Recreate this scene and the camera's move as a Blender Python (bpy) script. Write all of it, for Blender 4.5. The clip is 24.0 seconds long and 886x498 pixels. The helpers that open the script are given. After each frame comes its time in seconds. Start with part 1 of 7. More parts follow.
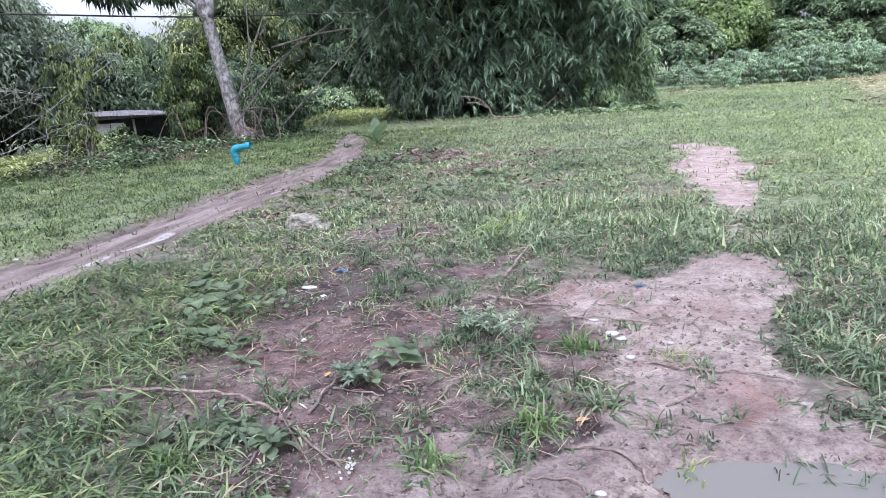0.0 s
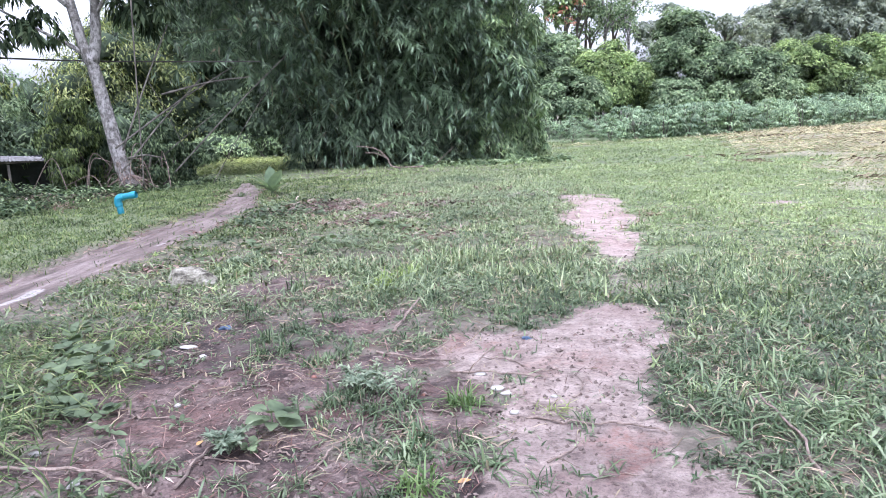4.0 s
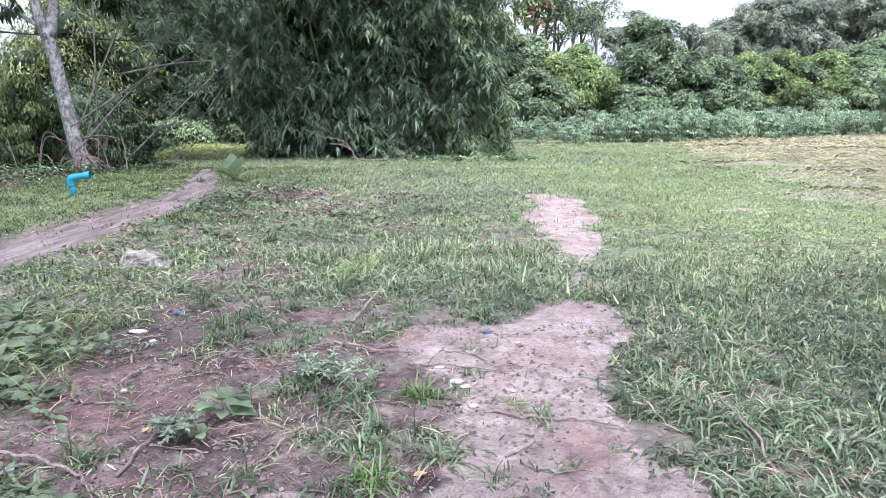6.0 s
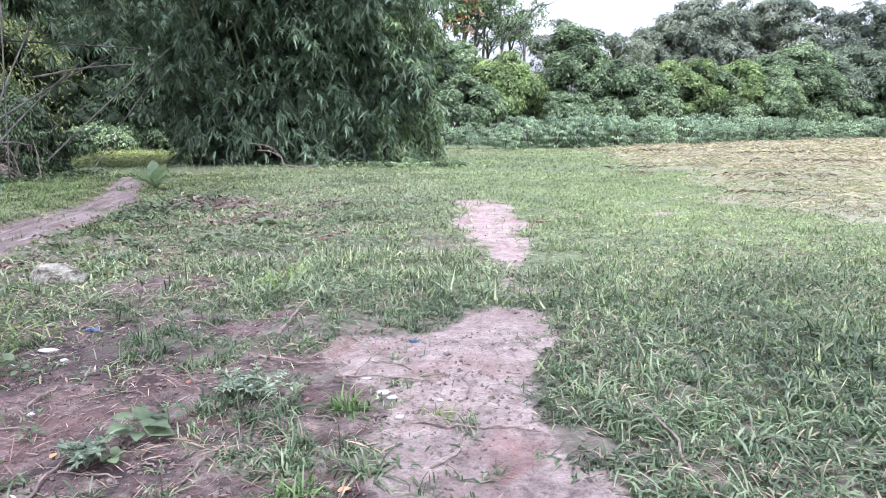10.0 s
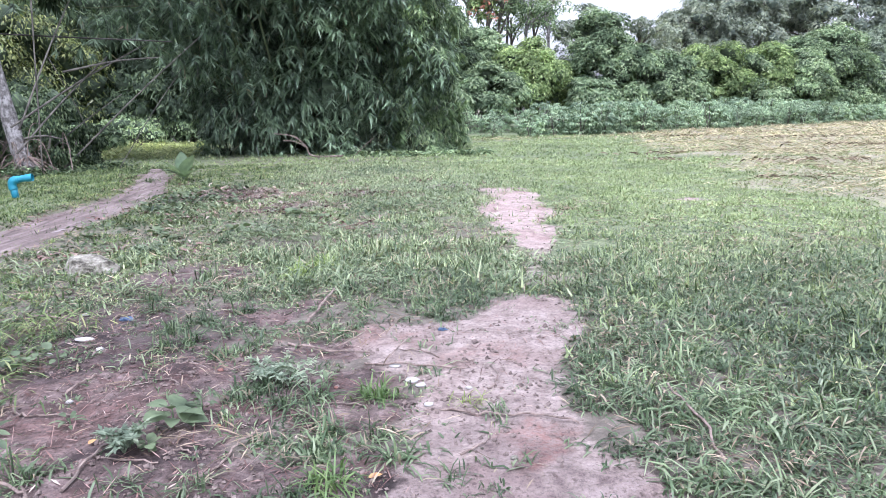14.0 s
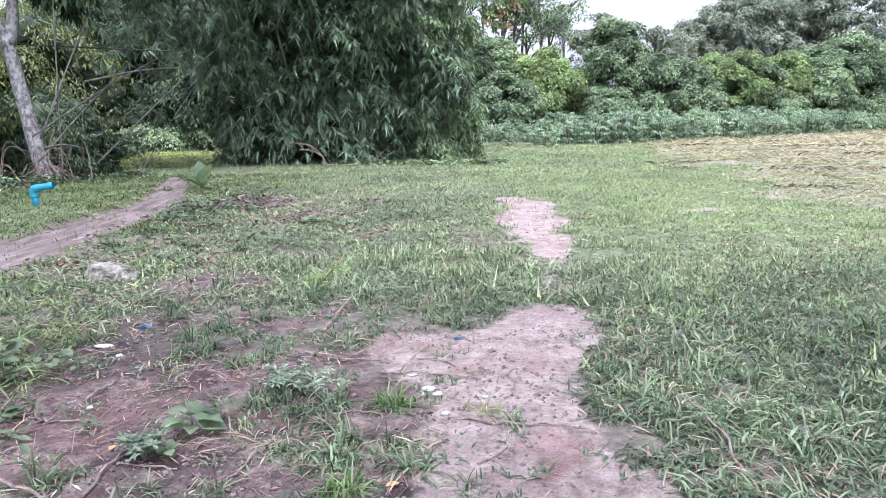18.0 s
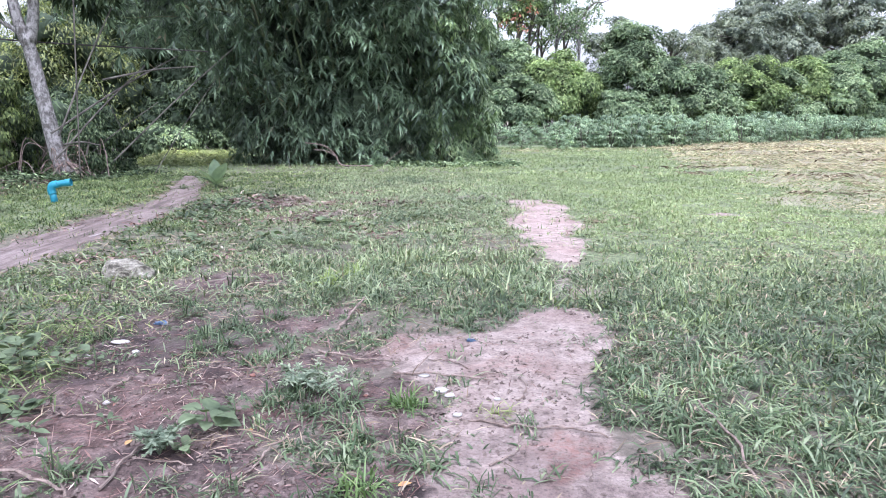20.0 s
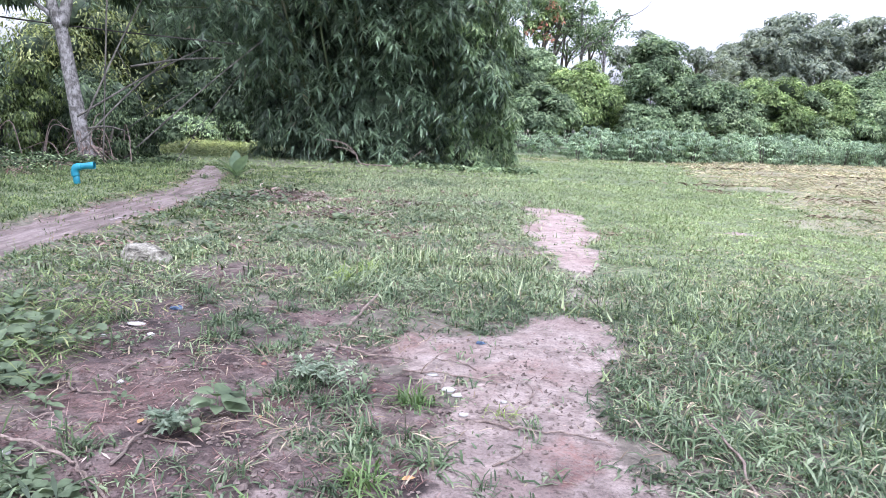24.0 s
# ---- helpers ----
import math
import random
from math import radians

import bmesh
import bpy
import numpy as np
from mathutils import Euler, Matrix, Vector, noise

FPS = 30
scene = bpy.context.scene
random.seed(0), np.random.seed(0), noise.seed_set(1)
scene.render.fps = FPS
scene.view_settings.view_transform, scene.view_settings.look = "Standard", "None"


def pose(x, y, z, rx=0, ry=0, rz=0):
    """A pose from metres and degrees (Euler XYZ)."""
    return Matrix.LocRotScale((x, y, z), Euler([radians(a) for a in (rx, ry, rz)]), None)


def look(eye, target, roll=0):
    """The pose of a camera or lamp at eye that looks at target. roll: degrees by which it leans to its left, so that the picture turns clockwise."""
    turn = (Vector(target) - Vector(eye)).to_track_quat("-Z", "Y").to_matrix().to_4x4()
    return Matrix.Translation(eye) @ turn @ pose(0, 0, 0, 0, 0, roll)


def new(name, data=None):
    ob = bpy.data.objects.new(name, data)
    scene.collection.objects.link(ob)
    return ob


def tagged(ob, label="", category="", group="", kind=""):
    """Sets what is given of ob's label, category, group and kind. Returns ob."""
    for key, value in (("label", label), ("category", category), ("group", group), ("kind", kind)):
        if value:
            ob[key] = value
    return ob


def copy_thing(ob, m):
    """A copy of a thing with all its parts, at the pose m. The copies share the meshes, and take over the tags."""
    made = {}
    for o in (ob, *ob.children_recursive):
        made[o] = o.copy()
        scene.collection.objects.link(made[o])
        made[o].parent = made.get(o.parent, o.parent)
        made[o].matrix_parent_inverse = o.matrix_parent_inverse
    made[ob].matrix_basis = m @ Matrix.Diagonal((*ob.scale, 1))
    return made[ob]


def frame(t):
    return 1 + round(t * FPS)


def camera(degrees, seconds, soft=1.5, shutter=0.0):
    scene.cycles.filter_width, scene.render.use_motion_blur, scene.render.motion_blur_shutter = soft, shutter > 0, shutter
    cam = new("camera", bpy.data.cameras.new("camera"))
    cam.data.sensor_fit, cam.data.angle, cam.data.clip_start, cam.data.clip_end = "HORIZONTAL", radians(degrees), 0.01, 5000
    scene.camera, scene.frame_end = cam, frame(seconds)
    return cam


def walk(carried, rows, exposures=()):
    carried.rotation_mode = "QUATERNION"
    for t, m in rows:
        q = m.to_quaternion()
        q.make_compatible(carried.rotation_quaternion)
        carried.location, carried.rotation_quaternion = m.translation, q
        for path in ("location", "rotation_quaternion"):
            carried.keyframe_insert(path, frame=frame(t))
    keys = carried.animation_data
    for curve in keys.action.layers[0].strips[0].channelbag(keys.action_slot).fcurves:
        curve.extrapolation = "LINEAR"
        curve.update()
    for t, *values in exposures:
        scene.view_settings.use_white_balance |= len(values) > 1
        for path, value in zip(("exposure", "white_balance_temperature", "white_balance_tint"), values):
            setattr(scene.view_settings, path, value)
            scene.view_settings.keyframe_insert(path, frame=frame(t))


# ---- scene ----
cam = camera(64.59, 24.0, 0.8)
PATH = [  # seconds, place, yaw to the left, pitch, roll
    (0.0, -0.073, -0.086, 1.239, 12.06, -14.07, -3.76),
    (0.5, -0.122, -0.103, 1.226, 16.87, -14.50, -3.89),
    (1.0, -0.150, -0.121, 1.231, 18.95, -13.92, -4.26),
    (1.5, -0.184, -0.134, 1.215, 20.18, -14.24, -3.02),
    (2.0, -0.188, -0.135, 1.216, 20.53, -13.86, -3.08),
    (2.5, -0.130, -0.113, 1.230, 17.77, -13.01, -3.27),
    (3.0, -0.025, -0.059, 1.266, 10.33, -11.57, -5.01),
    (3.5, 0.019, -0.037, 1.271, 4.13, -10.43, -3.84),
    (5.5, -0.045, -0.006, 1.213, 5.06, -11.38, 0.69),
    (6.0, -0.003, 0.022, 1.220, 0.56, -10.94, 0.11),
    (6.5, 0.023, 0.034, 1.224, -3.42, -9.90, 1.37),
    (7.0, 0.021, 0.031, 1.223, -4.24, -9.39, 2.01),
    (7.5, 0.018, 0.027, 1.222, -4.04, -9.69, 1.95),
    (8.0, 0.024, 0.032, 1.226, -4.36, -9.90, 1.42),
    (8.5, 0.027, 0.032, 1.227, -4.30, -9.80, 1.34),
    (9.0, 0.037, 0.030, 1.236, -4.47, -10.16, 0.23),
    (9.5, 0.040, 0.031, 1.243, -4.62, -10.53, -0.05),
    (10.0, 0.039, 0.035, 1.237, -4.93, -10.49, 0.23),
    (10.5, 0.040, 0.034, 1.241, -4.74, -10.64, -0.05),
    (12.5, 0.032, 0.035, 1.237, -4.07, -10.99, 0.13),
    (13.0, 0.035, 0.032, 1.239, -3.78, -10.94, -0.15),
    (13.5, 0.030, 0.032, 1.240, -3.63, -11.04, -0.26),
    (14.0, 0.027, 0.032, 1.236, -2.86, -11.42, -0.61),
    (14.5, 0.021, 0.034, 1.234, -2.57, -11.31, -0.48),
    (15.0, 0.024, 0.035, 1.231, -2.23, -11.36, -0.71),
    (15.5, 0.021, 0.037, 1.236, -2.54, -11.45, -0.95),
    (16.0, 0.019, 0.031, 1.233, -1.84, -11.34, -0.89),
    (16.5, 0.017, 0.035, 1.232, -2.04, -11.49, -0.74),
    (17.0, 0.024, 0.031, 1.232, -1.89, -11.44, -0.38),
    (17.5, 0.017, 0.027, 1.238, -1.84, -10.92, -0.61),
    (19.5, 0.011, 0.014, 1.240, -1.00, -10.51, -0.07),
    (20.0, 0.002, 0.009, 1.244, -0.70, -10.55, 0.07),
    (20.5, 0.001, 0.006, 1.243, 0.04, -10.35, 0.06),
    (21.0, 0.004, 0.005, 1.244, 0.23, -10.35, -0.32),
    (21.5, 0.008, 0.002, 1.245, -0.13, -10.14, -0.02),
    (22.0, 0.000, 0.000, 1.250, 0.00, -10.15, 0.03),
    (22.5, -0.004, -0.003, 1.246, 0.55, -10.26, 0.19),
    (23.0, -0.005, -0.008, 1.241, 0.45, -10.36, 1.13),
    (23.5, -0.007, -0.019, 1.232, 1.05, -10.75, 1.93),
    (24.0, -0.009, -0.032, 1.238, 0.41, -10.26, 3.21),
]
EXPOSURES = [(0.0, 1.22, 5550.0, 19.0), (2.0, 1.33, 5550.0, 20.0), (3.5, 1.42, 5560.0, 20.5), (24.0, 1.41, 5560.0, 20.5)]
ROWS = [(t, Matrix.Translation((x, y, z)) @ Euler((0, 0, radians(yaw))).to_matrix().to_4x4()
         @ pose(0, 0, 0, 90 + pitch) @ pose(0, 0, 0, 0, 0, roll)) for t, x, y, z, yaw, pitch, roll in PATH]
walk(cam, ROWS, EXPOSURES)

# ---- world and light: a bright overcast sky ----
SUN_EL, SUN_AZ = radians(66), radians(172)
world = bpy.data.worlds.new("overcast_sky")
scene.world = world
world.use_nodes = True
wn, wl = world.node_tree.nodes, world.node_tree.links
sky = wn.new("ShaderNodeTexSky")
sky.sky_type, sky.sun_disc = "NISHITA", False
sky.sun_elevation, sky.sun_rotation = SUN_EL, SUN_AZ
sky.air_density, sky.dust_density, sky.ozone_density = 1.0, 4.0, 1.0
grey = wn.new("ShaderNodeHueSaturation")
grey.inputs["Saturation"].default_value = 0.11
wl.new(sky.outputs[0], grey.inputs["Color"])
wl.new(grey.outputs[0], wn["Background"].inputs["Color"])
wn["Background"].inputs["Strength"].default_value = 0.15
sun = new("sun", bpy.data.lights.new("sun", "SUN"))
sun.data.energy, sun.data.angle, sun.data.color = 1.1, radians(20), (1.0, 0.97, 0.93)
sun.matrix_world = look((0, 0, 0), (-math.sin(SUN_AZ) * math.cos(SUN_EL), -math.cos(SUN_AZ) * math.cos(SUN_EL), -math.sin(SUN_EL)))

# ---- tools ----
rng = np.random.RandomState(7)


class Soup:
    """Vertices with faces of four and of three corners, gathered from many pieces."""

    def __init__(self):
        self.v, self.q, self.t, self.n = [], [], [], 0

    def add(self, v, q=None, t=None):
        v = np.asarray(v, float).reshape(-1, 3)
        self.v.append(v)
        if q is not None and len(q):
            self.q.append(np.asarray(q).reshape(-1, 4) + self.n)
        if t is not None and len(t):
            self.t.append(np.asarray(t).reshape(-1, 3) + self.n)
        self.n += len(v)
        return self

    def mesh(self, name, material, smooth=False, origin=(0, 0, 0)):
        v = np.concatenate(self.v) - np.asarray(origin, float)
        q = np.concatenate(self.q) if self.q else np.zeros((0, 4), int)
        t = np.concatenate(self.t) if self.t else np.zeros((0, 3), int)
        me = bpy.data.meshes.new(name)
        me.vertices.add(len(v))
        me.vertices.foreach_set("co", v.ravel())
        me.loops.add(q.size + t.size)
        me.loops.foreach_set("vertex_index", np.concatenate([q.ravel(), t.ravel()]).astype(np.int32))
        me.polygons.add(len(q) + len(t))
        starts = np.concatenate([np.arange(len(q)) * 4, q.size + np.arange(len(t)) * 3])
        me.polygons.foreach_set("loop_start", starts.astype(np.int32))
        me.polygons.foreach_set("use_smooth", np.full(len(starts), smooth))
        me.update(calc_edges=True)
        me.materials.append(material)
        return me


def thing(name, at, label, category, group=""):
    ob = new(name)
    ob.empty_display_size = 0.1
    ob.location = at
    return tagged(ob, label, category, group)


def root_place(ob):
    while ob.parent:
        ob = ob.parent
    return np.array(ob.location)


def part(name, soup, material, parent, label="", smooth=False, kind=""):
    ob = new(name, soup.mesh(name, material, smooth, root_place(parent)))
    ob.parent = parent
    return tagged(ob, label, "", "", kind)


def solid(name, soup, material, label, category, group="", kind="", smooth=False, at=(0, 0, 0)):
    """A thing of one mesh."""
    ob = new(name, soup.mesh(name, material, smooth, at))
    ob.location = at
    return tagged(ob, label, category, group, kind)


def unit(v):
    return v / np.maximum(np.linalg.norm(v, axis=-1, keepdims=True), 1e-9)


def sphere_dirs(n, r=rng):
    return unit(r.normal(size=(n, 3)))


_tables = {}


def vnoise(x, y, scale, seed):
    """Smooth value noise between 0 and 1."""
    if seed not in _tables:
        _tables[seed] = np.random.RandomState(seed + 100).rand(64, 64)
    tab = _tables[seed]
    u, v = np.asarray(x) / scale + 31.7, np.asarray(y) / scale + 17.3
    i, j = np.floor(u).astype(int), np.floor(v).astype(int)
    a, b = u - i, v - j
    a, b = a * a * (3 - 2 * a), b * b * (3 - 2 * b)
    i0, i1, j0, j1 = i % 64, (i + 1) % 64, j % 64, (j + 1) % 64
    return (tab[i0, j0] * (1 - a) + tab[i1, j0] * a) * (1 - b) + (tab[i0, j1] * (1 - a) + tab[i1, j1] * a) * b


def smooth01(v, lo, hi):
    s = np.clip((v - lo) / (hi - lo), 0, 1)
    return s * s * (3 - 2 * s)


def kites(soup, p, d, s, length, width, droop=0.0, wide_at=0.42):
    """Simple leaves: a bent four-cornered blade from p along d, s to its side."""
    n = len(p)
    length, width = np.broadcast_to(length, n)[:, None], np.broadcast_to(width, n)[:, None]
    sag = np.array([0, 0, -1.0]) * length * np.broadcast_to(droop, n)[:, None]
    mid = p + d * length * wide_at + sag * 0.12
    v = np.stack([p, mid + s * width / 2, p + d * length + sag, mid - s * width / 2], 1)
    k = np.arange(n)[:, None] * 4
    soup.add(v, None, np.concatenate([k + [0, 1, 3], k + [1, 2, 3]]))


def darts(soup, p, d, s, length, width, droop=0.0):
    """The smallest leaves: a bent-down three-cornered blade each."""
    n = len(p)
    length, width = np.broadcast_to(length, n)[:, None], np.broadcast_to(width, n)[:, None]
    sag = np.array([0, 0, -1.0]) * length * np.broadcast_to(droop, n)[:, None]
    v = np.stack([p + s * width * 0.5, p + d * length + sag, p - s * width * 0.5], 1)
    soup.add(v, None, np.arange(n * 3).reshape(-1, 3))


def blades(soup, p, d, s, length, width, droop, prof=((0, 0.55), (0.45, 1.0), (1, 0))):
    """Long leaves that bend over: pairs of points along the blade and one at its tip."""
    n = len(p)
    length, width = np.broadcast_to(length, n)[:, None], np.broadcast_to(width, n)[:, None]
    droop = np.broadcast_to(droop, n)[:, None]
    rows = []
    for f, w in prof:
        c = p + d * length * f + np.array([0, 0, -1.0]) * length * droop * f * f
        rows += [c] if w == 0 else [c + s * width * w / 2, c - s * width * w / 2]
    v = np.stack(rows, 1)
    m = v.shape[1]
    k = np.arange(n)[:, None] * m
    q = [k + [2 * i, 2 * i + 1, 2 * i + 3, 2 * i + 2] for i in range(len(prof) - 2)]
    soup.add(v, np.concatenate(q) if q else None, k + [m - 3, m - 2, m - 1])


def sides(d, r=rng, flat=0.0):
    """A side for each direction, level where flat is 1."""
    up = np.array([0, 0, 1.0])
    level = unit(np.cross(d, up) + 1e-6)
    other = np.cross(level, d)
    a = r.uniform(-1, 1, (len(d), 1)) * math.pi / 2 * (1 - flat)
    return level * np.cos(a) + other * np.sin(a)


def tube(soup, pts, radii, n=7, cap=True, rough=0.0, seed=1):
    """A round bar through points, thick as the radii say."""
    pts = np.asarray(pts, float)
    radii = np.broadcast_to(np.asarray(radii, float), len(pts))
    tang = unit(np.gradient(pts, axis=0))
    side = np.cross(tang[0], (0.31, 0.17, 0.93) if abs(tang[0][2]) < 0.9 else (1, 0.1, 0))
    a = np.arange(n) / n * 2 * math.pi
    r = np.random.RandomState(seed)
    rings = []
    for p, t, w in zip(pts, tang, radii):
        side = unit(side - t * (side @ t))
        other = np.cross(t, side)
        ww = w * (1 + rough * r.uniform(-1, 1, n))[:, None]
        rings.append(p + ww * (np.cos(a)[:, None] * side + np.sin(a)[:, None] * other))
    m = len(pts)
    v = np.concatenate(rings + [pts[:1], pts[-1:]])
    i, j = np.meshgrid(np.arange(m - 1), np.arange(n), indexing="ij")
    i, j = i.ravel(), j.ravel()
    q = np.stack([i * n + j, i * n + (j + 1) % n, (i + 1) * n + (j + 1) % n, (i + 1) * n + j], 1)
    k = np.arange(n)
    t = np.concatenate([np.stack([(k + 1) % n, k, np.full(n, m * n)], 1),
                        np.stack([(m - 1) * n + k, (m - 1) * n + (k + 1) % n, np.full(n, m * n + 1)], 1)]) if cap else None
    soup.add(v, q, t)
    return soup


def curve(points, steps=6):
    """A smooth line through the points."""
    p = np.asarray(points, float)
    p = np.vstack([2 * p[0] - p[1], p, 2 * p[-1] - p[-2]])
    out = []
    for i in range(1, len(p) - 2):
        for k in range(steps):
            t = k / steps
            out.append(0.5 * (2 * p[i] + (p[i + 1] - p[i - 1]) * t + (2 * p[i - 1] - 5 * p[i] + 4 * p[i + 1] - p[i + 2]) * t * t
                              + (3 * p[i] - p[i - 1] - 3 * p[i + 1] + p[i + 2]) * t ** 3))
    out.append(p[-2])
    return np.array(out)


def lump(soup, at, size, seed, rough=0.25, rings=7, n=10):
    """An uneven stone or clod that sits on the ground."""
    r = np.random.RandomState(seed)
    th = np.linspace(0.05, math.pi - 0.05, rings)[:, None]
    ph = np.arange(n)[None] / n * 2 * math.pi
    d = np.stack([np.sin(th) * np.cos(ph), np.sin(th) * np.sin(ph), np.cos(th) + 0 * ph], -1)
    k = 1 + rough * (r.rand(rings, n) - 0.5)[..., None] + rough * np.sin(d @ r.normal(size=3) * 3)[..., None] * 0.7
    v = (d * k * np.asarray(size) + np.asarray(at)).reshape(-1, 3)
    i, j = np.meshgrid(np.arange(rings - 1), np.arange(n), indexing="ij")
    i, j = i.ravel(), j.ravel()
    q = np.stack([i * n + j, (i + 1) * n + j, (i + 1) * n + (j + 1) % n, i * n + (j + 1) % n], 1)
    e = np.arange(n)
    m = rings * n
    t = np.concatenate([np.stack([e, (e + 1) % n, np.full(n, m)], 1),
                        np.stack([(rings - 1) * n + (e + 1) % n, (rings - 1) * n + e, np.full(n, m + 1)], 1)])
    soup.add(np.vstack([v, v[:n].mean(0), v[-n:].mean(0)]), q, t)
    return soup


def box(soup, m, size):
    """A box with eight corners at the pose m."""
    sx, sy, sz = (a / 2 for a in size)
    v = [m @ Vector((x, y, z)) for x in (-sx, sx) for y in (-sy, sy) for z in (-sz, sz)]
    soup.add([tuple(p) for p in v], [(0, 1, 3, 2), (4, 6, 7, 5), (0, 4, 5, 1), (2, 3, 7, 6), (0, 2, 6, 4), (1, 5, 7, 3)])
    return soup


# ---- materials ----
def material(name):
    m = bpy.data.materials.new(name)
    m.use_nodes = True
    return m, m.node_tree.nodes, m.node_tree.links, m.node_tree.nodes["Principled BSDF"]


def noise_node(nodes, links, scale, detail=4.0, coord=None, rough=0.6):
    n = nodes.new("ShaderNodeTexNoise")
    n.inputs["Scale"].default_value, n.inputs["Detail"].default_value, n.inputs["Roughness"].default_value = scale, detail, rough
    if coord is not None:
        links.new(coord, n.inputs["Vector"])
    return n.outputs["Fac"]


def ramp(nodes, links, fac, stops):
    r = nodes.new("ShaderNodeValToRGB")
    e = r.color_ramp.elements
    while len(e) < len(stops):
        e.new(0.5)
    for el, (at, c) in zip(e, stops):
        el.position, el.color = at, (*c, 1) if len(c) == 3 else c
    links.new(fac, r.inputs["Fac"])
    return r.outputs["Color"]


def mixed(nodes, links, fac, a, b, how="MIX"):
    m = nodes.new("ShaderNodeMix")
    m.data_type, m.blend_type = "RGBA", how
    for sock, v in ((m.inputs[0], fac), (m.inputs[6], a), (m.inputs[7], b)):
        if isinstance(v, (int, float)):
            sock.default_value = v
        elif isinstance(v, tuple):
            sock.default_value = (*v, 1)
        else:
            links.new(v, sock)
    return m.outputs[2]


def spread(nodes, links, fac, lo, hi, a=0.0, b=1.0):
    m = nodes.new("ShaderNodeMapRange")
    m.inputs[1].default_value, m.inputs[2].default_value, m.inputs[3].default_value, m.inputs[4].default_value = lo, hi, a, b
    links.new(fac, m.inputs[0])
    return m.outputs[0]


def bumped(nodes, links, bsdf, height, strength, distance):
    b = nodes.new("ShaderNodeBump")
    b.inputs["Strength"].default_value, b.inputs["Distance"].default_value = strength, distance
    links.new(height, b.inputs["Height"])
    links.new(b.outputs[0], bsdf.inputs["Normal"])


def leaf_material(name, stops, rough=0.5, through_light=0.3, patch=0.6, gloss=0.4, fine=0.0, blue=1.08, swing=0.45):
    """Leaves: each one a little different, patches of lighter and darker growth, light that comes through."""
    m, nodes, links, bsdf = material(name)
    geo = nodes.new("ShaderNodeNewGeometry")
    col = ramp(nodes, links, geo.outputs["Random Per Island"], [(f, (c[0] * 1.06, c[1], c[2] * blue)) for f, c in stops])
    big = noise_node(nodes, links, patch, 3.0, geo.outputs["Position"])
    col = mixed(nodes, links, 1.0, col, ramp(nodes, links, big, [(0.3, (0.66, 0.7, 0.66)), (0.7, (1.3, 1.28, 1.15))]), "MULTIPLY")
    if fine:
        small = noise_node(nodes, links, fine, 3.0, geo.outputs["Position"])
        col = mixed(nodes, links, 1.0, col, ramp(nodes, links, small, [(0.32, (1.0 - swing * 1.1, 1.0 - swing * 1.06, 1.0 - swing * 1.1)), (0.68, (1.0 + swing, 1.0 + swing * 0.9, 1.0 + swing * 0.7))]), "MULTIPLY")
    links.new(col, bsdf.inputs["Base Color"])
    bsdf.inputs["Roughness"].default_value = rough
    bsdf.inputs["Specular IOR Level"].default_value = gloss
    tr, mx = nodes.new("ShaderNodeBsdfTranslucent"), nodes.new("ShaderNodeMixShader")
    links.new(mixed(nodes, links, 1.0, col, (1.25, 1.3, 0.8), "MULTIPLY"), tr.inputs["Color"])
    mx.inputs[0].default_value = through_light
    links.new(bsdf.outputs[0], mx.inputs[1])
    links.new(tr.outputs[0], mx.inputs[2])
    links.new(mx.outputs[0], nodes["Material Output"].inputs["Surface"])
    return m


def bark_material(name, light, dark, spot, scale=6.0, stretch=0.25, bump=0.02):
    m, nodes, links, bsdf = material(name)
    tex = nodes.new("ShaderNodeNewGeometry")
    mp = nodes.new("ShaderNodeMapping")
    mp.inputs["Scale"].default_value = (1, 1, stretch)
    links.new(tex.outputs["Position"], mp.inputs["Vector"])
    a = noise_node(nodes, links, scale, 6.0, mp.outputs[0], 0.7)
    b = noise_node(nodes, links, scale * 0.35, 3.0, tex.outputs["Position"])
    col = ramp(nodes, links, a, [(0.36, dark), (0.58, light)])
    col = mixed(nodes, links, spread(nodes, links, b, 0.5, 0.68), col, spot)
    links.new(col, bsdf.inputs["Base Color"])
    bsdf.inputs["Roughness"].default_value = 0.9
    bumped(nodes, links, bsdf, a, 0.9, bump)
    return m


def plain_material(name, a, b, scale=20.0, rough=0.7, bump=0.0, metallic=0.0):
    m, nodes, links, bsdf = material(name)
    tex = nodes.new("ShaderNodeNewGeometry")
    n = noise_node(nodes, links, scale, 5.0, tex.outputs["Position"])
    links.new(ramp(nodes, links, n, [(0.3, a), (0.7, b)]), bsdf.inputs["Base Color"])
    bsdf.inputs["Roughness"].default_value, bsdf.inputs["Metallic"].default_value = rough, metallic
    if bump:
        bumped(nodes, links, bsdf, n, 0.8, bump)
    return m


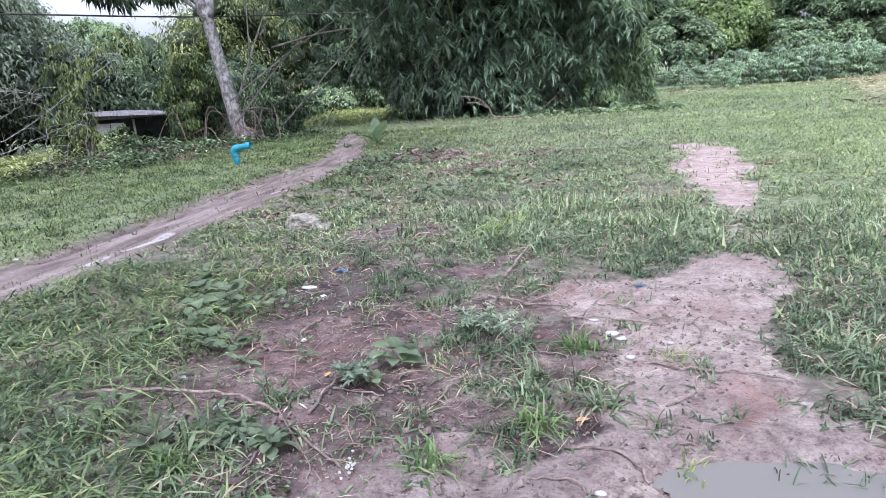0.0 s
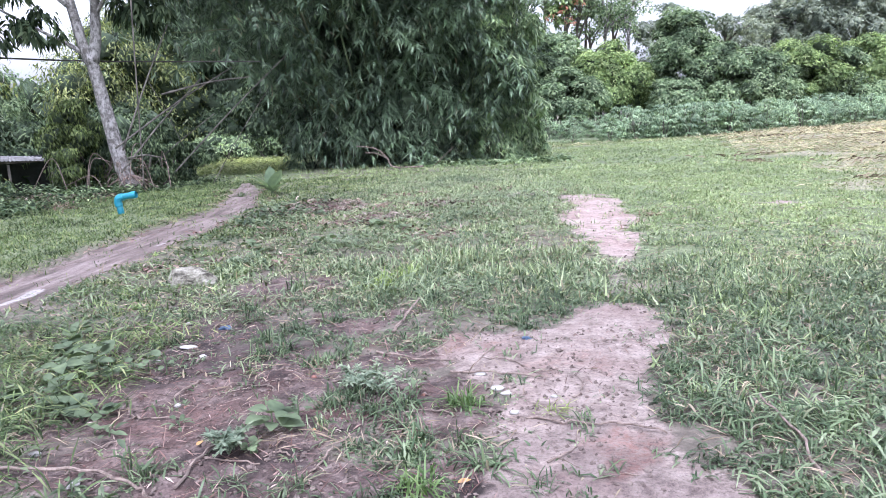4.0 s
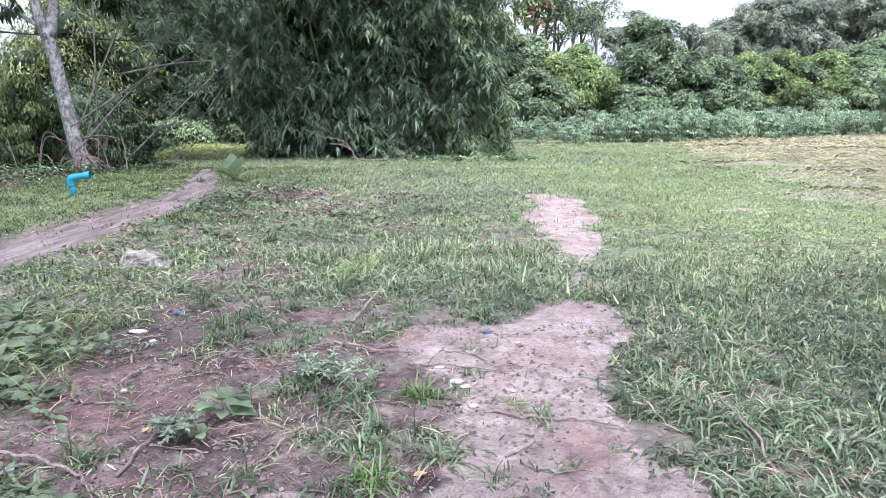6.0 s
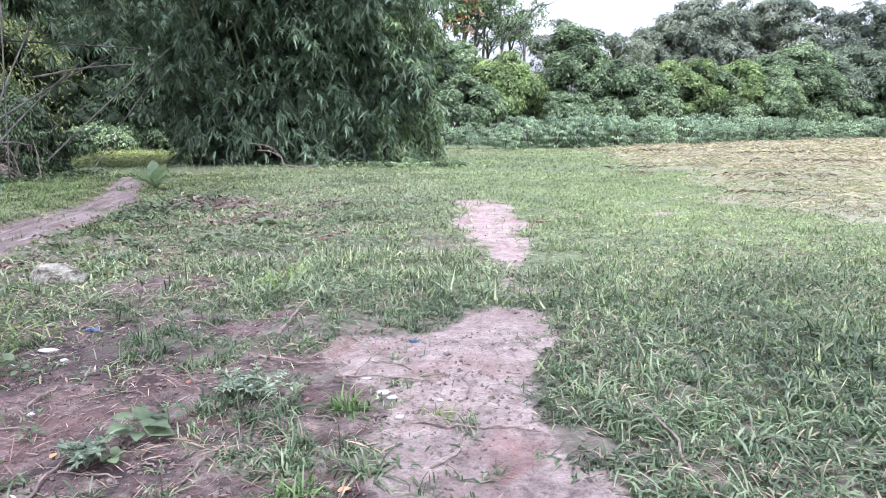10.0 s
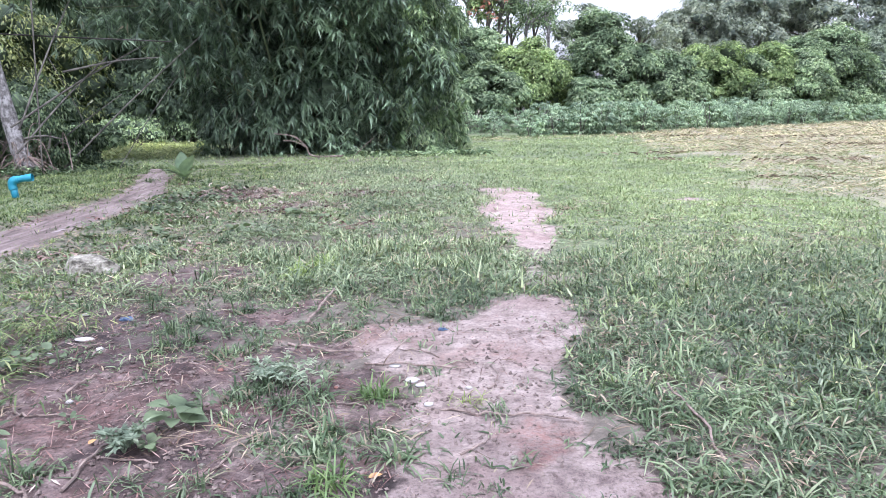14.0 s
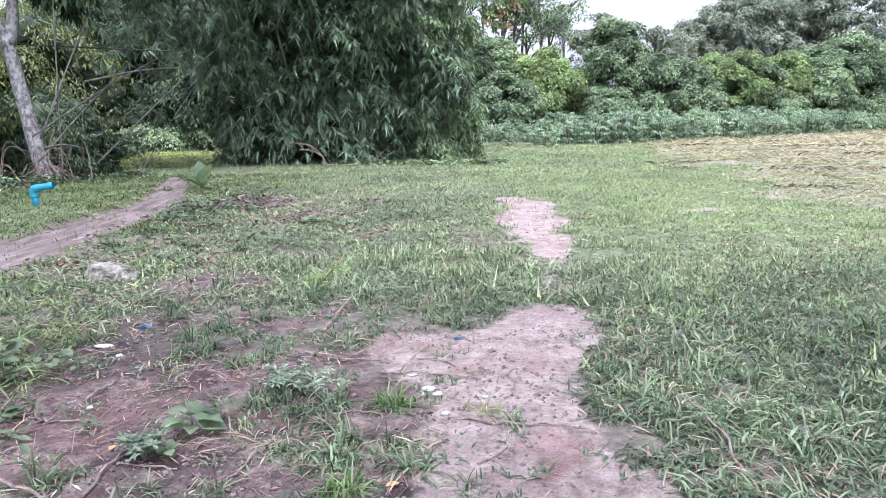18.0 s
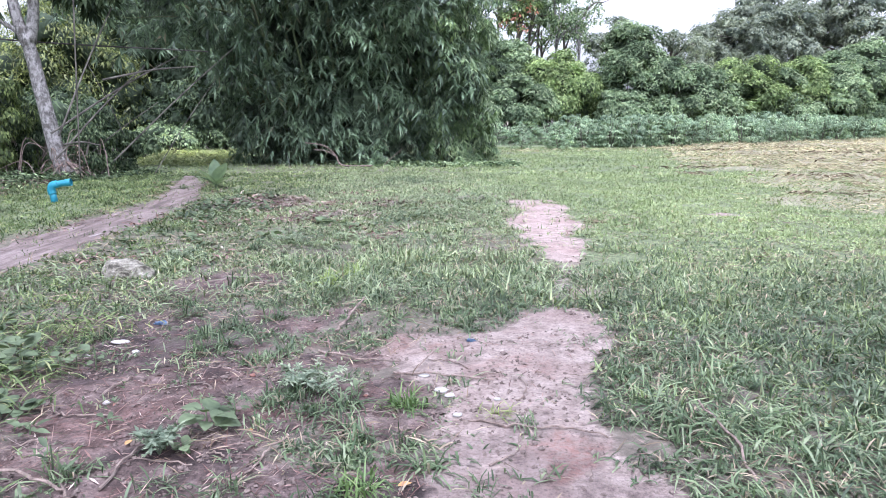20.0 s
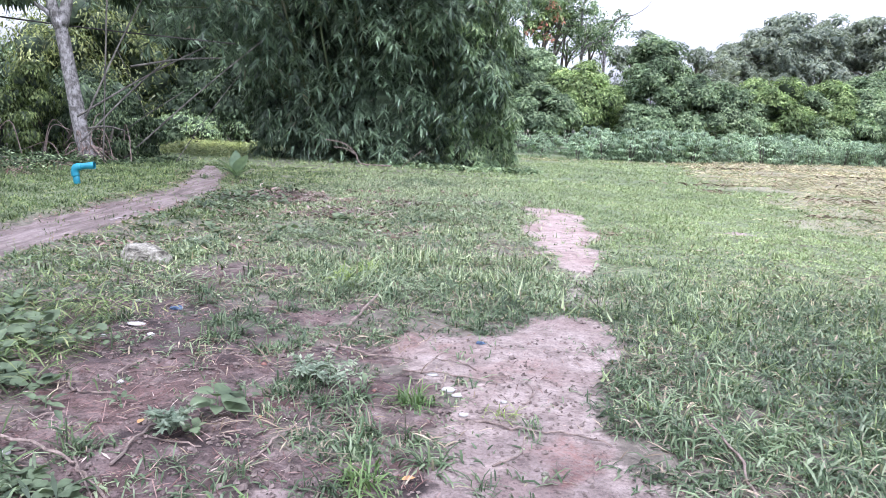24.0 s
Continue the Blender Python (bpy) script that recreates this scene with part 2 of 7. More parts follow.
def ground_material():
    """Thatch and earth under grass, pale sandy soil, dark damp soil and dry straw, by the plan's own zones."""
    m, nodes, links, bsdf = material("ground_soil")
    geo = nodes.new("ShaderNodeNewGeometry")
    pos = geo.outputs["Position"]
    zone = {}
    for key in ("sand", "damp", "straw", "lane", "lush", "ash", "rust", "wet", "dry"):
        a = nodes.new("ShaderNodeAttribute")
        a.attribute_name = key
        zone[key] = a.outputs["Fac"]
    n1, n2 = noise_node(nodes, links, 1.3, 5.0, pos), noise_node(nodes, links, 14.0, 6.0, pos, 0.7)
    n3, n4 = noise_node(nodes, links, 70.0, 4.0, pos, 0.7), noise_node(nodes, links, 4.0, 6.0, pos, 0.65)
    n5, n6 = noise_node(nodes, links, 9.0, 8.0, pos, 0.75), noise_node(nodes, links, 28.0, 6.0, pos, 0.75)
    thatch = ramp(nodes, links, n6, [(0.36, (0.055, 0.068, 0.034)), (0.5, (0.128, 0.158, 0.08)), (0.64, (0.24, 0.272, 0.15))])
    brown = ramp(nodes, links, n2, [(0.25, (0.055, 0.046, 0.037)), (0.5, (0.125, 0.106, 0.086)), (0.75, (0.23, 0.2, 0.17))])
    thatch = mixed(nodes, links, zone["lush"], brown, thatch)
    mp = nodes.new("ShaderNodeMapping")
    mp.inputs["Scale"].default_value = (4.0, 0.5, 1)
    links.new(pos, mp.inputs["Vector"])
    streak = noise_node(nodes, links, 2.0, 5.0, mp.outputs[0], 0.65)
    grain = ramp(nodes, links, n6, [(0.36, (0.55, 0.53, 0.52)), (0.5, (1.0, 1.0, 1.0)), (0.66, (1.25, 1.24, 1.22))])
    speck = ramp(nodes, links, n3, [(0.34, (0.55, 0.52, 0.51)), (0.47, (1.0, 1.0, 1.0)), (0.66, (1.18, 1.18, 1.18))])
    sand = ramp(nodes, links, n5, [(0.36, (0.125, 0.093, 0.083)), (0.45, (0.218, 0.172, 0.154)), (0.62, (0.315, 0.262, 0.238))])
    sand = mixed(nodes, links, spread(nodes, links, n1, 0.5, 0.62, 0, 0.6), sand, (0.2, 0.142, 0.13))
    sand = mixed(nodes, links, spread(nodes, links, n4, 0.5, 0.64, 0, 0.45), sand, mixed(nodes, links, 1.0, sand, (0.62, 0.58, 0.58), "MULTIPLY"))
    sand = mixed(nodes, links, 0.4, sand, mixed(nodes, links, 1.0, sand, grain, "MULTIPLY"))
    sand = mixed(nodes, links, 1.0, sand, speck, "MULTIPLY")
    damp = ramp(nodes, links, n5, [(0.38, (0.045, 0.031, 0.028)), (0.47, (0.105, 0.077, 0.071)), (0.55, (0.185, 0.143, 0.134)), (0.66, (0.29, 0.238, 0.224))])
    damp = mixed(nodes, links, spread(nodes, links, n4, 0.5, 0.62, 0, 0.5), damp, (0.1, 0.05, 0.043))
    damp = mixed(nodes, links, 1.0, damp, ramp(nodes, links, n4, [(0.38, (0.5, 0.46, 0.46)), (0.5, (1.0, 1.0, 1.0))]), "MULTIPLY")
    damp = mixed(nodes, links, spread(nodes, links, n1, 0.5, 0.64, 0.0, 0.55), damp, mixed(nodes, links, 1.0, sand, (0.86, 0.84, 0.84), "MULTIPLY"))
    damp = mixed(nodes, links, 1.0, damp, (0.79, 0.755, 0.752), "MULTIPLY")
    damp = mixed(nodes, links, 0.6, damp, mixed(nodes, links, 1.0, damp, grain, "MULTIPLY"))
    damp = mixed(nodes, links, 1.0, damp, speck, "MULTIPLY")
    straw = ramp(nodes, links, n2, [(0.25, (0.13, 0.115, 0.08)), (0.5, (0.27, 0.25, 0.175)), (0.75, (0.4, 0.375, 0.275))])
    lane = ramp(nodes, links, streak, [(0.36, (0.085, 0.064, 0.058)), (0.5, (0.155, 0.118, 0.109)), (0.64, (0.24, 0.198, 0.188))])
    lane = mixed(nodes, links, 0.7, lane, mixed(nodes, links, 1.0, lane, grain, "MULTIPLY"))
    edge = nodes.new("ShaderNodeMath")
    edge.operation = "MULTIPLY_ADD"
    edge.inputs[1].default_value, edge.inputs[2].default_value = 0.7, -0.35
    links.new(n2, edge.inputs[0])

    def where(fac):
        s = nodes.new("ShaderNodeMath")
        s.operation = "ADD"
        links.new(fac, s.inputs[0])
        links.new(edge.outputs[0], s.inputs[1])
        return spread(nodes, links, s.outputs[0], 0.3, 0.6)
    col = mixed(nodes, links, where(zone["straw"]), thatch, straw)
    col = mixed(nodes, links, where(zone["damp"]), col, damp)
    col = mixed(nodes, links, where(zone["sand"]), col, sand)
    col = mixed(nodes, links, where(zone["lane"]), col, lane)
    col = mixed(nodes, links, where(zone["ash"]), col, mixed(nodes, links, 1.0, (0.34, 0.315, 0.31), grain, "MULTIPLY"))
    speckle = nodes.new("ShaderNodeMath")
    speckle.operation = "MULTIPLY"
    links.new(zone["rust"], speckle.inputs[0])
    links.new(spread(nodes, links, n6, 0.4, 0.58, 0.15, 0.9), speckle.inputs[1])
    col = mixed(nodes, links, speckle.outputs[0], col, mixed(nodes, links, 1.0, col, (0.7, 0.46, 0.43), "MULTIPLY"))
    col = mixed(nodes, links, zone["dry"], col, mixed(nodes, links, 1.0, col, (1.34, 1.29, 1.3), "MULTIPLY"))
    col = mixed(nodes, links, zone["wet"], col, mixed(nodes, links, 1.0, col, (0.5, 0.47, 0.5), "MULTIPLY"))
    links.new(col, bsdf.inputs["Base Color"])
    links.new(spread(nodes, links, n1, 0.35, 0.65, 0.62, 0.95), bsdf.inputs["Roughness"])
    h = nodes.new("ShaderNodeMath")
    h.operation = "MULTIPLY_ADD"
    h.inputs[1].default_value = 0.35
    links.new(n3, h.inputs[0])
    links.new(n2, h.inputs[2])
    bumped(nodes, links, bsdf, h.outputs[0], 0.8, 0.018)
    return m


GROUND = ground_material()
GRASS = leaf_material("grass_blades", [(0.0, (0.034, 0.062, 0.03)), (0.35, (0.076, 0.124, 0.064)), (0.7, (0.15, 0.21, 0.12)),
                                       (0.93, (0.205, 0.26, 0.168)), (0.96, (0.235, 0.21, 0.155)), (1.0, (0.32, 0.28, 0.22))], 0.46, 0.22, 1.1, 0.42, 5.0, 1.1, 0.36)
LAWN = leaf_material("lawn_blades", [(0.0, (0.118, 0.17, 0.082)), (0.5, (0.25, 0.336, 0.174)), (0.92, (0.355, 0.43, 0.25)),
                                     (1.0, (0.35, 0.31, 0.215))], 0.55, 0.2, 0.35, 0.25, 3.5, 1.06, 0.3)
MEADOW = leaf_material("meadow_blades", [(0.0, (0.066, 0.104, 0.055)), (0.5, (0.22, 0.292, 0.162)), (0.9, (0.39, 0.465, 0.305)), (0.94, (0.3, 0.28, 0.2)),
                                         (1.0, (0.4, 0.35, 0.27))], 0.55, 0.2, 0.6, 0.3, 4.0, 1.1, 0.32)
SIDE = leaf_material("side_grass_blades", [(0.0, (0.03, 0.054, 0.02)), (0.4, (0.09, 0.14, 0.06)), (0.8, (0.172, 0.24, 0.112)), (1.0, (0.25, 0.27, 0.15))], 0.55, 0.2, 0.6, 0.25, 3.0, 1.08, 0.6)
PALE_BLADE = leaf_material("pale_blades", [(0.0, (0.06, 0.094, 0.05)), (0.5, (0.155, 0.215, 0.118)), (1.0, (0.27, 0.335, 0.21))], 0.42, 0.2, 1.0, 0.5, 5.0, 1.1, 0.3)
RANK = leaf_material("rank_weed_leaves", [(0.0, (0.14, 0.19, 0.068)), (0.5, (0.36, 0.435, 0.19)), (1.0, (0.54, 0.6, 0.33))], 0.5, 0.3, 0.5, 0.35, 1.4)
STRAW = leaf_material("dry_straw", [(0.0, (0.14, 0.118, 0.08)), (0.25, (0.3, 0.275, 0.19)), (0.72, (0.475, 0.445, 0.325)), (0.8, (0.4, 0.4, 0.27)), (1.0, (0.2, 0.27, 0.13))], 0.7, 0.15, 0.5, 0.2, 1.6)
WEED = leaf_material("weed_leaves", [(0.0, (0.042, 0.068, 0.04)), (0.5, (0.09, 0.132, 0.08)), (1.0, (0.16, 0.21, 0.135))], 0.55, 0.2, 1.5, 0.3, 9.0)
BAMBOO = leaf_material("bamboo_leaves", [(0.0, (0.032, 0.056, 0.033)), (0.35, (0.094, 0.152, 0.09)), (0.75, (0.2, 0.296, 0.182)),
                                         (0.97, (0.275, 0.385, 0.245)), (1.0, (0.32, 0.29, 0.2))], 0.4, 0.25, 0.5, 0.5, 1.3, 1.22)
THICKET = leaf_material("thicket_leaves", [(0.0, (0.048, 0.08, 0.042)), (0.5, (0.182, 0.275, 0.145)), (1.0, (0.37, 0.475, 0.275))], 0.6, 0.33, 0.25, 0.15, 0.9, 1.25, 0.55)
VINE = leaf_material("vine_leaves", [(0.0, (0.075, 0.115, 0.045)), (0.5, (0.198, 0.298, 0.12)), (1.0, (0.385, 0.495, 0.225))], 0.6, 0.33, 0.25, 0.15, 0.9, 1.2, 0.5)
# dark foliage; in woods and tree-foot bushes the tone also holds shade
DARK = leaf_material("dark_and_shaded_leaves", [(0.0, (0.015, 0.028, 0.018)), (0.5, (0.055, 0.088, 0.052)), (1.0, (0.145, 0.2, 0.12))], 0.65, 0.25, 0.2, 0.12, 0.9, 1.08)
WOODLEAF = leaf_material("woodland_leaves", [(0.0, (0.045, 0.07, 0.048)), (0.5, (0.158, 0.215, 0.15)), (1.0, (0.29, 0.36, 0.262))], 0.55, 0.28, 0.2, 0.3, 0.7, 1.18)
# paled and greyed: the haze of distance is put into the leaf colour
FAR = leaf_material("far_hazed_leaves", [(0.0, (0.135, 0.172, 0.145)), (0.5, (0.235, 0.285, 0.24)), (1.0, (0.33, 0.385, 0.32))], 0.7, 0.3, 0.12, 0.1, 0.6)
CASSAVA = leaf_material("cassava_leaves", [(0.0, (0.066, 0.12, 0.066)), (0.5, (0.2, 0.308, 0.185)), (1.0, (0.38, 0.49, 0.315))], 0.5, 0.28, 0.3, 0.35, 0.8, 1.2)
YELLOW = leaf_material("yellow_green_leaves", [(0.0, (0.045, 0.07, 0.024)), (0.5, (0.15, 0.2, 0.07)), (1.0, (0.33, 0.38, 0.155))], 0.45, 0.33, 0.4, 0.4, 1.2)
IVY = leaf_material("ivy_leaves", [(0.0, (0.03, 0.05, 0.02)), (0.5, (0.092, 0.14, 0.052)), (1.0, (0.2, 0.265, 0.105))], 0.5, 0.3, 0.6, 0.3, 1.6, 1.1, 0.5)
FLOWER = leaf_material("orange_flowers", [(0.0, (0.32, 0.12, 0.085)), (1.0, (0.5, 0.26, 0.19))], 0.6, 0.3, 0.5)
WILT = leaf_material("wilted_leaves", [(0.0, (0.03, 0.024, 0.016)), (0.5, (0.09, 0.072, 0.05)), (1.0, (0.19, 0.16, 0.115))], 0.75, 0.1, 1.5, 0.3)
ROT = leaf_material("rotting_straw", [(0.0, (0.08, 0.062, 0.045)), (0.5, (0.2, 0.165, 0.12)), (1.0, (0.4, 0.35, 0.265))], 0.8, 0.1, 1.0, 0.2)
LITTER = leaf_material("dead_leaves", [(0.0, (0.05, 0.03, 0.027)), (0.4, (0.15, 0.09, 0.08)), (0.85, (0.27, 0.195, 0.175)), (1.0, (0.45, 0.4, 0.36))], 0.75, 0.1, 1.5, 0.3)
# dark green that stands for the shade inside crowns and clump
SHADE = plain_material("shade_core", (0.028, 0.044, 0.027), (0.095, 0.13, 0.078), 3.0, 0.95, 0.1)
# core colour of the far trees, lightened to hold the same haze
HAZE = plain_material("haze_core", (0.1, 0.13, 0.105), (0.2, 0.245, 0.2), 2.0, 0.95, 0.1)
BARK_PALE = bark_material("pale_bark", (0.4, 0.38, 0.37), (0.07, 0.066, 0.062), (0.12, 0.108, 0.1), 17.0, 0.55, 0.03)
BARK_BROWN = bark_material("brown_bark", (0.42, 0.29, 0.26), (0.05, 0.032, 0.03), (0.24, 0.19, 0.17), 17.0, 0.32, 0.1)
BARK_DARK = bark_material("dark_bark", (0.14, 0.12, 0.1), (0.05, 0.042, 0.036), (0.2, 0.19, 0.16), 8.0, 0.3)
DARK_POLE = bark_material("dark_pole", (0.06, 0.054, 0.05), (0.025, 0.022, 0.02), (0.09, 0.085, 0.078), 8.0, 0.3)
TWIG = bark_material("dry_twig", (0.27, 0.21, 0.18), (0.09, 0.065, 0.055), (0.15, 0.12, 0.105), 22.0, 0.5, 0.006)
GREYTWIG = bark_material("grey_twig", (0.44, 0.42, 0.4), (0.16, 0.15, 0.14), (0.3, 0.28, 0.26), 18.0, 0.5, 0.006)
CULM = bark_material("dry_bamboo", (0.15, 0.138, 0.118), (0.055, 0.05, 0.043), (0.04, 0.036, 0.031), 7.0, 0.3, 0.006)
CULM_GREEN = bark_material("green_bamboo", (0.12, 0.15, 0.065), (0.06, 0.075, 0.035), (0.16, 0.15, 0.1), 6.0, 0.3, 0.006)

# ---- plan of the ground ----
# the pale sandy strip: its two edges along y, near the puddle and farther out
SAND_EDGES = [([1.3, 2.2, 2.5, 2.7, 2.93, 3.28, 3.53, 3.76, 3.93, 3.97, 4.13, 4.4, 4.6], [-0.6, -0.06, 0.0, 0.03, 0.1, -0.08, -0.29, -0.28, -0.19, 0.3, 0.59, 0.66, 0.74],
               [1.3, 2.2, 2.32, 2.45, 2.64, 2.81, 3.06, 3.27, 3.51, 3.9, 4.18, 4.48, 4.6], [1.05, 0.85, 0.75, 0.66, 0.63, 0.62, 0.63, 0.75, 0.89, 1.02, 1.13, 1.12, 0.95]),
              ([6.2, 6.8, 8.3, 9.1, 10.1, 10.8], [1.0, 0.93, 1.0, 1.02, 1.04, 1.4], [6.2, 6.8, 8.3, 9.1, 10.1, 10.8], [1.33, 1.5, 1.84, 1.71, 1.85, 1.8])]
# small pale spots, dark damp patches, rusty and wet stains: centre, half sizes, turn in degrees, strength
SPOTS = [(1.05, 5.4, 0.2, 0.9, -9, 0.5), (3.78, 9.3, 0.26, 0.14, 0, 0.9), (-0.55, 1.7, 0.5, 0.3, 0, 0.85)]
RUSTY = [(0.46, 2.5, 0.1, 0.16, 0, 1.0), (0.08, 3.74, 0.12, 0.1, 0, 0.8), (0.36, 3.34, 0.16, 0.2, 0, 0.55), (-1.05, 3.28, 0.2, 0.14, 0, 1.0), (-0.64, 2.67, 0.14, 0.1, 0, 0.9),
         (-1.4, 2.75, 0.3, 0.2, 0, 0.7), (-0.45, 3.8, 0.3, 0.14, 0, 0.9), (-1.75, 4.9, 0.3, 0.3, 0, 0.7), (-2.4, 10.6, 0.4, 0.5, 0, 0.8)]
WET = [(-1.7, 3.55, 0.34, 0.26, 0, 1.0), (-1.5, 4.1, 0.5, 0.4, 0, 0.75), (-1.3, 3.5, 0.4, 0.25, 0, 0.6), (-1.85, 4.7, 0.4, 0.4, 0, 0.7), (-0.98, 2.26, 0.22, 0.1, 0, 1.0), (-2.1, 5.0, 0.4, 0.3, 0, 0.7), (-0.9, 2.0, 0.3, 0.14, 0, 0.6), (-0.3, 3.05, 0.3, 0.12, 0, 0.5), (0.35, 2.1, 0.7, 0.3, 0, 0.5), (-0.7, 1.75, 0.9, 0.34, 0, 0.7), (-0.2, 2.2, 0.5, 0.2, 0, 0.45), (0.3, 2.62, 0.4, 0.08, -8, 0.4)]
MOUNDS = [(-1.05, 3.28, 0.14, 0.04), (-0.64, 2.67, 0.09, 0.025), (-1.7, 3.65, 0.2, 0.03), (-2.65, 10.6, 0.6, 0.07), (-0.3, 4.2, 0.3, 0.03)]
DAMP = [(-1.55, 3.2, 0.75, 0.55, 20, 1.0), (-1.25, 2.55, 0.55, 0.4, 0, 0.9), (-0.8, 1.9, 0.6, 0.5, 0, 1.0), (-0.25, 2.0, 0.45, 0.35, 0, 0.85),
        (-0.55, 3.55, 0.5, 0.2, 0, 0.75), (-1.85, 4.1, 0.5, 0.45, 0, 0.7), (-1.75, 5.3, 0.55, 0.4, 0, 0.65), (-0.85, 4.35, 0.35, 0.2, 0, 0.7),
        (-2.9, 10.3, 0.9, 0.8, 0, 0.7), (-1.45, 9.1, 0.6, 0.5, 0, 0.6), (-0.7, 10.4, 0.55, 0.35, 0, 0.8), (0.6, 10.7, 0.3, 0.2, 0, 0.6),
        (-1.9, 2.3, 0.3, 0.25, 0, 0.6), (-0.3, 2.85, 0.6, 0.35, 0, 0.62), (-4.75, 13.6, 0.34, 1.3, 22, 1.0)]
LANE_Y = [-6, 0, 2.5, 5, 7, 9, 11, 12, 13, 15.3, 19, 26]
LANE_X = [-5.2, -4.7, -4.28, -4.02, -3.94, -3.97, -4.05, -4.3, -4.6, -5.3, -6.6, -9.5]


def patches(x, y, zones, seed):
    out = np.zeros(np.shape(x))
    wx = x + (vnoise(x, y, 0.28, seed) - 0.5) * 0.42 + (vnoise(x, y, 0.09, seed + 3) - 0.5) * 0.2
    wy = y + (vnoise(x, y, 0.3, seed + 1) - 0.5) * 0.42 + (vnoise(x, y, 0.1, seed + 4) - 0.5) * 0.2
    for cx, cy, rx, ry, turn, strength in zones:
        c, s = math.cos(radians(turn)), math.sin(radians(turn))
        u, v = (wx - cx) * c + (wy - cy) * s, -(wx - cx) * s + (wy - cy) * c
        r = np.sqrt((u / rx) ** 2 + (v / ry) ** 2)
        out = np.maximum(out, strength * np.clip((1.12 - r) / 0.3, 0, 1))
    return out


def sand_mask(x, y):
    out = patches(x, y, SPOTS, 11)
    wx = x + (vnoise(x, y, 0.22, 11) - 0.5) * 0.2 + (vnoise(x, y, 0.07, 14) - 0.5) * 0.12
    wy = y + (vnoise(x, y, 0.24, 12) - 0.5) * 0.2
    far = smooth01(y, 5, 6)
    wx, wy = wx + far * ((vnoise(x, y, 0.5, 13) - 0.5) * 0.34 + (vnoise(x, y, 0.16, 19) - 0.5) * 0.3), wy + far * ((vnoise(x, y, 0.6, 16) - 0.5) * 0.6 + (vnoise(x, y, 0.2, 20) - 0.5) * 0.5)
    for ya, xa, yb, xb in SAND_EDGES:
        inside = np.minimum(wx - np.interp(wy, ya, xa), np.interp(wy, yb, xb) - wx)
        ends = np.minimum(wy - ya[0], ya[-1] - wy)
        out = np.maximum(out, np.clip((np.minimum(inside, ends) + 0.06) / 0.12, 0, 1))
    return out


def lane_mask(x, y):
    off = x - np.interp(y, LANE_Y, LANE_X) + (vnoise(x, y, 0.5, 21) - 0.5) * 0.22 + (vnoise(x, y, 0.12, 22) - 0.5) * 0.1
    half = np.interp(y, [0, 9, 13, 15.5], [0.47, 0.4, 0.26, 0.16])
    return np.clip((half + 0.06 - np.abs(off)) / 0.12, 0, 1) * np.clip((15.8 - y) / 0.8, 0, 1)


def straw_mask(x, y):
    line = np.interp(y, [5.5, 6.7, 8.1, 10.2, 15.9, 22.4, 28.4, 39.8], [5.3, 5.0, 5.2, 5.4, 6.4, 7.7, 9.0, 13.0])
    wob = (vnoise(x, y, 1.6, 31) - 0.5) * 1.7 + (vnoise(x, y, 0.5, 32) - 0.5) * 0.8
    strip = 0.55 * np.clip(1.1 + wob * 0.5 - 1.2 * np.abs(y - np.interp(x, [1.5, 5.0, 9.0, 13.0], [25.2, 26.6, 28.6, 33.0])), 0, 1) * smooth01(x, 1.2, 2.4)
    return np.maximum(np.clip((x - line + wob + 0.15) / 1.3, 0, 1) * np.clip((y - 6.5 + wob) / 1.8, 0, 1), strip)


def height(x, y):
    h = (vnoise(x, y, 2.2, 41) - 0.5) * 0.05 + (vnoise(x, y, 0.5, 42) - 0.5) * 0.022
    h = h + (vnoise(x, y, 0.14, 44) - 0.5) * 0.045 * patches(x, y, DAMP, 15) + (vnoise(x, y, 0.2, 45) - 0.5) * 0.014 * sand_mask(x, y)
    for cx, cy, wide, tall in MOUNDS:
        h = h + tall * np.exp(-((x - cx) ** 2 + (y - cy) ** 2) / (0.5 * wide ** 2)) * (0.7 + 0.6 * vnoise(x, y, 0.06, 47))
    h = h * np.clip((40 - np.hypot(x, y)) / 30, 0.2, 1)
    h -= 0.045 * lane_mask(x, y)
    h -= 1.0 * smooth01(-x + 0.12 * y, 11.5, 16.0) * smooth01(y, 9, 17)
    h += straw_mask(x, y) * ((vnoise(x, y, 0.7, 43) - 0.35) * 0.16 + (vnoise(x, y, 2.4, 46) - 0.4) * 0.16)
    h -= 0.05 * smooth01(-np.hypot((x - 0.55) / 0.62, (y - 1.84) / 0.34), -1.15, -0.35) * (0.7 + 0.6 * vnoise(x, y, 0.16, 51))
    return h


def stepped(parts):
    out = [np.arange(a, b, s) for a, b, s in parts]
    return np.concatenate(out + [[parts[-1][1]]])


gx = stepped([(-900, -100, 100), (-100, -30, 10), (-30, -12, 0.9), (-12, -6, 0.25), (-6, 4, 0.065), (4, 10, 0.2), (10, 30, 0.8), (30, 100, 8), (100, 900, 100)])
gy = stepped([(-300, -20, 40), (-20, 0, 2), (0, 1.4, 0.14), (1.4, 7, 0.055), (7, 13, 0.09), (13, 25, 0.3), (25, 50, 1.0), (50, 120, 8), (120, 1500, 140)])
X, Y = np.meshgrid(gx, gy, indexing="ij")
i, j = np.meshgrid(np.arange(len(gx) - 1), np.arange(len(gy) - 1), indexing="ij")
i, j = i.ravel(), j.ravel()
W = len(gy)
s = Soup().add(np.stack([X, Y, height(X, Y)], -1), np.stack([i * W + j, (i + 1) * W + j, (i + 1) * W + j + 1, i * W + j + 1], 1))
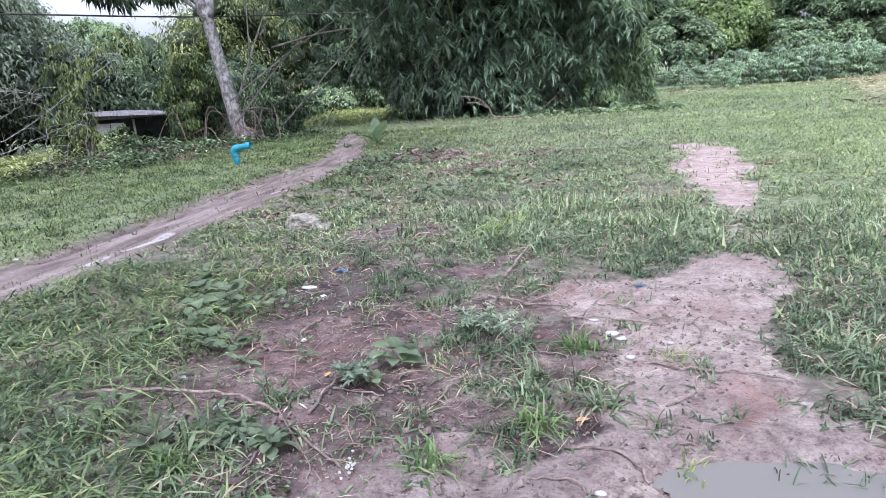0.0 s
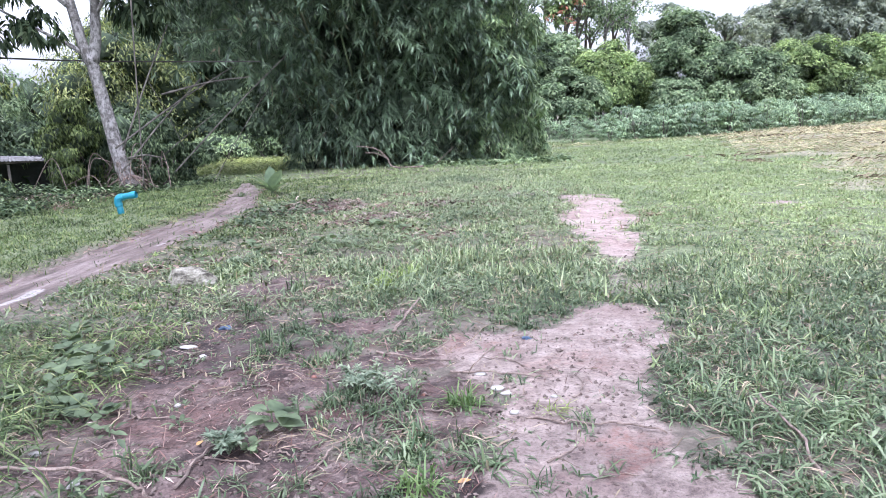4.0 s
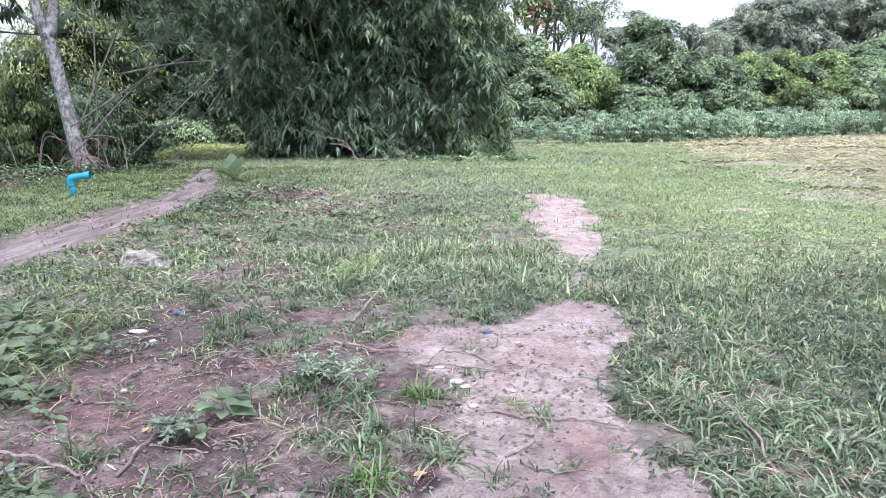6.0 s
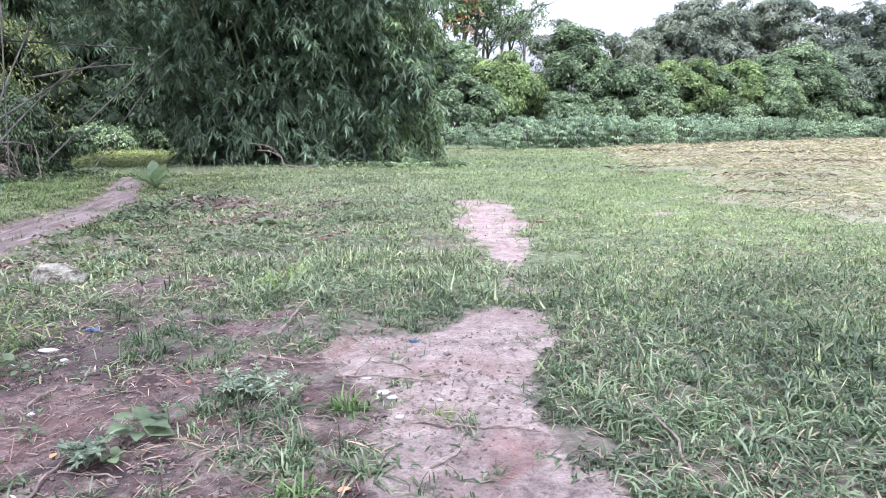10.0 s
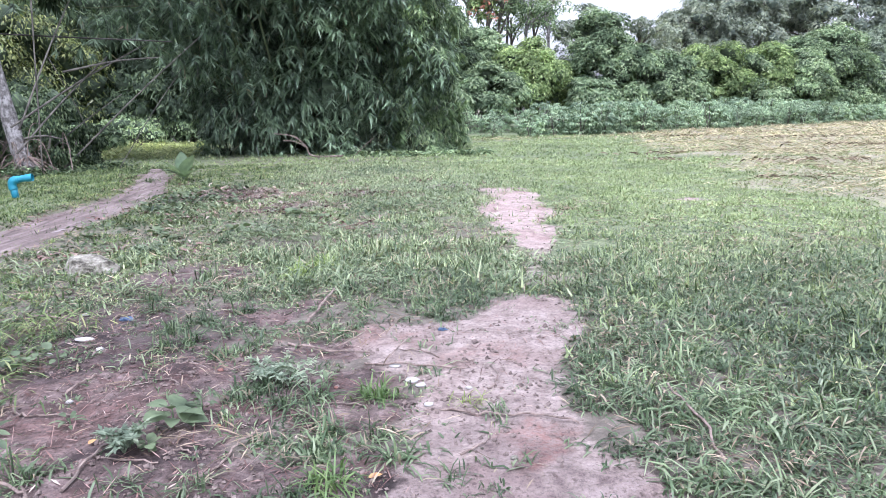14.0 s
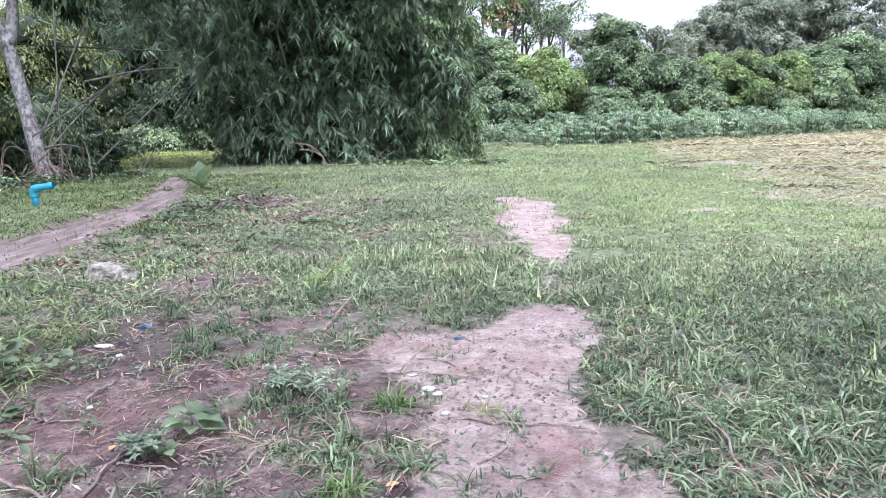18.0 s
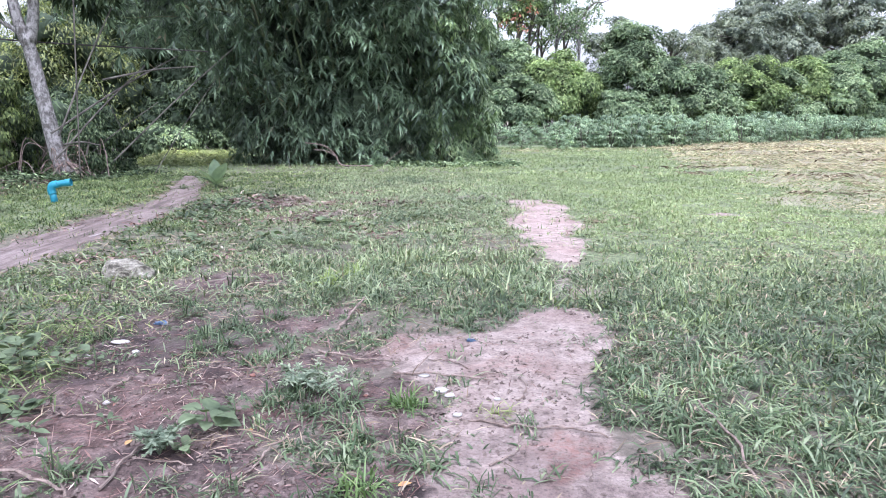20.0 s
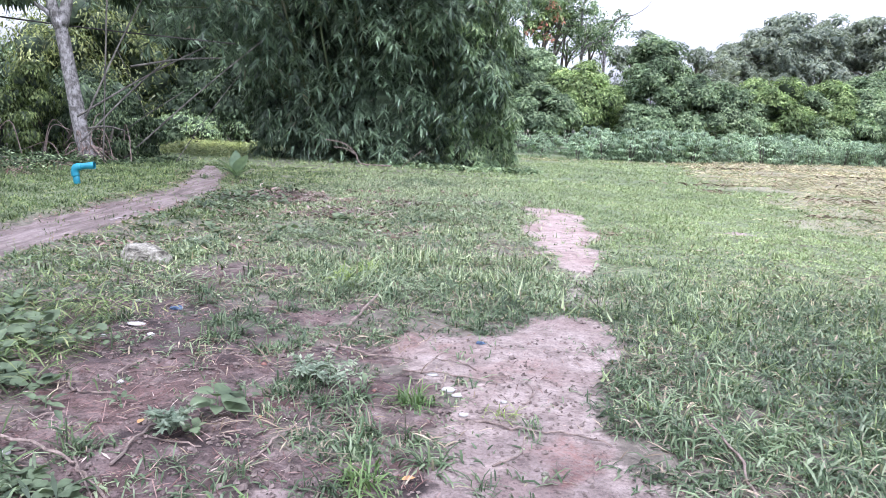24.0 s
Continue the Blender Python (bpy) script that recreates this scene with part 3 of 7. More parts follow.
ground = tagged(new("ground", s.mesh("ground", GROUND, True)), "trodden farm ground of pale sand, damp soil and grass thatch", "ground", "", "structure")
for key, values in (("sand", sand_mask(X, Y)), ("damp", patches(X, Y, DAMP, 15)), ("rust", patches(X, Y, RUSTY, 17)), ("wet", patches(X, Y, WET, 18)), ("dry", sand_mask(X, Y) * smooth01(Y, 4.4, 6.2)), ("straw", straw_mask(X, Y)), ("lane", lane_mask(X, Y)),
                    ("lush", np.maximum(np.maximum(np.maximum(smooth01(Y, 5.5, 9.0) * (0.45 + 0.55 * smooth01(X, -0.5, 2.0)), smooth01(Y, 3.8, 5.5) * smooth01(X, 0.6, 1.4)), smooth01(-X, 4.4, 4.8)), 0.5 * np.maximum(smooth01(-Y, -1.6, -0.8), smooth01(X - 0.9 * Y, 0.2, 0.8))))):
    ground.data.attributes.new(key, "FLOAT", "POINT").data.foreach_set("value", values.ravel().astype(np.float32))


def on_ground(x, y):
    return float(height(np.array([x]), np.array([y]))[0])


# the beaten lane, a thin crust over the ground
ly = np.arange(-9.0, 15.7, 0.06)
lf = np.linspace(-1, 1, 23)
LYY, LF = np.meshgrid(ly, lf, indexing="ij")
wide = np.interp(LYY, [0, 9, 13, 15.5], [0.47, 0.4, 0.26, 0.15]) * (1 + 0.22 * (vnoise(LYY, LF * 0 + np.sign(LF) * 3, 0.35, 23) - 0.5) + 0.12 * (vnoise(LYY, LF * 0 + np.sign(LF) * 3, 0.1, 24) - 0.5))
LXX = np.interp(LYY, LANE_Y, LANE_X) - (vnoise(LYY * 0, LYY, 0.5, 21) - 0.5) * 0.1 + LF * wide
LZ = height(LXX, LYY) + 0.012 - 0.02 * np.abs(LF) ** 6
i, j = np.meshgrid(np.arange(len(ly) - 1), np.arange(22), indexing="ij")
i, j = i.ravel(), j.ravel()
s = Soup().add(np.stack([LXX, LYY, LZ], -1), np.stack([i * 23 + j, i * 23 + j + 1, (i + 1) * 23 + j + 1, (i + 1) * 23 + j], 1))
path = tagged(new("path", s.mesh("path", GROUND, True)), "narrow beaten earth lane through the grass, grey and pinkish brown", "path", "", "structure")
for key in ("sand", "damp", "straw", "lane", "lush"):
    path.data.attributes.new(key, "FLOAT", "POINT").data.foreach_set("value", np.full(LZ.size, 1.0 if key == "lane" else 0.0, np.float32))
ash = smooth01(-np.abs(LF - 0.3 - 0.5 * (vnoise(LYY, LYY * 0, 1.2, 25) - 0.5)), -0.24, -0.02) * smooth01(vnoise(LYY, LF * 1.2, 0.32, 26), 0.42, 0.75) * smooth01(vnoise(LYY, LF * 0, 1.6, 27), 0.35, 0.6) * smooth01(-LYY, -9.5, -8.0)
path.data.attributes.new("ash", "FLOAT", "POINT").data.foreach_set("value", ash.ravel().astype(np.float32))

# a shallow puddle in the sandy patch
m, nodes, links, bsdf = material("puddle_water")
bsdf.inputs["Base Color"].default_value = (0.17, 0.163, 0.148, 1)
bsdf.inputs["Roughness"].default_value, bsdf.inputs["IOR"].default_value = 0.09, 1.33
bsdf.inputs["Alpha"].default_value = 0.88
a = np.arange(40) / 40 * 2 * math.pi
rad = 1 + 0.2 * np.sin(3 * a + 1) + 0.13 * np.sin(5 * a) + 0.08 * np.sin(9 * a + 2) + 0.05 * np.sin(14 * a)
pud = np.stack([0.55 + 0.52 * rad * np.cos(a), 1.84 + 0.28 * rad * np.sin(a), 0 * a + on_ground(0.55, 1.84) + 0.019], 1)
s = Soup().add(np.vstack([pud, pud.mean(0)]), None, np.stack([np.arange(40), (np.arange(40) + 1) % 40, np.full(40, 40)], 1))
tagged(new("puddle_water", s.mesh("puddle_water", m)), "shallow muddy puddle on bare sandy soil", "puddle", "", "structure")


# ---- grass ----
def seen(x, y, margin=0.0):
    az = np.degrees(np.arctan2(x, np.maximum(y, 0.01)))
    return (az > -58 - margin) & (az < 43 + margin)


def bareness(x, y):
    return np.maximum(np.maximum(sand_mask(x, y), patches(x, y, DAMP, 15)), lane_mask(x, y))


def scatter(n, x0, x1, y0, y1):
    x, y = rng.uniform(x0, x1, n), rng.uniform(y0, y1, n)
    keep = seen(x, y)
    return x[keep], y[keep]


def tall_zone(x, y):
    """How tall the grass grows: rank beside the sandy patch and in the middle band, short on the lawn."""
    right = smooth01(x, 0.6, 1.0) * smooth01(-y, -6.8, -4.6)
    band = smooth01(-np.hypot((x + 0.1) / 1.5, (y - 5.4) / 1.3), -1.1, -0.6)
    left = np.maximum(smooth01(-x, 1.5, 2.1), smooth01(-y, -2.2, -1.7) * smooth01(-x, 0.9, 1.3)) * smooth01(-y, -4.8, -3.2) * 0.35
    return np.maximum(np.maximum(right, band), left)


def grass_field(tufts, per, x0, x1, y0, y1, size, near, fade=None, even=1.0):
    """Tufts of sprawling broad blades, as dense as the plan says."""
    x, y = scatter(tufts, x0, x1, y0, y1)
    clump = vnoise(x, y, 0.26, 61) * 0.6 + vnoise(x, y, 1.1, 62) * 0.4
    clump = clump + 0.16 * even * np.maximum(smooth01(x, 1.5, 3.0), smooth01(-x, 4.3, 4.9))
    clump = clump + smooth01(y, 6, 9) * (0.16 + 0.3 * smooth01(x, 0.3, 1.5) + 0.12 * smooth01(vnoise(x, y, 1.9, 68), 0.3, 0.6))
    tall = tall_zone(x, y)
    bare = smooth01(bareness(x, y), 0.3, 0.75)
    d = (1 - bare * (0.9 + 0.1 * (clump < 0.55))) * (0.08 + 0.92 * smooth01(clump + tall * 0.27, 0.38, 0.62)) * (1 - 0.55 * straw_mask(x, y))
    d = d * (np.hypot((x - 0.5) / 0.52, (y - 1.84) / 0.3) > 1)
    tread = vnoise(x, y, 0.19, 65) * 0.65 + vnoise(x, y, 0.55, 66) * 0.35
    d = np.maximum(d, 0.4 * smooth01(tread, 0.5, 0.63) * (sand_mask(x, y) < 0.4))
    if fade:
        d = d * fade(x, y)
    keep = rng.rand(len(x)) < d
    x, y, tall = x[keep], y[keep], tall[keep]
    n = len(x)
    az0 = rng.uniform(0, 2 * math.pi, n)
    grow = (0.55 + 0.7 * rng.rand(n)) * (0.62 + 0.5 * tall) * (0.5 + 1.0 * vnoise(x, y, 0.4, 63))
    loose = 0.022 if near else 0.03
    px = np.repeat(x, per) + rng.normal(0, loose, n * per)
    py = np.repeat(y, per) + rng.normal(0, loose, n * per)
    az = np.repeat(az0, per) + np.tile(np.arange(per) / per * 2 * math.pi, n) + rng.normal(0, 0.5, n * per)
    tilt = np.radians(np.clip(rng.normal(60 if near else 57, 25 if near else 23, n * per), 5, 98))
    lift = np.repeat(grow * (1 - smooth01(bareness(x, y), 0.05, 0.3)), per) * rng.rand(n * per) ** 1.4 * 0.35 * size[0]
    p = np.stack([px, py, height(px, py) - 0.004 + lift], 1)
    dd = np.stack([np.sin(tilt) * np.cos(az), np.sin(tilt) * np.sin(az), np.cos(tilt)], 1)
    length = np.repeat(grow, per) * rng.uniform(0.55, 1.3, n * per) * size[0]
    width = rng.uniform(0.6, 1.4, n * per) * size[1]
    s = Soup()
    sd = sides(dd, rng, 0.7)
    if near:
        droop, close = rng.uniform(0.3, 0.95, n * per), py < 3.9
        for k, form in ((close, ((0, 0.5), (0.3, 1.0), (0.68, 0.78), (1, 0))), (~close, ((0, 0.55), (0.45, 1.0), (1, 0)))):
            blades(s, p[k], dd[k], sd[k], length[k], width[k], droop[k], form)
    else:
        darts(s, p, dd, sd, length, width, rng.uniform(0.0, 0.5, n * per))
    return s


solid("tall_grass", grass_field(35000, 9, -4.2, 5.6, 1.2, 8.4, (0.112, 0.0078), True, lambda x, y: smooth01(-y + (vnoise(x, y, 0.9, 77) - 0.5) * 2.4, -8.0, -3.4)), GRASS,
      "rank broad-bladed grass in sprawling tufts", "grass", kind="stuff")
def lawn_share(x, y):
    """Where the paler lawn takes over from the darker weedy meadow beside the lane."""
    return smooth01(x - 0.1 * (y - 6) + (vnoise(x, y, 1.4, 69) - 0.5) * 2.4 + (vnoise(x, y, 0.3, 70) - 0.5) * 0.8, -0.6, 2.2) * (0.55 + 0.45 * smooth01(y, 5.0, 7.5))


solid("lawn_grass", grass_field(68000, 6, -3.0, 11.0, 2.6, 16.4, (0.095, 0.0135), False, lambda x, y: smooth01(y + (vnoise(x, y, 0.9, 77) - 0.5) * 3.0, 2.0, 6.0) * smooth01(-y, -16.4, -14.4) * lawn_share(x, y)), LAWN,
      "short trodden yellow-green lawn grass", "grass", kind="stuff")
solid("meadow_grass", grass_field(80000, 6, -5.0, 6.0, 4.0, 16.0, (0.1, 0.0145), False, lambda x, y: smooth01(y, 4.0, 6.5) * (1 - lawn_share(x, y)) * smooth01(x + 0.6 * (vnoise(x, y, 0.7, 79) - 0.5), -2.9, -1.6)), MEADOW,
      "darker green weedy grass between the lane and the lawn", "grass", kind="stuff")
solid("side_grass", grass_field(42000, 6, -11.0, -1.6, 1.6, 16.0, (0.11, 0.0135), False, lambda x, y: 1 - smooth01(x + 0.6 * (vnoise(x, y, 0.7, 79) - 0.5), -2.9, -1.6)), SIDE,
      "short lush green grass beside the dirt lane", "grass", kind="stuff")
solid("far_grass", grass_field(27000, 5, -4.0, 10.5, 13.8, 31.0, (0.11, 0.025), False, lambda x, y: smooth01(y, 13.8, 16.2)), LAWN,
      "short lawn grass towards the far hedge", "grass", kind="stuff")
solid("far_grass", grass_field(9000, 5, -20.0, -3.8, 15.5, 34.0, (0.14, 0.03), False), LAWN,
      "short grass beyond the end of the lane", "grass", kind="stuff")
solid("far_grass", grass_field(9000, 5, 8.0, 26.0, 14.5, 40.0, (0.14, 0.03), False), LAWN,
      "green grass growing through the mown straw", "grass", kind="stuff")

# dead tan blades lying among the green ones
x, y = scatter(46000, -4.2, 5.5, 1.6, 9.5)
keep = rng.rand(len(x)) < (0.12 + 0.7 * smooth01(vnoise(x, y, 0.33, 67), 0.45, 0.75)) * (1 - lane_mask(x, y)) * (1 - 0.75 * smooth01(y, 5.0, 8.0)) * (1 - 0.6 * patches(x, y, DAMP, 15))
keep &= sand_mask(x, y) < 0.2 + 0.9 * rng.rand(len(x)) ** 2
x, y = x[keep], y[keep]
az, tilt = rng.uniform(0, 2 * math.pi, len(x)), rng.normal(0.12, 0.22, len(x))
dd = np.stack([np.cos(tilt) * np.cos(az), np.cos(tilt) * np.sin(az), np.sin(tilt)], 1)
s = Soup()
kites(s, np.stack([x, y, height(x, y) + rng.uniform(0.004, 0.05, len(x))], 1), dd, sides(dd, rng, 0.6), rng.uniform(0.05, 0.15, len(x)), rng.uniform(0.003, 0.008, len(x)) * np.clip(y / 4, 1, 2), 0.15)
solid("dead_grass", s, ROT, "dead tan grass blades lying among the green", "grass", kind="stuff")

# the same grass goes on behind the camera
s = Soup()
n = 160000
bx, by = rng.uniform(-12, 12, n), rng.uniform(-8, 8.0, n)
fuzz = (vnoise(bx, by, 0.5, 78) - 0.5) * 0.9
keep = (rng.rand(n) < 0.3 + 0.7 * vnoise(bx, by, 0.6, 64)) & ((by < 1.45 + fuzz) | ~seen(bx, by, -1.0 - 2 * fuzz)) & (lane_mask(bx, by) < 0.3) & (sand_mask(bx, by) < 0.3) & (np.hypot(bx - 0.3, (by - 0.6) / 1.6) > 0.6)
bx, by = bx[keep], by[keep]
az, tilt = rng.uniform(0, 2 * math.pi, len(bx)), rng.uniform(0.4, 1.5, len(bx))
dd = np.stack([np.sin(tilt) * np.cos(az), np.sin(tilt) * np.sin(az), np.cos(tilt)], 1)
darts(s, np.stack([bx, by, height(bx, by) - 0.004], 1), dd, sides(dd, rng, 0.6), rng.uniform(0.1, 0.22, len(bx)), rng.uniform(0.012, 0.022, len(bx)), 0.3)
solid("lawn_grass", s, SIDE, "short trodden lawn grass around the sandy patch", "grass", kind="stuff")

# mown dry straw lying on the field
x, y = scatter(290000, 1.5, 40, 5.5, 46)
keep = rng.rand(len(x)) < straw_mask(x, y) * (0.5 + 0.5 * smooth01(vnoise(x, y, 0.8, 71) * 0.5 + vnoise(x, y, 2.6, 72) * 0.5, 0.25, 0.65)) * np.clip(26 / np.hypot(x, y), 0.2, 1)
x, y = x[keep], y[keep]
az, tilt = rng.uniform(0, 2 * math.pi, len(x)), np.radians(rng.normal(10, 15, len(x)))
dd = np.stack([np.cos(tilt) * np.cos(az), np.cos(tilt) * np.sin(az), np.sin(tilt)], 1)
s = Soup()
kites(s, np.stack([x, y, height(x, y) + rng.uniform(0.0, 0.08, len(x))], 1), dd, sides(dd, rng, 0.5), rng.uniform(0.14, 0.42, len(x)),
      rng.uniform(0.007, 0.016, len(x)) * np.clip(np.hypot(x, y) / 14, 1, 2.2), 0.25)
solid("dry_straw", s, STRAW, "mown dry straw strewn over the field", "straw", kind="stuff")


# ---- foliage builders ----
def crown(soup, centre, radii, lobes, count, leaf, seed, droop=0.35, fill=0.35, low=-0.15, fine=False, cap=0.35):
    """Leaves in lobes on an uneven rounded form, with gaps between the lobes."""
    r = np.random.RandomState(seed)
    centre, radii = np.asarray(centre, float), np.asarray(radii, float)
    d = sphere_dirs(lobes * 3, r)
    d = d[d[:, 2] > low][:lobes]
    c = centre + d * radii * r.uniform(0.55, 0.85, (len(d), 1))
    size = r.uniform(0.24, 0.46, len(d)) * radii.mean()
    k = r.randint(0, len(d), count)
    q = unit(sphere_dirs(count, r) + np.array([0, 0, cap]) + d[k] * 0.5)
    p = c[k] + q * size[k][:, None] * r.uniform(1 - fill, 1.06, (count, 1)) * np.array([1.15, 1.15, 0.85])
    nrm = unit(q + r.normal(0, 0.4, (count, 3)) + np.array([0, 0, 0.75]))
    dd = unit(np.cross(nrm, sphere_dirs(count, r)) + q * 0.35 + np.array([0, 0, -droop]))
    sd = unit(np.cross(nrm, dd))
    form = darts if fine else kites
    form(soup, p, dd, sd, r.uniform(0.6, 1.4, count) * leaf[0], r.uniform(0.7, 1.3, count) * leaf[1], droop * 0.5)
    return c, size


def inner_mass(c, size, seed, share=0.55):
    """An added lump in each lobe; its colour stands for shade behind the leaves."""
    s = Soup()
    for k in range(len(c)):
        lump(s, c[k], np.array([1.12, 1.12, 0.85]) * size[k] * share, seed + k, 0.5, 4, 6)
    return s


def shrub(name, label, category, at, radii, mat, lobes, count, leaf, seed, group="", droop=0.35, stems=4, low=-0.3, bark=None, lift=0.0, core=True, fine=False, cap=0.35):
    """A bush: stems from the ground and a crown of lobes."""
    z = on_ground(at[0], at[1])
    ob = thing(name, (at[0], at[1], z), label, category, group)
    r = np.random.RandomState(seed)
    s = Soup()
    c, size = crown(s, (at[0], at[1], z + radii[2] * 0.95 + lift), radii, lobes, count, leaf, seed, droop, low=low, fine=fine, cap=cap)
    part("foliage", s, mat, ob, kind="stuff")
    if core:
        part("shade_core", inner_mass(c, size, seed), SHADE, ob, smooth=True, kind="stuff")
    for k in range(stems):
        end = c[r.randint(len(c))]
        base = np.array([at[0] + r.uniform(-0.25, 0.25), at[1] + r.uniform(-0.25, 0.25), z - 0.03])
        part("stem", tube(Soup(), curve([base, base * 0.5 + end * 0.5 + r.normal(0, 0.1, 3), end], 3), np.linspace(0.05, 0.015, 7), 5), bark or BARK_DARK, ob)
    return ob


def tree(name, label, trunk, radius, limbs, crowns, mat, bark, leaf, count, seed, group="", sparse=0.35, rough=0.05, droop=0.35, core=0.0, fine=False):
    """A trunk through points, limbs from it and crowns of leaves at the limbs' ends."""
    base = trunk[0]
    ob = thing(name, base, label, "tree", group)
    pts = curve(trunk, 5)
    f = np.linspace(0, 1, len(pts))
    rad = radius[0] + (radius[1] - radius[0]) * f + 0.35 * radius[0] * np.exp(-f * 14)
    part("trunk", tube(Soup(), pts, rad, 12, True, rough, seed), bark, ob, smooth=True)
    for k, (line, r0, r1) in enumerate(limbs):
        c = curve(line, 5)
        part("limb", tube(Soup(), c, np.linspace(r0, r1, len(c)), 7, True, rough, seed + k), bark, ob, smooth=True)
    for k, (c, rr, share) in enumerate(crowns):
        s = Soup()
        lobes, size = crown(s, c, rr, 14, int(count * share), leaf, seed + 31 * k, droop, sparse, -0.9, fine)
        head = part("crown", s, mat, ob)
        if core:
            part("shade_core", inner_mass(lobes, size, seed + k, core), HAZE if mat == FAR else SHADE, head, smooth=True, kind="stuff")
    return ob

# ---- bamboo clump ----
BAM = np.array([-2.45, 21.4, 0.0])
bamboo = thing("bamboo_clump", tuple(BAM), "dense dark green bamboo clump with drooping leaves down to the grass", "bamboo")


def spray_soup(seed, leaves=9):
    """A hanging hand of bamboo leaves, its stalk at the origin, leaning towards +x."""
    r = np.random.RandomState(seed)
    s = Soup()
    f = np.sort(r.uniform(0, 1, leaves))
    p = np.stack([0.06 + 0.2 * f, 0 * f, -0.1 * f * f + 0.03 * f], 1)
    az = r.uniform(-1.7, 1.7, leaves)
    tilt = r.uniform(-1.0, 0.05, leaves)
    d = np.stack([np.cos(tilt) * np.cos(az), np.cos(tilt) * np.sin(az), np.sin(tilt)], 1)
    blades(s, p, d, sides(d, r, 0.9), r.uniform(0.22, 0.38, leaves), r.uniform(0.045, 0.066, leaves), r.uniform(0.05, 0.3, leaves),
           ((0, 0.25), (0.3, 1.0), (1, 0)))
    tube(s, [(0, 0, 0), (0.2, 0, -0.02)], (0.004, 0.002), 3, False)
    return s


SPRAYS = [spray_soup(200 + k) for k in range(6)]
SPRAY_MESH = [s.mesh("leaf_spray", BAMBOO) for s in SPRAYS]
SPRAY_ARR = [(np.concatenate(s.v), np.concatenate(s.q), np.concatenate(s.t)) for s in SPRAYS]


def add_sprays(soup, p, yaw, scale, tip, r):
    """Many sprays in one mesh, each turned by its yaw and tipped."""
    kind = r.randint(0, len(SPRAY_ARR), len(p))
    for k, (v, q, t) in enumerate(SPRAY_ARR):
        idx = np.where(kind == k)[0]
        if not len(idx):
            continue
        ct, st = np.cos(tip[idx])[:, None], np.sin(tip[idx])[:, None]
        x, z = v[:, 0] * ct + v[:, 2] * st, -v[:, 0] * st + v[:, 2] * ct
        c, s_ = np.cos(yaw[idx])[:, None], np.sin(yaw[idx])[:, None]
        w = np.stack([x * c - v[:, 1] * s_, x * s_ + v[:, 1] * c, z], -1) * scale[idx][:, None, None] + p[idx][:, None]
        off = (np.arange(len(idx)) * len(v))[:, None, None]
        soup.add(w, (q[None] + off).reshape(-1, 4), (t[None] + off).reshape(-1, 3))


def mound(phi, z):
    """The outer skin of the clump at an angle and a height."""
    bulge = 1 + 0.16 * np.sin(2.3 * phi + 1.1 * z) + 0.1 * np.sin(5.1 * phi - 1.7 * z + 2) + 0.06 * np.sin(9 * phi + 3 * z)
    lean = np.interp(z, [0, 0.5, 2.0, 3.5, 6, 8], [0.88, 0.97, 1.03, 1.0, 0.85, 0.5])
    rx, ry = 3.25 * lean * bulge, 2.75 * lean * bulge
    return np.stack([BAM[0] + rx * np.cos(phi) + 0.05 * z, BAM[1] + ry * np.sin(phi) + 0.0 * z, z], 1)


r = np.random.RandomState(77)
m, per = 1750, 6
phi = np.where(r.rand(m) < 0.82, r.uniform(-math.pi * 1.08, math.pi * 0.08, m), r.uniform(0, 2 * math.pi, m))
z = 0.45 + 7.2 * r.rand(m) ** 1.2
# hands of leaves hang in chains from drooping twigs, with dark gaps between the chains
hole = vnoise(phi * 3.3, z, 0.42, 81) * 0.6 + vnoise(phi * 3.3, z, 1.1, 82) * 0.4
depth = np.repeat(np.clip((0.50 - hole) * 2.6, 0, 0.5) + r.uniform(0, 0.1, m) + 0.25 * (r.rand(m) < 0.2), per)
n = m * per
f = np.tile(np.arange(per) / (per - 1.0), m)
hang = np.repeat(r.uniform(0.5, 1.1, m), per)
z = np.maximum(np.repeat(z, per) - hang * f ** 1.3 + r.normal(0, 0.06, n), 0.14)
phi = np.repeat(phi, per) + np.repeat(r.normal(0, 0.08, m), per) * f + r.normal(0, 0.025, n)
skin = mound(phi, z)
depth = depth + 0.05 - 0.06 * f + r.uniform(0, 0.05, n)
p = skin + (np.array([BAM[0], BAM[1], 0]) + np.stack([0 * z, 0 * z, z], 1) - skin) * depth[:, None]
yaw = phi + r.normal(0, 0.8, n)
scale, tip = r.uniform(0.62, 1.08, n), r.uniform(-0.2, 0.4, n)
order = np.argsort(np.hypot(p[:, 0] + 1.7, p[:, 1]) + 3 * depth + 0.4 * np.abs(p[:, 2] - 2.2) + 0.9 * r.rand(n))
order = order[(p[order, 2] > 0.75) | (r.rand(n) < 0.45)]
single = order[:300]
s = Soup()
rest = order[300:]
add_sprays(s, p[rest], yaw[rest], scale[rest], tip[rest], r)
part("foliage", s, BAMBOO, bamboo, kind="stuff")
for k in single:
    ob = new("leaf_spray", SPRAY_MESH[k % len(SPRAY_MESH)])
    ob.parent = bamboo
    ob.matrix_basis = Matrix.LocRotScale(tuple(p[k] - BAM), Euler((0, tip[k], yaw[k])), (scale[k],) * 3)
# added lumps, coloured as the shade within, so the clump is not see-through
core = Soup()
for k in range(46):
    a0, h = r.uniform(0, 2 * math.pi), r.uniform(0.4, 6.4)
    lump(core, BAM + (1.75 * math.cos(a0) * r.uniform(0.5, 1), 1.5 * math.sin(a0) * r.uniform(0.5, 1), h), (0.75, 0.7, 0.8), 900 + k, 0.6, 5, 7)
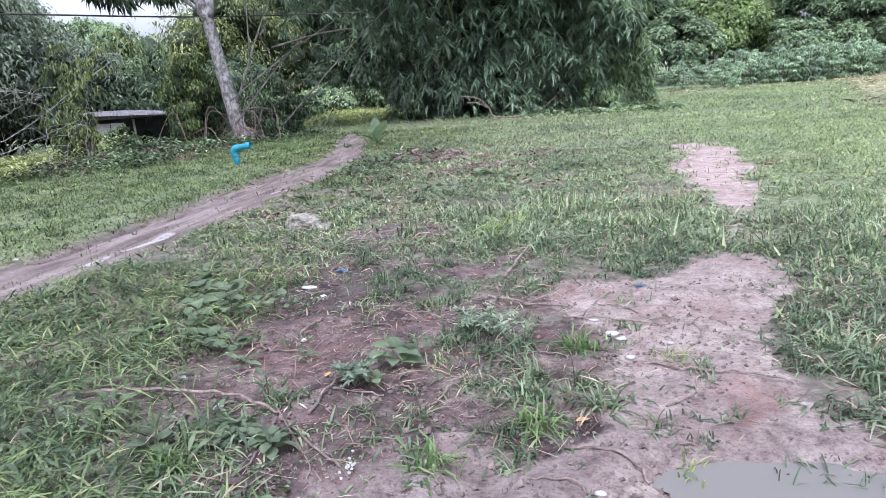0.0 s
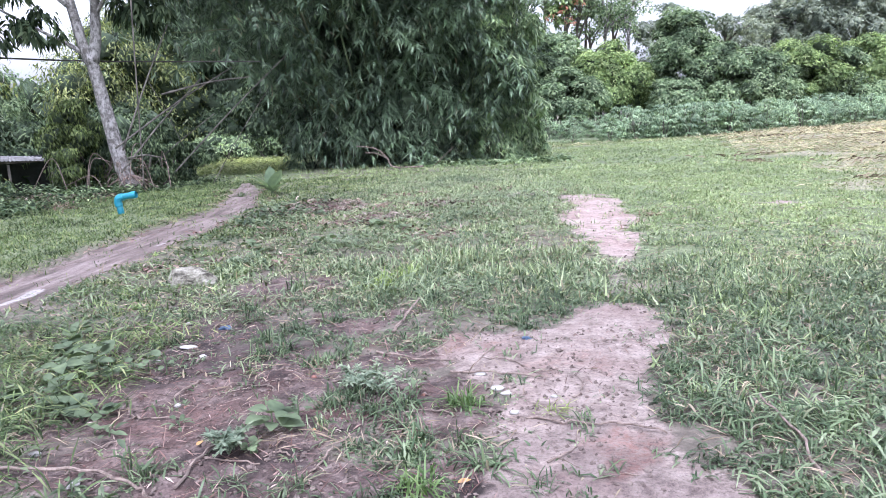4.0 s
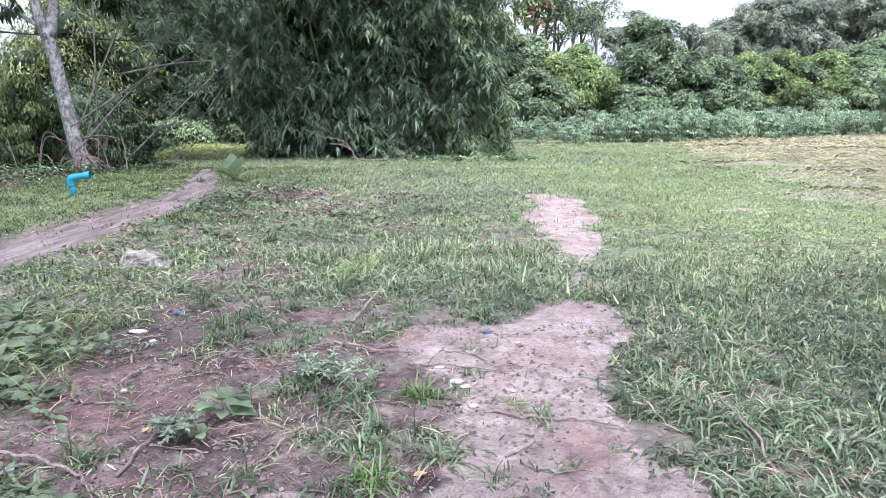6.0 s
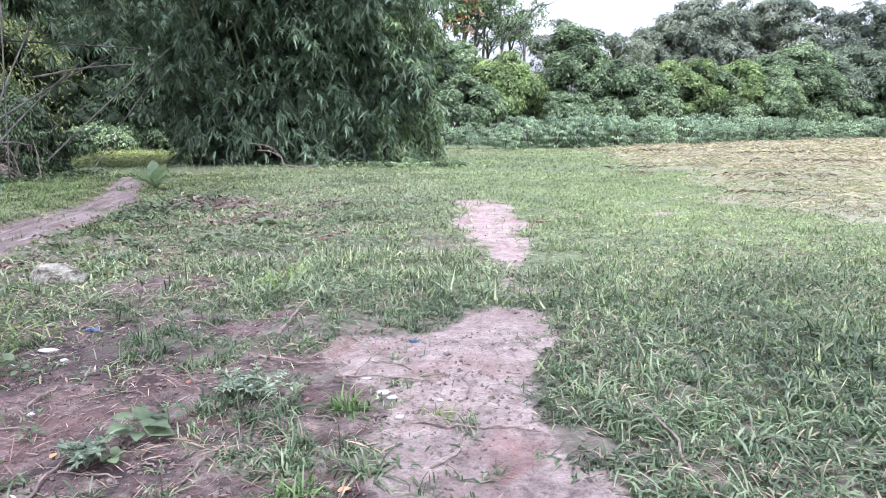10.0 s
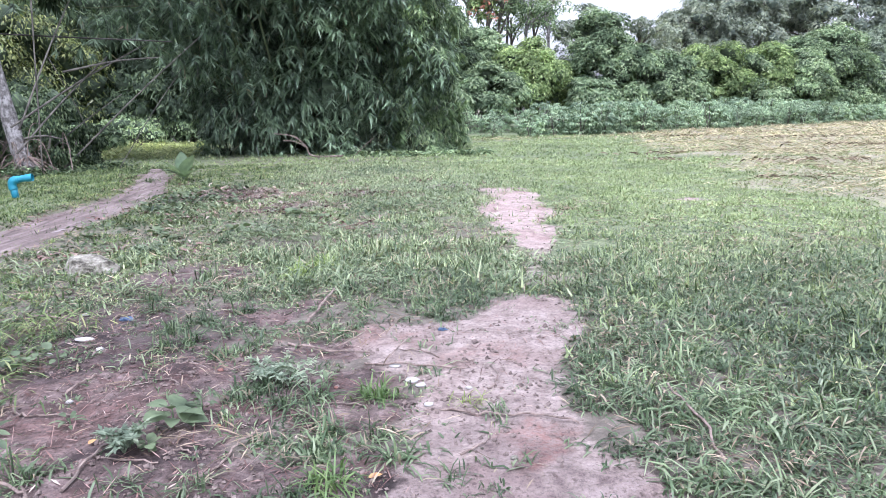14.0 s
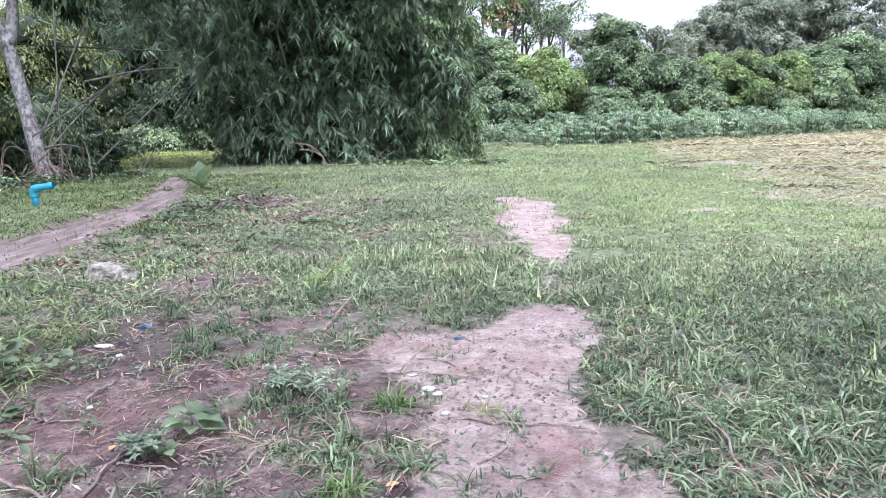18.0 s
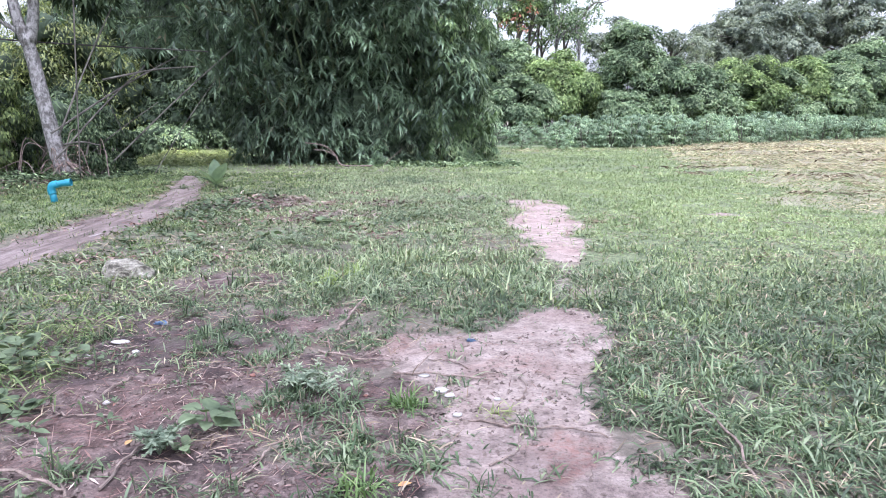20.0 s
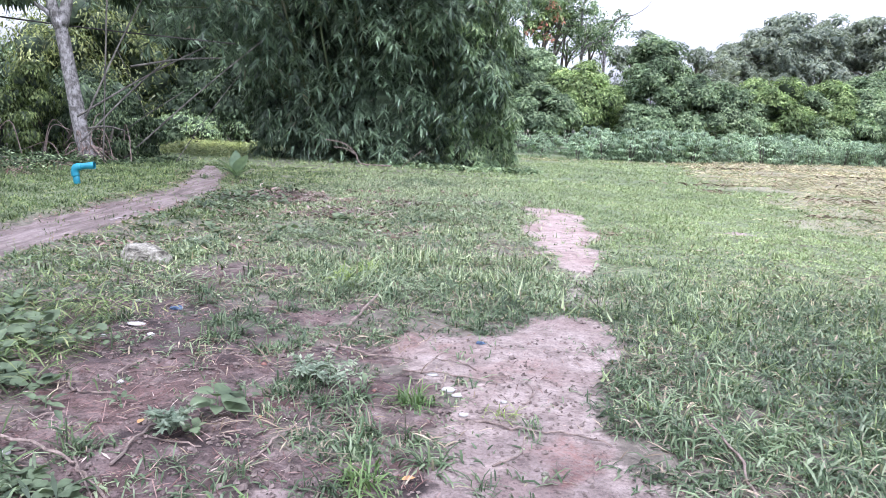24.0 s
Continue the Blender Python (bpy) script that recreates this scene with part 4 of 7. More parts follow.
part("shade_core", core, SHADE, bamboo, kind="stuff")
# bare culms inside and arching over
for k in range(26):
    a0, rr = r.uniform(0, 2 * math.pi), 1.5 * math.sqrt(r.rand())
    foot = BAM + (rr * math.cos(a0), rr * math.sin(a0), -0.05)
    out = r.uniform(0.4, 2.4)
    top = foot + (out * math.cos(a0), out * math.sin(a0), r.uniform(5.5, 8.0))
    c = curve([foot, foot * 0.6 + top * 0.4 + (0, 0, 0.8), top], 6)
    part("culm", tube(Soup(), c, np.linspace(0.04, 0.012, len(c)), 6), CULM_GREEN, bamboo)
# leafy arms that arch over towards the leaning tree, plus unseen high ones for shade
for k, (end, rise, cnt) in enumerate([((-8.6, 17.2, 4.6), 2.0, 130), ((-7.2, 16.6, 3.5), 1.6, 120), ((-6.4, 18.0, 5.2), 2.0, 150), ((-5.6, 17.2, 3.9), 1.4, 150),
                                      ((-9.6, 18.4, 5.6), 2.0, 120), ((-6.9, 19.2, 4.2), 1.6, 150), ((-5.2, 18.2, 2.9), 1.2, 110), ((1.2, 19.8, 5.4), 1.6, 110),
                                      ((1.5, 21.5, 5.2), 1.4, 110), ((-3.8, 16.9, 5.4), 1.6, 120), ((0.3, 17.2, 5.6), 1.6, 120),
                                      # from here on the ends lie above view, added to shade the growth below
                                      ((-6.5, 15.6, 6.4), 2.0, 170), ((-5.0, 15.8, 7.2), 2.0, 170),
                                      ((-3.0, 16.0, 7.4), 1.8, 150), ((-0.5, 16.6, 7.2), 1.8, 150),
                                      ((-8.0, 16.2, 6.9), 2.6, 190), ((-7.0, 14.8, 7.6), 2.8, 190), ((-9.2, 17.0, 7.6), 2.8, 190), ((-6.0, 17.0, 8.2), 2.6, 190), ((-7.6, 18.4, 7.4), 2.4, 190)]):
    end = np.array(end)
    foot = BAM + ((end[0] - BAM[0]) * 0.25, (end[1] - BAM[1]) * 0.25, 0)
    c = curve([foot, (foot + end) / 2 + (0, 0, rise), end], 12)
    arm = part("arching_culm", tube(Soup(), c, np.linspace(0.035, 0.008, len(c)), 6), CULM_GREEN, bamboo)
    cnt = int(cnt * 1.5)
    f = r.uniform(0.42, 1.0, cnt)
    base = np.stack([np.interp(f, np.linspace(0, 1, len(c)), c[:, a]) for a in range(3)], 1)
    base += np.stack([r.normal(0, 0.4, cnt), r.normal(0, 0.4, cnt), -np.abs(r.normal(0, 0.45, cnt))], 1)
    s = Soup()
    add_sprays(s, base, r.uniform(0, 2 * math.pi, cnt), r.uniform(0.5, 0.9, cnt) * (1.0 if end[2] < 6.5 else 1.4), r.uniform(0.2, 0.9, cnt), r)
    part("foliage", s, BAMBOO, arm, kind="stuff")
# a younger, lighter clump against its side
YOUNG = leaf_material("young_bamboo_leaves", [(0.0, (0.055, 0.095, 0.05)), (0.4, (0.15, 0.236, 0.133)), (0.8, (0.265, 0.37, 0.225)), (1.0, (0.36, 0.46, 0.3))], 0.45, 0.38, 0.5, 0.4, 1.3)
young = thing("bamboo_clump", (0.5, 21.2, 0), "light green young bamboo with fine drooping leaves", "bamboo")
n = 1300
phi, z = r.uniform(-math.pi * 1.1, math.pi * 0.2, n), 0.2 + 6.6 * r.rand(n) ** 1.15
k = 0.85 + 0.25 * np.sin(3 * phi + 2 * z) + 0.15 * np.sin(5.3 * z)
swell = np.interp(z, [0, 1, 3, 5, 7], [0.85, 1.0, 0.95, 0.8, 0.5]) * k * r.uniform(0.75, 1.05, n)
s = Soup()
add_sprays(s, np.stack([0.5 + 1.2 * swell * np.cos(phi) - 0.02 * z, 21.0 + 1.5 * swell * np.sin(phi), z], 1), phi + r.normal(0, 0.7, n), r.uniform(0.6, 1.0, n), r.uniform(-0.1, 0.7, n), r)
part("foliage", s, YOUNG, young, kind="stuff")
for k in range(9):
    a0, rr = r.uniform(0, 2 * math.pi), 0.5 * math.sqrt(r.rand())
    foot = np.array([0.5 + rr * math.cos(a0), 21.2 + rr * math.sin(a0), -0.05])
    c = curve([foot, foot + (0.3 * math.cos(a0), 0.3 * math.sin(a0), 3.4), foot + (0.9 * math.cos(a0), 0.9 * math.sin(a0), 6.4)], 5)
    part("culm", tube(Soup(), c, np.linspace(0.03, 0.01, len(c)), 6), CULM_GREEN, young)
# a dead bleached branch at its foot
s = tube(Soup(), curve([(-3.33, 18.25, 0.63), (-2.85, 18.3, 0.55), (-2.55, 18.3, 0.3), (-2.38, 18.3, 0.05), (-1.6, 18.25, 0.04)], 5), np.linspace(0.014, 0.026, 21), 7)
tube(s, curve([(-3.1, 18.2, 0.45), (-2.8, 18.25, 0.42), (-2.55, 18.28, 0.28)], 4), 0.014, 5)
solid("fallen_branch", s, TWIG, "bleached fallen branch at the foot of the bamboo", "branch", at=(-2.4, 18.3, 0))
s = tube(Soup(), curve([(-1.35, 18.4, 0.0), (-1.1, 18.3, 0.25), (-0.8, 18.3, 0.5)], 4), np.linspace(0.014, 0.006, 9), 5)
solid("fallen_branch", s, TWIG, "short pale stick leaning on the bamboo leaves", "branch", at=(-1.35, 18.4, 0))

# ---- dead bamboo poles leaning by the pale tree ----
POLES = [((-7.25, 15.3, 0.02), (-4.7, 17.8, 3.1), 0.03), ((-6.87, 15.0, 2.02), (-5.6, 17.2, 2.45), 0.038), ((-7.5, 14.0, 0.95), (-6.1, 17.3, 2.7), 0.034),
         ((-7.45, 14.0, 0.45), (-6.5, 16.3, 2.4), 0.03), ((-7.3, 13.9, 0.9), (-6.75, 15.4, 3.5), 0.03), ((-6.88, 14.2, 4.4), (-7.06, 14.1, 0.1), 0.028),
         ((-6.98, 14.6, 2.35), (-6.45, 14.85, 0.9), 0.014), ((-12.0, 13.25, 3.02), (-5.2, 16.75, 2.75), 0.03), ((-7.4, 14.2, 0.72), (-6.8, 14.5, 0.7), 0.03),
         ((-6.2, 15.6, 0.0), (-5.3, 17.6, 2.2), 0.016), ((-7.9, 15.2, 0.05), (-6.3, 16.4, 1.6), 0.02)]
for k, (a, b, w) in enumerate(POLES):
    a, b, w = np.array(a), np.array(b), w * 0.64
    mid = (a + b) / 2 + (0, 0, 0.06 if k != 7 else -0.08)
    ob = thing("bamboo_pole", tuple(a), "dry grey bamboo pole leaning in a tangle" if k != 7 else "long thin dark pole slung level between the trees", "pole", "leaning poles")
    c = curve([a, mid, b], 10)
    part("shaft", tube(Soup(), c, np.linspace(w, w * 0.7, len(c)), 8), CULM if k != 7 else DARK_POLE, ob, smooth=True)
    for q in range(2, len(c) - 1, 3):
        t = unit(c[q + 1] - c[q - 1])
        part("node_ring", tube(Soup(), [c[q] - t * 0.012, c[q], c[q] + t * 0.012], [w * 0.95, w * 1.18, w * 0.95], 8), CULM, ob)

# ---- the pale leaning tree ----
pale = tree("pale_bark_tree", "slender leaning tree with blotched pale grey bark and dark drooping leaves",
            [(-7.78, 15.05, 0.0), (-7.94, 15.03, 0.45), (-8.07, 14.96, 1.39), (-8.21, 14.89, 2.49), (-8.27, 14.86, 2.9)], (0.175, 0.115),
            [([(-8.25, 14.86, 2.7), (-8.35, 14.81, 3.05), (-8.45, 14.76, 3.75), (-8.7, 14.8, 5.2)], 0.125, 0.085),
             ([(-8.22, 14.88, 2.75), (-8.12, 14.92, 3.25), (-8.08, 14.95, 3.8), (-7.9, 15.0, 5.6)], 0.125, 0.085),
             ([(-8.3, 14.84, 2.85), (-8.5, 14.7, 3.05), (-8.85, 14.5, 3.28), (-9.8, 14.1, 3.9)], 0.06, 0.02),
             ([(-8.1, 14.95, 3.7), (-7.6, 14.9, 4.2), (-6.7, 14.8, 4.5)], 0.05, 0.015), ([(-8.45, 14.76, 3.8), (-8.9, 14.2, 4.3), (-9.6, 13.6, 4.4)], 0.05, 0.015)],
            [((-8.5, 14.8, 5.4), (1.8, 1.5, 1.1), 0.4), ((-9.7, 13.8, 4.35), (1.1, 0.9, 0.7), 0.25), ((-7.1, 14.9, 4.6), (1.2, 0.9, 0.7), 0.3), ((-9.0, 14.4, 3.45), (0.5, 0.4, 0.4), 0.07), ((-7.5, 15.5, 3.95), (0.5, 0.45, 0.35), 0.05),
             ((-7.0, 15.2, 3.7), (0.6, 0.5, 0.35), 0.08), ((-9.9, 14.0, 3.5), (0.6, 0.5, 0.45), 0.09)],
            DARK, BARK_PALE, (0.19, 0.07), 4600, 5, droop=0.8)
r = np.random.RandomState(12)
for k in range(9):
    a0 = r.uniform(0, 2 * math.pi)
    s = tube(Soup(), curve([(-7.8, 15.0, 0.35), (-7.8 + 0.3 * math.cos(a0), 15.0 + 0.3 * math.sin(a0), 0.22), (-7.8 + 0.62 * math.cos(a0), 15.0 + 0.6 * math.sin(a0), 0.0)], 4),
             np.linspace(0.02, 0.012, 9), 5)
    part("root", s, TWIG, pale)
for k in range(12):
    x0, y0 = -8.9 + 2.7 * r.rand(), 14.2 + 1.2 * r.rand()
    h = r.uniform(0.35, 0.95)
    a0 = r.uniform(0, 2 * math.pi)
    s = tube(Soup(), curve([(x0, y0, -0.02), (x0 + 0.25 * math.cos(a0), y0 + 0.2 * math.sin(a0), h), (x0 + 0.8 * math.cos(a0), y0 + 0.5 * math.sin(a0), h * r.uniform(0.2, 1.0))], 5),
             np.linspace(0.013, 0.006, 11), 5)
    solid("dry_twig", s, TWIG, "bent bare twig at the foot of the pale tree", "twig", "twigs by the tree", at=(x0, y0, 0))

# ---- the thick brown trunk by the lane ----
big = tree("brown_bark_tree", "thick tree with ridged pinkish brown bark standing in the grass",
           [(-10.98, 9.05, on_ground(-10.98, 9.05) - 0.05), (-11.08, 9.08, 0.6), (-11.13, 9.07, 1.6), (-11.15, 9.06, 2.6), (-11.1, 9.1, 6.0)], (0.27, 0.2),
           [([(-11.1, 9.1, 5.6), (-11.8, 9.6, 6.8), (-12.6, 10.0, 7.6)], 0.12, 0.05), ([(-11.1, 9.1, 5.8), (-10.6, 9.4, 7.0), (-10.2, 9.6, 8.0)], 0.12, 0.05)],
           # crowns out of view, spread this wide to shade the ground on the left
           [((-12.6, 9.0, 8.4), (3.0, 2.8, 1.6), 0.4), ((-10.0, 8.4, 8.8), (2.8, 2.8, 1.6), 0.35), ((-10.8, 6.6, 8.2), (2.6, 2.6, 1.4), 0.25)], DARK, BARK_BROWN, (0.34, 0.14), 2600, 9, rough=0.09)

# ---- blue water pipe ----
PVC = plain_material("blue_pvc", (0.015, 0.17, 0.25), (0.03, 0.25, 0.33), 9.0, 0.4)
pz = on_ground(-5.8, 10.7)
pipe = thing("water_pipe", (-5.8, 10.7, pz), "bright blue plastic pipe elbow standing out of the grass", "pipe")
part("riser", tube(Soup(), [(-5.77, 10.7, pz - 0.05), (-5.79, 10.7, pz + 0.08), (-5.8, 10.7, pz + 0.16)], 0.05, 14), PVC, pipe, smooth=True)
part("elbow", tube(Soup(), curve([(-5.8, 10.7, pz + 0.13), (-5.81, 10.7, pz + 0.2), (-5.785, 10.7, pz + 0.262), (-5.72, 10.71, pz + 0.28)], 5), 0.06, 14), PVC, pipe, smooth=True)
part("outlet", tube(Soup(), [(-5.74, 10.71, pz + 0.277), (-5.64, 10.72, pz + 0.292), (-5.54, 10.73, pz + 0.305)], 0.05, 14, False), PVC, pipe, smooth=True)
part("socket", tube(Soup(), [(-5.6, 10.722, pz + 0.297), (-5.56, 10.727, pz + 0.302), (-5.52, 10.732, pz + 0.307)], 0.058, 14, False), PVC, pipe, smooth=True)

# ---- low shed in the hollow ----
TIN = plain_material("weathered_tin", (0.09, 0.085, 0.09), (0.25, 0.24, 0.245), 5.0, 0.75, 0.004, 0.0)
BOARD = plain_material("grey_board", (0.22, 0.21, 0.205), (0.38, 0.365, 0.355), 7.0, 0.85)
POST = plain_material("old_post", (0.09, 0.08, 0.075), (0.2, 0.18, 0.17), 9.0, 0.9)
# near-black for the back and side walls, which stand for the dark inside
DARK_WALL = plain_material("dark_wall", (0.018, 0.02, 0.022), (0.045, 0.05, 0.052), 6.0, 0.85)
ax = Vector((0.825, 0.565, 0)).normalized()
turn = math.degrees(math.atan2(ax.y, ax.x))
SH = pose(-13.9, 19.8, on_ground(-13.9, 19.8), 0, 0, turn)
shed = thing("shed", tuple(SH.translation), "low weathered tin-roofed shelter with grey boards in a hollow", "shed")
roof = Soup()
cols = 60
ru = np.linspace(-1.35, 1.45, cols)
rv = (-1.1, -0.55, 0.0, 0.5, 1.0)
for dz in (0.0, -0.012):
    roof.add(np.array([[tuple(SH @ Vector((u, v, 1.62 - 0.04 * u + 0.13 * (1 - abs(v) / 1.15) * max(0.0, 1 - ((u + 0.35) / 1.9) ** 2) + 0.012 * math.sin(u * 60) + dz))) for u in ru] for v in rv]).reshape(-1, 3),
             np.array([(q * cols + k, q * cols + k + 1, (q + 1) * cols + k + 1, (q + 1) * cols + k) for q in range(4) for k in range(cols - 1)]))
part("roof", roof, TIN, shed, "rusty grey corrugated tin roof")
for u, v, h in ((-1.05, -0.85, 1.6), (0.0, -0.85, 1.6), (1.05, -0.85, 1.6), (-1.05, 0.85, 1.6), (1.05, 0.85, 1.6)):
    part("post", box(Soup(), SH @ pose(u, v, h / 2 - 0.1, 0, 2 * u, 0), (0.07, 0.07, h)), POST, shed)
for u, w in ((-0.85, 0.36), (-0.46, 0.38)):
    part("board", box(Soup(), SH @ pose(u, -0.9, 1.05, 0, 1.5, 0), (w, 0.025, 0.75)), BOARD, shed, "pale grey upright board")
part("back_wall", box(Soup(), SH @ pose(0, 0.92, 0.85), (2.2, 0.04, 1.7)), DARK_WALL, shed)
part("side_wall", box(Soup(), SH @ pose(-1.1, 0.05, 0.8), (0.04, 1.75, 1.5)), DARK_WALL, shed)
part("beam", box(Soup(), SH @ pose(0, -0.88, 1.58), (2.4, 0.06, 0.08)), POST, shed)

# ---- paddle-leaved plant at the bend of the lane ----
def paddle(soup, base, az, tilt, length, width, droop=0.15, n=6, fold=0.16):
    """A broad ribbed leaf with a folded middle."""
    d = np.array([math.sin(tilt) * math.cos(az), math.sin(tilt) * math.sin(az), math.cos(tilt)])
    side = np.array([-math.sin(az), math.cos(az), 0])
    nrm = np.cross(side, d)
    f = np.linspace(0, 1, n + 1)
    prof = np.sin(np.pi * np.clip(f, 0.04, 0.985) ** 0.8) ** 0.75
    rows = []
    for t, w in zip(f, prof):
        c = np.asarray(base) + d * length * t - np.array([0, 0, 1]) * droop * length * t * t
        rows += [c + side * width / 2 * w - nrm * width * fold * w, c, c - side * width / 2 * w - nrm * width * fold * w]
    q = []
    for k in range(n):
        q += [(3 * k, 3 * k + 1, 3 * k + 4, 3 * k + 3), (3 * k + 1, 3 * k + 2, 3 * k + 5, 3 * k + 4)]
    soup.add(rows, q)
    return soup


PADDLE = leaf_material("paddle_leaf", [(0.0, (0.15, 0.225, 0.145)), (1.0, (0.22, 0.3, 0.205))], 0.4, 0.3, 6.0)
kz = on_ground(-3.86, 12.46)
kale = thing("broadleaf_plant", (-3.86, 12.46, kz), "young plant with upright pale green paddle leaves beside the lane", "plant")
for az, tilt, ln, wd in ((-1.5, 0.1, 0.54, 0.26), (-2.6, 0.75, 0.52, 0.26), (-0.6, 0.55, 0.56, 0.29), (-2.85, 1.0, 0.4, 0.2), (-0.3, 1.0, 0.38, 0.2), (1.6, 0.4, 0.42, 0.22)):
    part("leaf", paddle(Soup(), (-3.86, 12.46, kz + 0.07), az, tilt, ln, wd), PADDLE, kale, smooth=True)
part("stem", tube(Soup(), [(-3.86, 12.46, kz - 0.02), (-3.86, 12.46, kz + 0.12)], 0.025, 7), WEED, kale)

# ---- stone ----
STONE, nodes, links, bsdf = material("pale_stone")
geo = nodes.new("ShaderNodeNewGeometry")
a, b = noise_node(nodes, links, 9.0, 8.0, geo.outputs["Position"], 0.7), noise_node(nodes, links, 45.0, 4.0, geo.outputs["Position"])
col = ramp(nodes, links, a, [(0.38, (0.06, 0.053, 0.04)), (0.46, (0.2, 0.187, 0.15)), (0.6, (0.35, 0.332, 0.28))])
links.new(mixed(nodes, links, 1.0, col, ramp(nodes, links, b, [(0.35, (0.6, 0.6, 0.58)), (0.65, (1.15, 1.15, 1.15))]), "MULTIPLY"), bsdf.inputs["Base Color"])
bsdf.inputs["Roughness"].default_value = 0.92
bumped(nodes, links, bsdf, a, 0.9, 0.05)


def boulder(x, y, size, seed):
    """A broken stone: a sphere cut by flat faces and roughened."""
    r = np.random.RandomState(seed)
    th, ph = np.meshgrid(np.linspace(0.02, math.pi - 0.02, 22), np.arange(34) / 34 * 2 * math.pi, indexing="ij")
    d = np.stack([np.sin(th) * np.cos(ph), np.sin(th) * np.sin(ph), np.cos(th)], -1)
    k = np.full(th.shape, 1.0)
    for c in unit(r.normal(size=(15, 3))):
        k = np.minimum(k, r.uniform(0.64, 0.9) / np.maximum(d @ c, 0.05))
    k += 0.05 * np.array([[noise.noise(Vector(v) * 5 + Vector((seed, 0, 0))) for v in row] for row in d])
    z = on_ground(x, y)
    v = (d * k[..., None] * np.asarray(size) + (x, y, z + size[2] * 0.35)).reshape(-1, 3)
    i, j = np.meshgrid(np.arange(21), np.arange(34), indexing="ij")
    i, j = i.ravel(), j.ravel()
    s = Soup().add(v, np.stack([i * 34 + j, (i + 1) * 34 + j, (i + 1) * 34 + (j + 1) % 34, i * 34 + (j + 1) % 34], 1))
    return s, (x, y, z)


s, at = boulder(-2.53, 5.62, (0.225, 0.15, 0.105), 4)
solid("rock", s, STONE, "pale weathered rock with broken faces lying in the weeds", "rock", at=at)
s, at = boulder(-2.34, 5.54, (0.11, 0.08, 0.075), 6)
solid("rock", s, STONE, "small pale rock beside the larger one", "rock", at=at)

# ---- cassava rows ----
def cassava(seed, tall, wide, leaves):
    r = np.random.RandomState(seed)
    ob = thing("cassava_bush", (0, 0, 0), "leafy blue-green cassava bush with hand-shaped leaves in a field row", "bush", "cassava rows")
    for k in range(3):
        a0 = r.uniform(0, 2 * math.pi)
        part("stem", tube(Soup(), curve([(0.05 * math.cos(a0), 0.05 * math.sin(a0), -0.05), (0.2 * math.cos(a0), 0.2 * math.sin(a0), tall * 0.5),
                                         (0.45 * wide * math.cos(a0), 0.45 * wide * math.sin(a0), tall * 0.85)], 2), np.linspace(0.018, 0.009, 5), 4), BARK_DARK, ob)
    d = unit(r.normal(size=(leaves, 3)) * (1, 1, 0.8) + (0, 0, 0.3))
    rr = r.uniform(0.72, 1.0, (leaves, 1))
    c = d * rr * (wide, wide, tall * 0.58) + (0, 0, tall * 0.42)
    c[:, 2] = np.maximum(c[:, 2], 0.2 * r.rand(leaves) + 0.06)
    az = np.arctan2(d[:, 1], d[:, 0]) + r.normal(0, 0.5, leaves)
    s = Soup()
    for q in range(6):
        a = az + (q - 2.5) * 0.62
        t = r.uniform(-0.55, 0.05, leaves)
        dd = np.stack([np.cos(t) * np.cos(a), np.cos(t) * np.sin(a), np.sin(t)], 1)
        kites(s, c, dd, sides(dd, r, 0.85), r.uniform(0.15, 0.24, leaves), 0.055, 0.35, 0.6)
    part("foliage", s, CASSAVA, ob, kind="stuff")
    return ob


kinds = [cassava(300 + k, 1.35 + 0.12 * (k % 3), 0.8 + 0.08 * (k % 2), 125) for k in range(4)]
CX, CY = [5.2, 7.7, 10.8, 16.8, 28, 36], [30.8, 30.8, 31.2, 35.3, 43.0, 47]
r = np.random.RandomState(41)
first = {}
for row in range(3):
    x = 6.5 - 0.3 * row
    while x < 34 + 2 * row:
        y = np.interp(x, CX, CY) + 1.35 * row + r.normal(0, 0.22)
        k = r.randint(0, 4)
        sc = r.uniform(0.7, 1.15)
        m = pose(x, y, on_ground(x, y), 0, 0, r.uniform(0, 360))
        if k not in first:
            first[k] = kinds[k]
            kinds[k].matrix_basis = m
        else:
            copy_thing(kinds[k], m).scale = (sc, sc, sc)
        x += r.uniform(0.85, 1.25)
for x, y, sc in ((3.5, 28.8, 0.74), (5.15, 29.2, 0.8), (2.9, 34.0, 0.9), (4.4, 34.6, 0.95), (5.6, 34.0, 0.9)):
    copy_thing(kinds[0], pose(x, y, on_ground(x, y), 0, 0, 70 * x)).scale = (sc, sc, sc * 0.95)

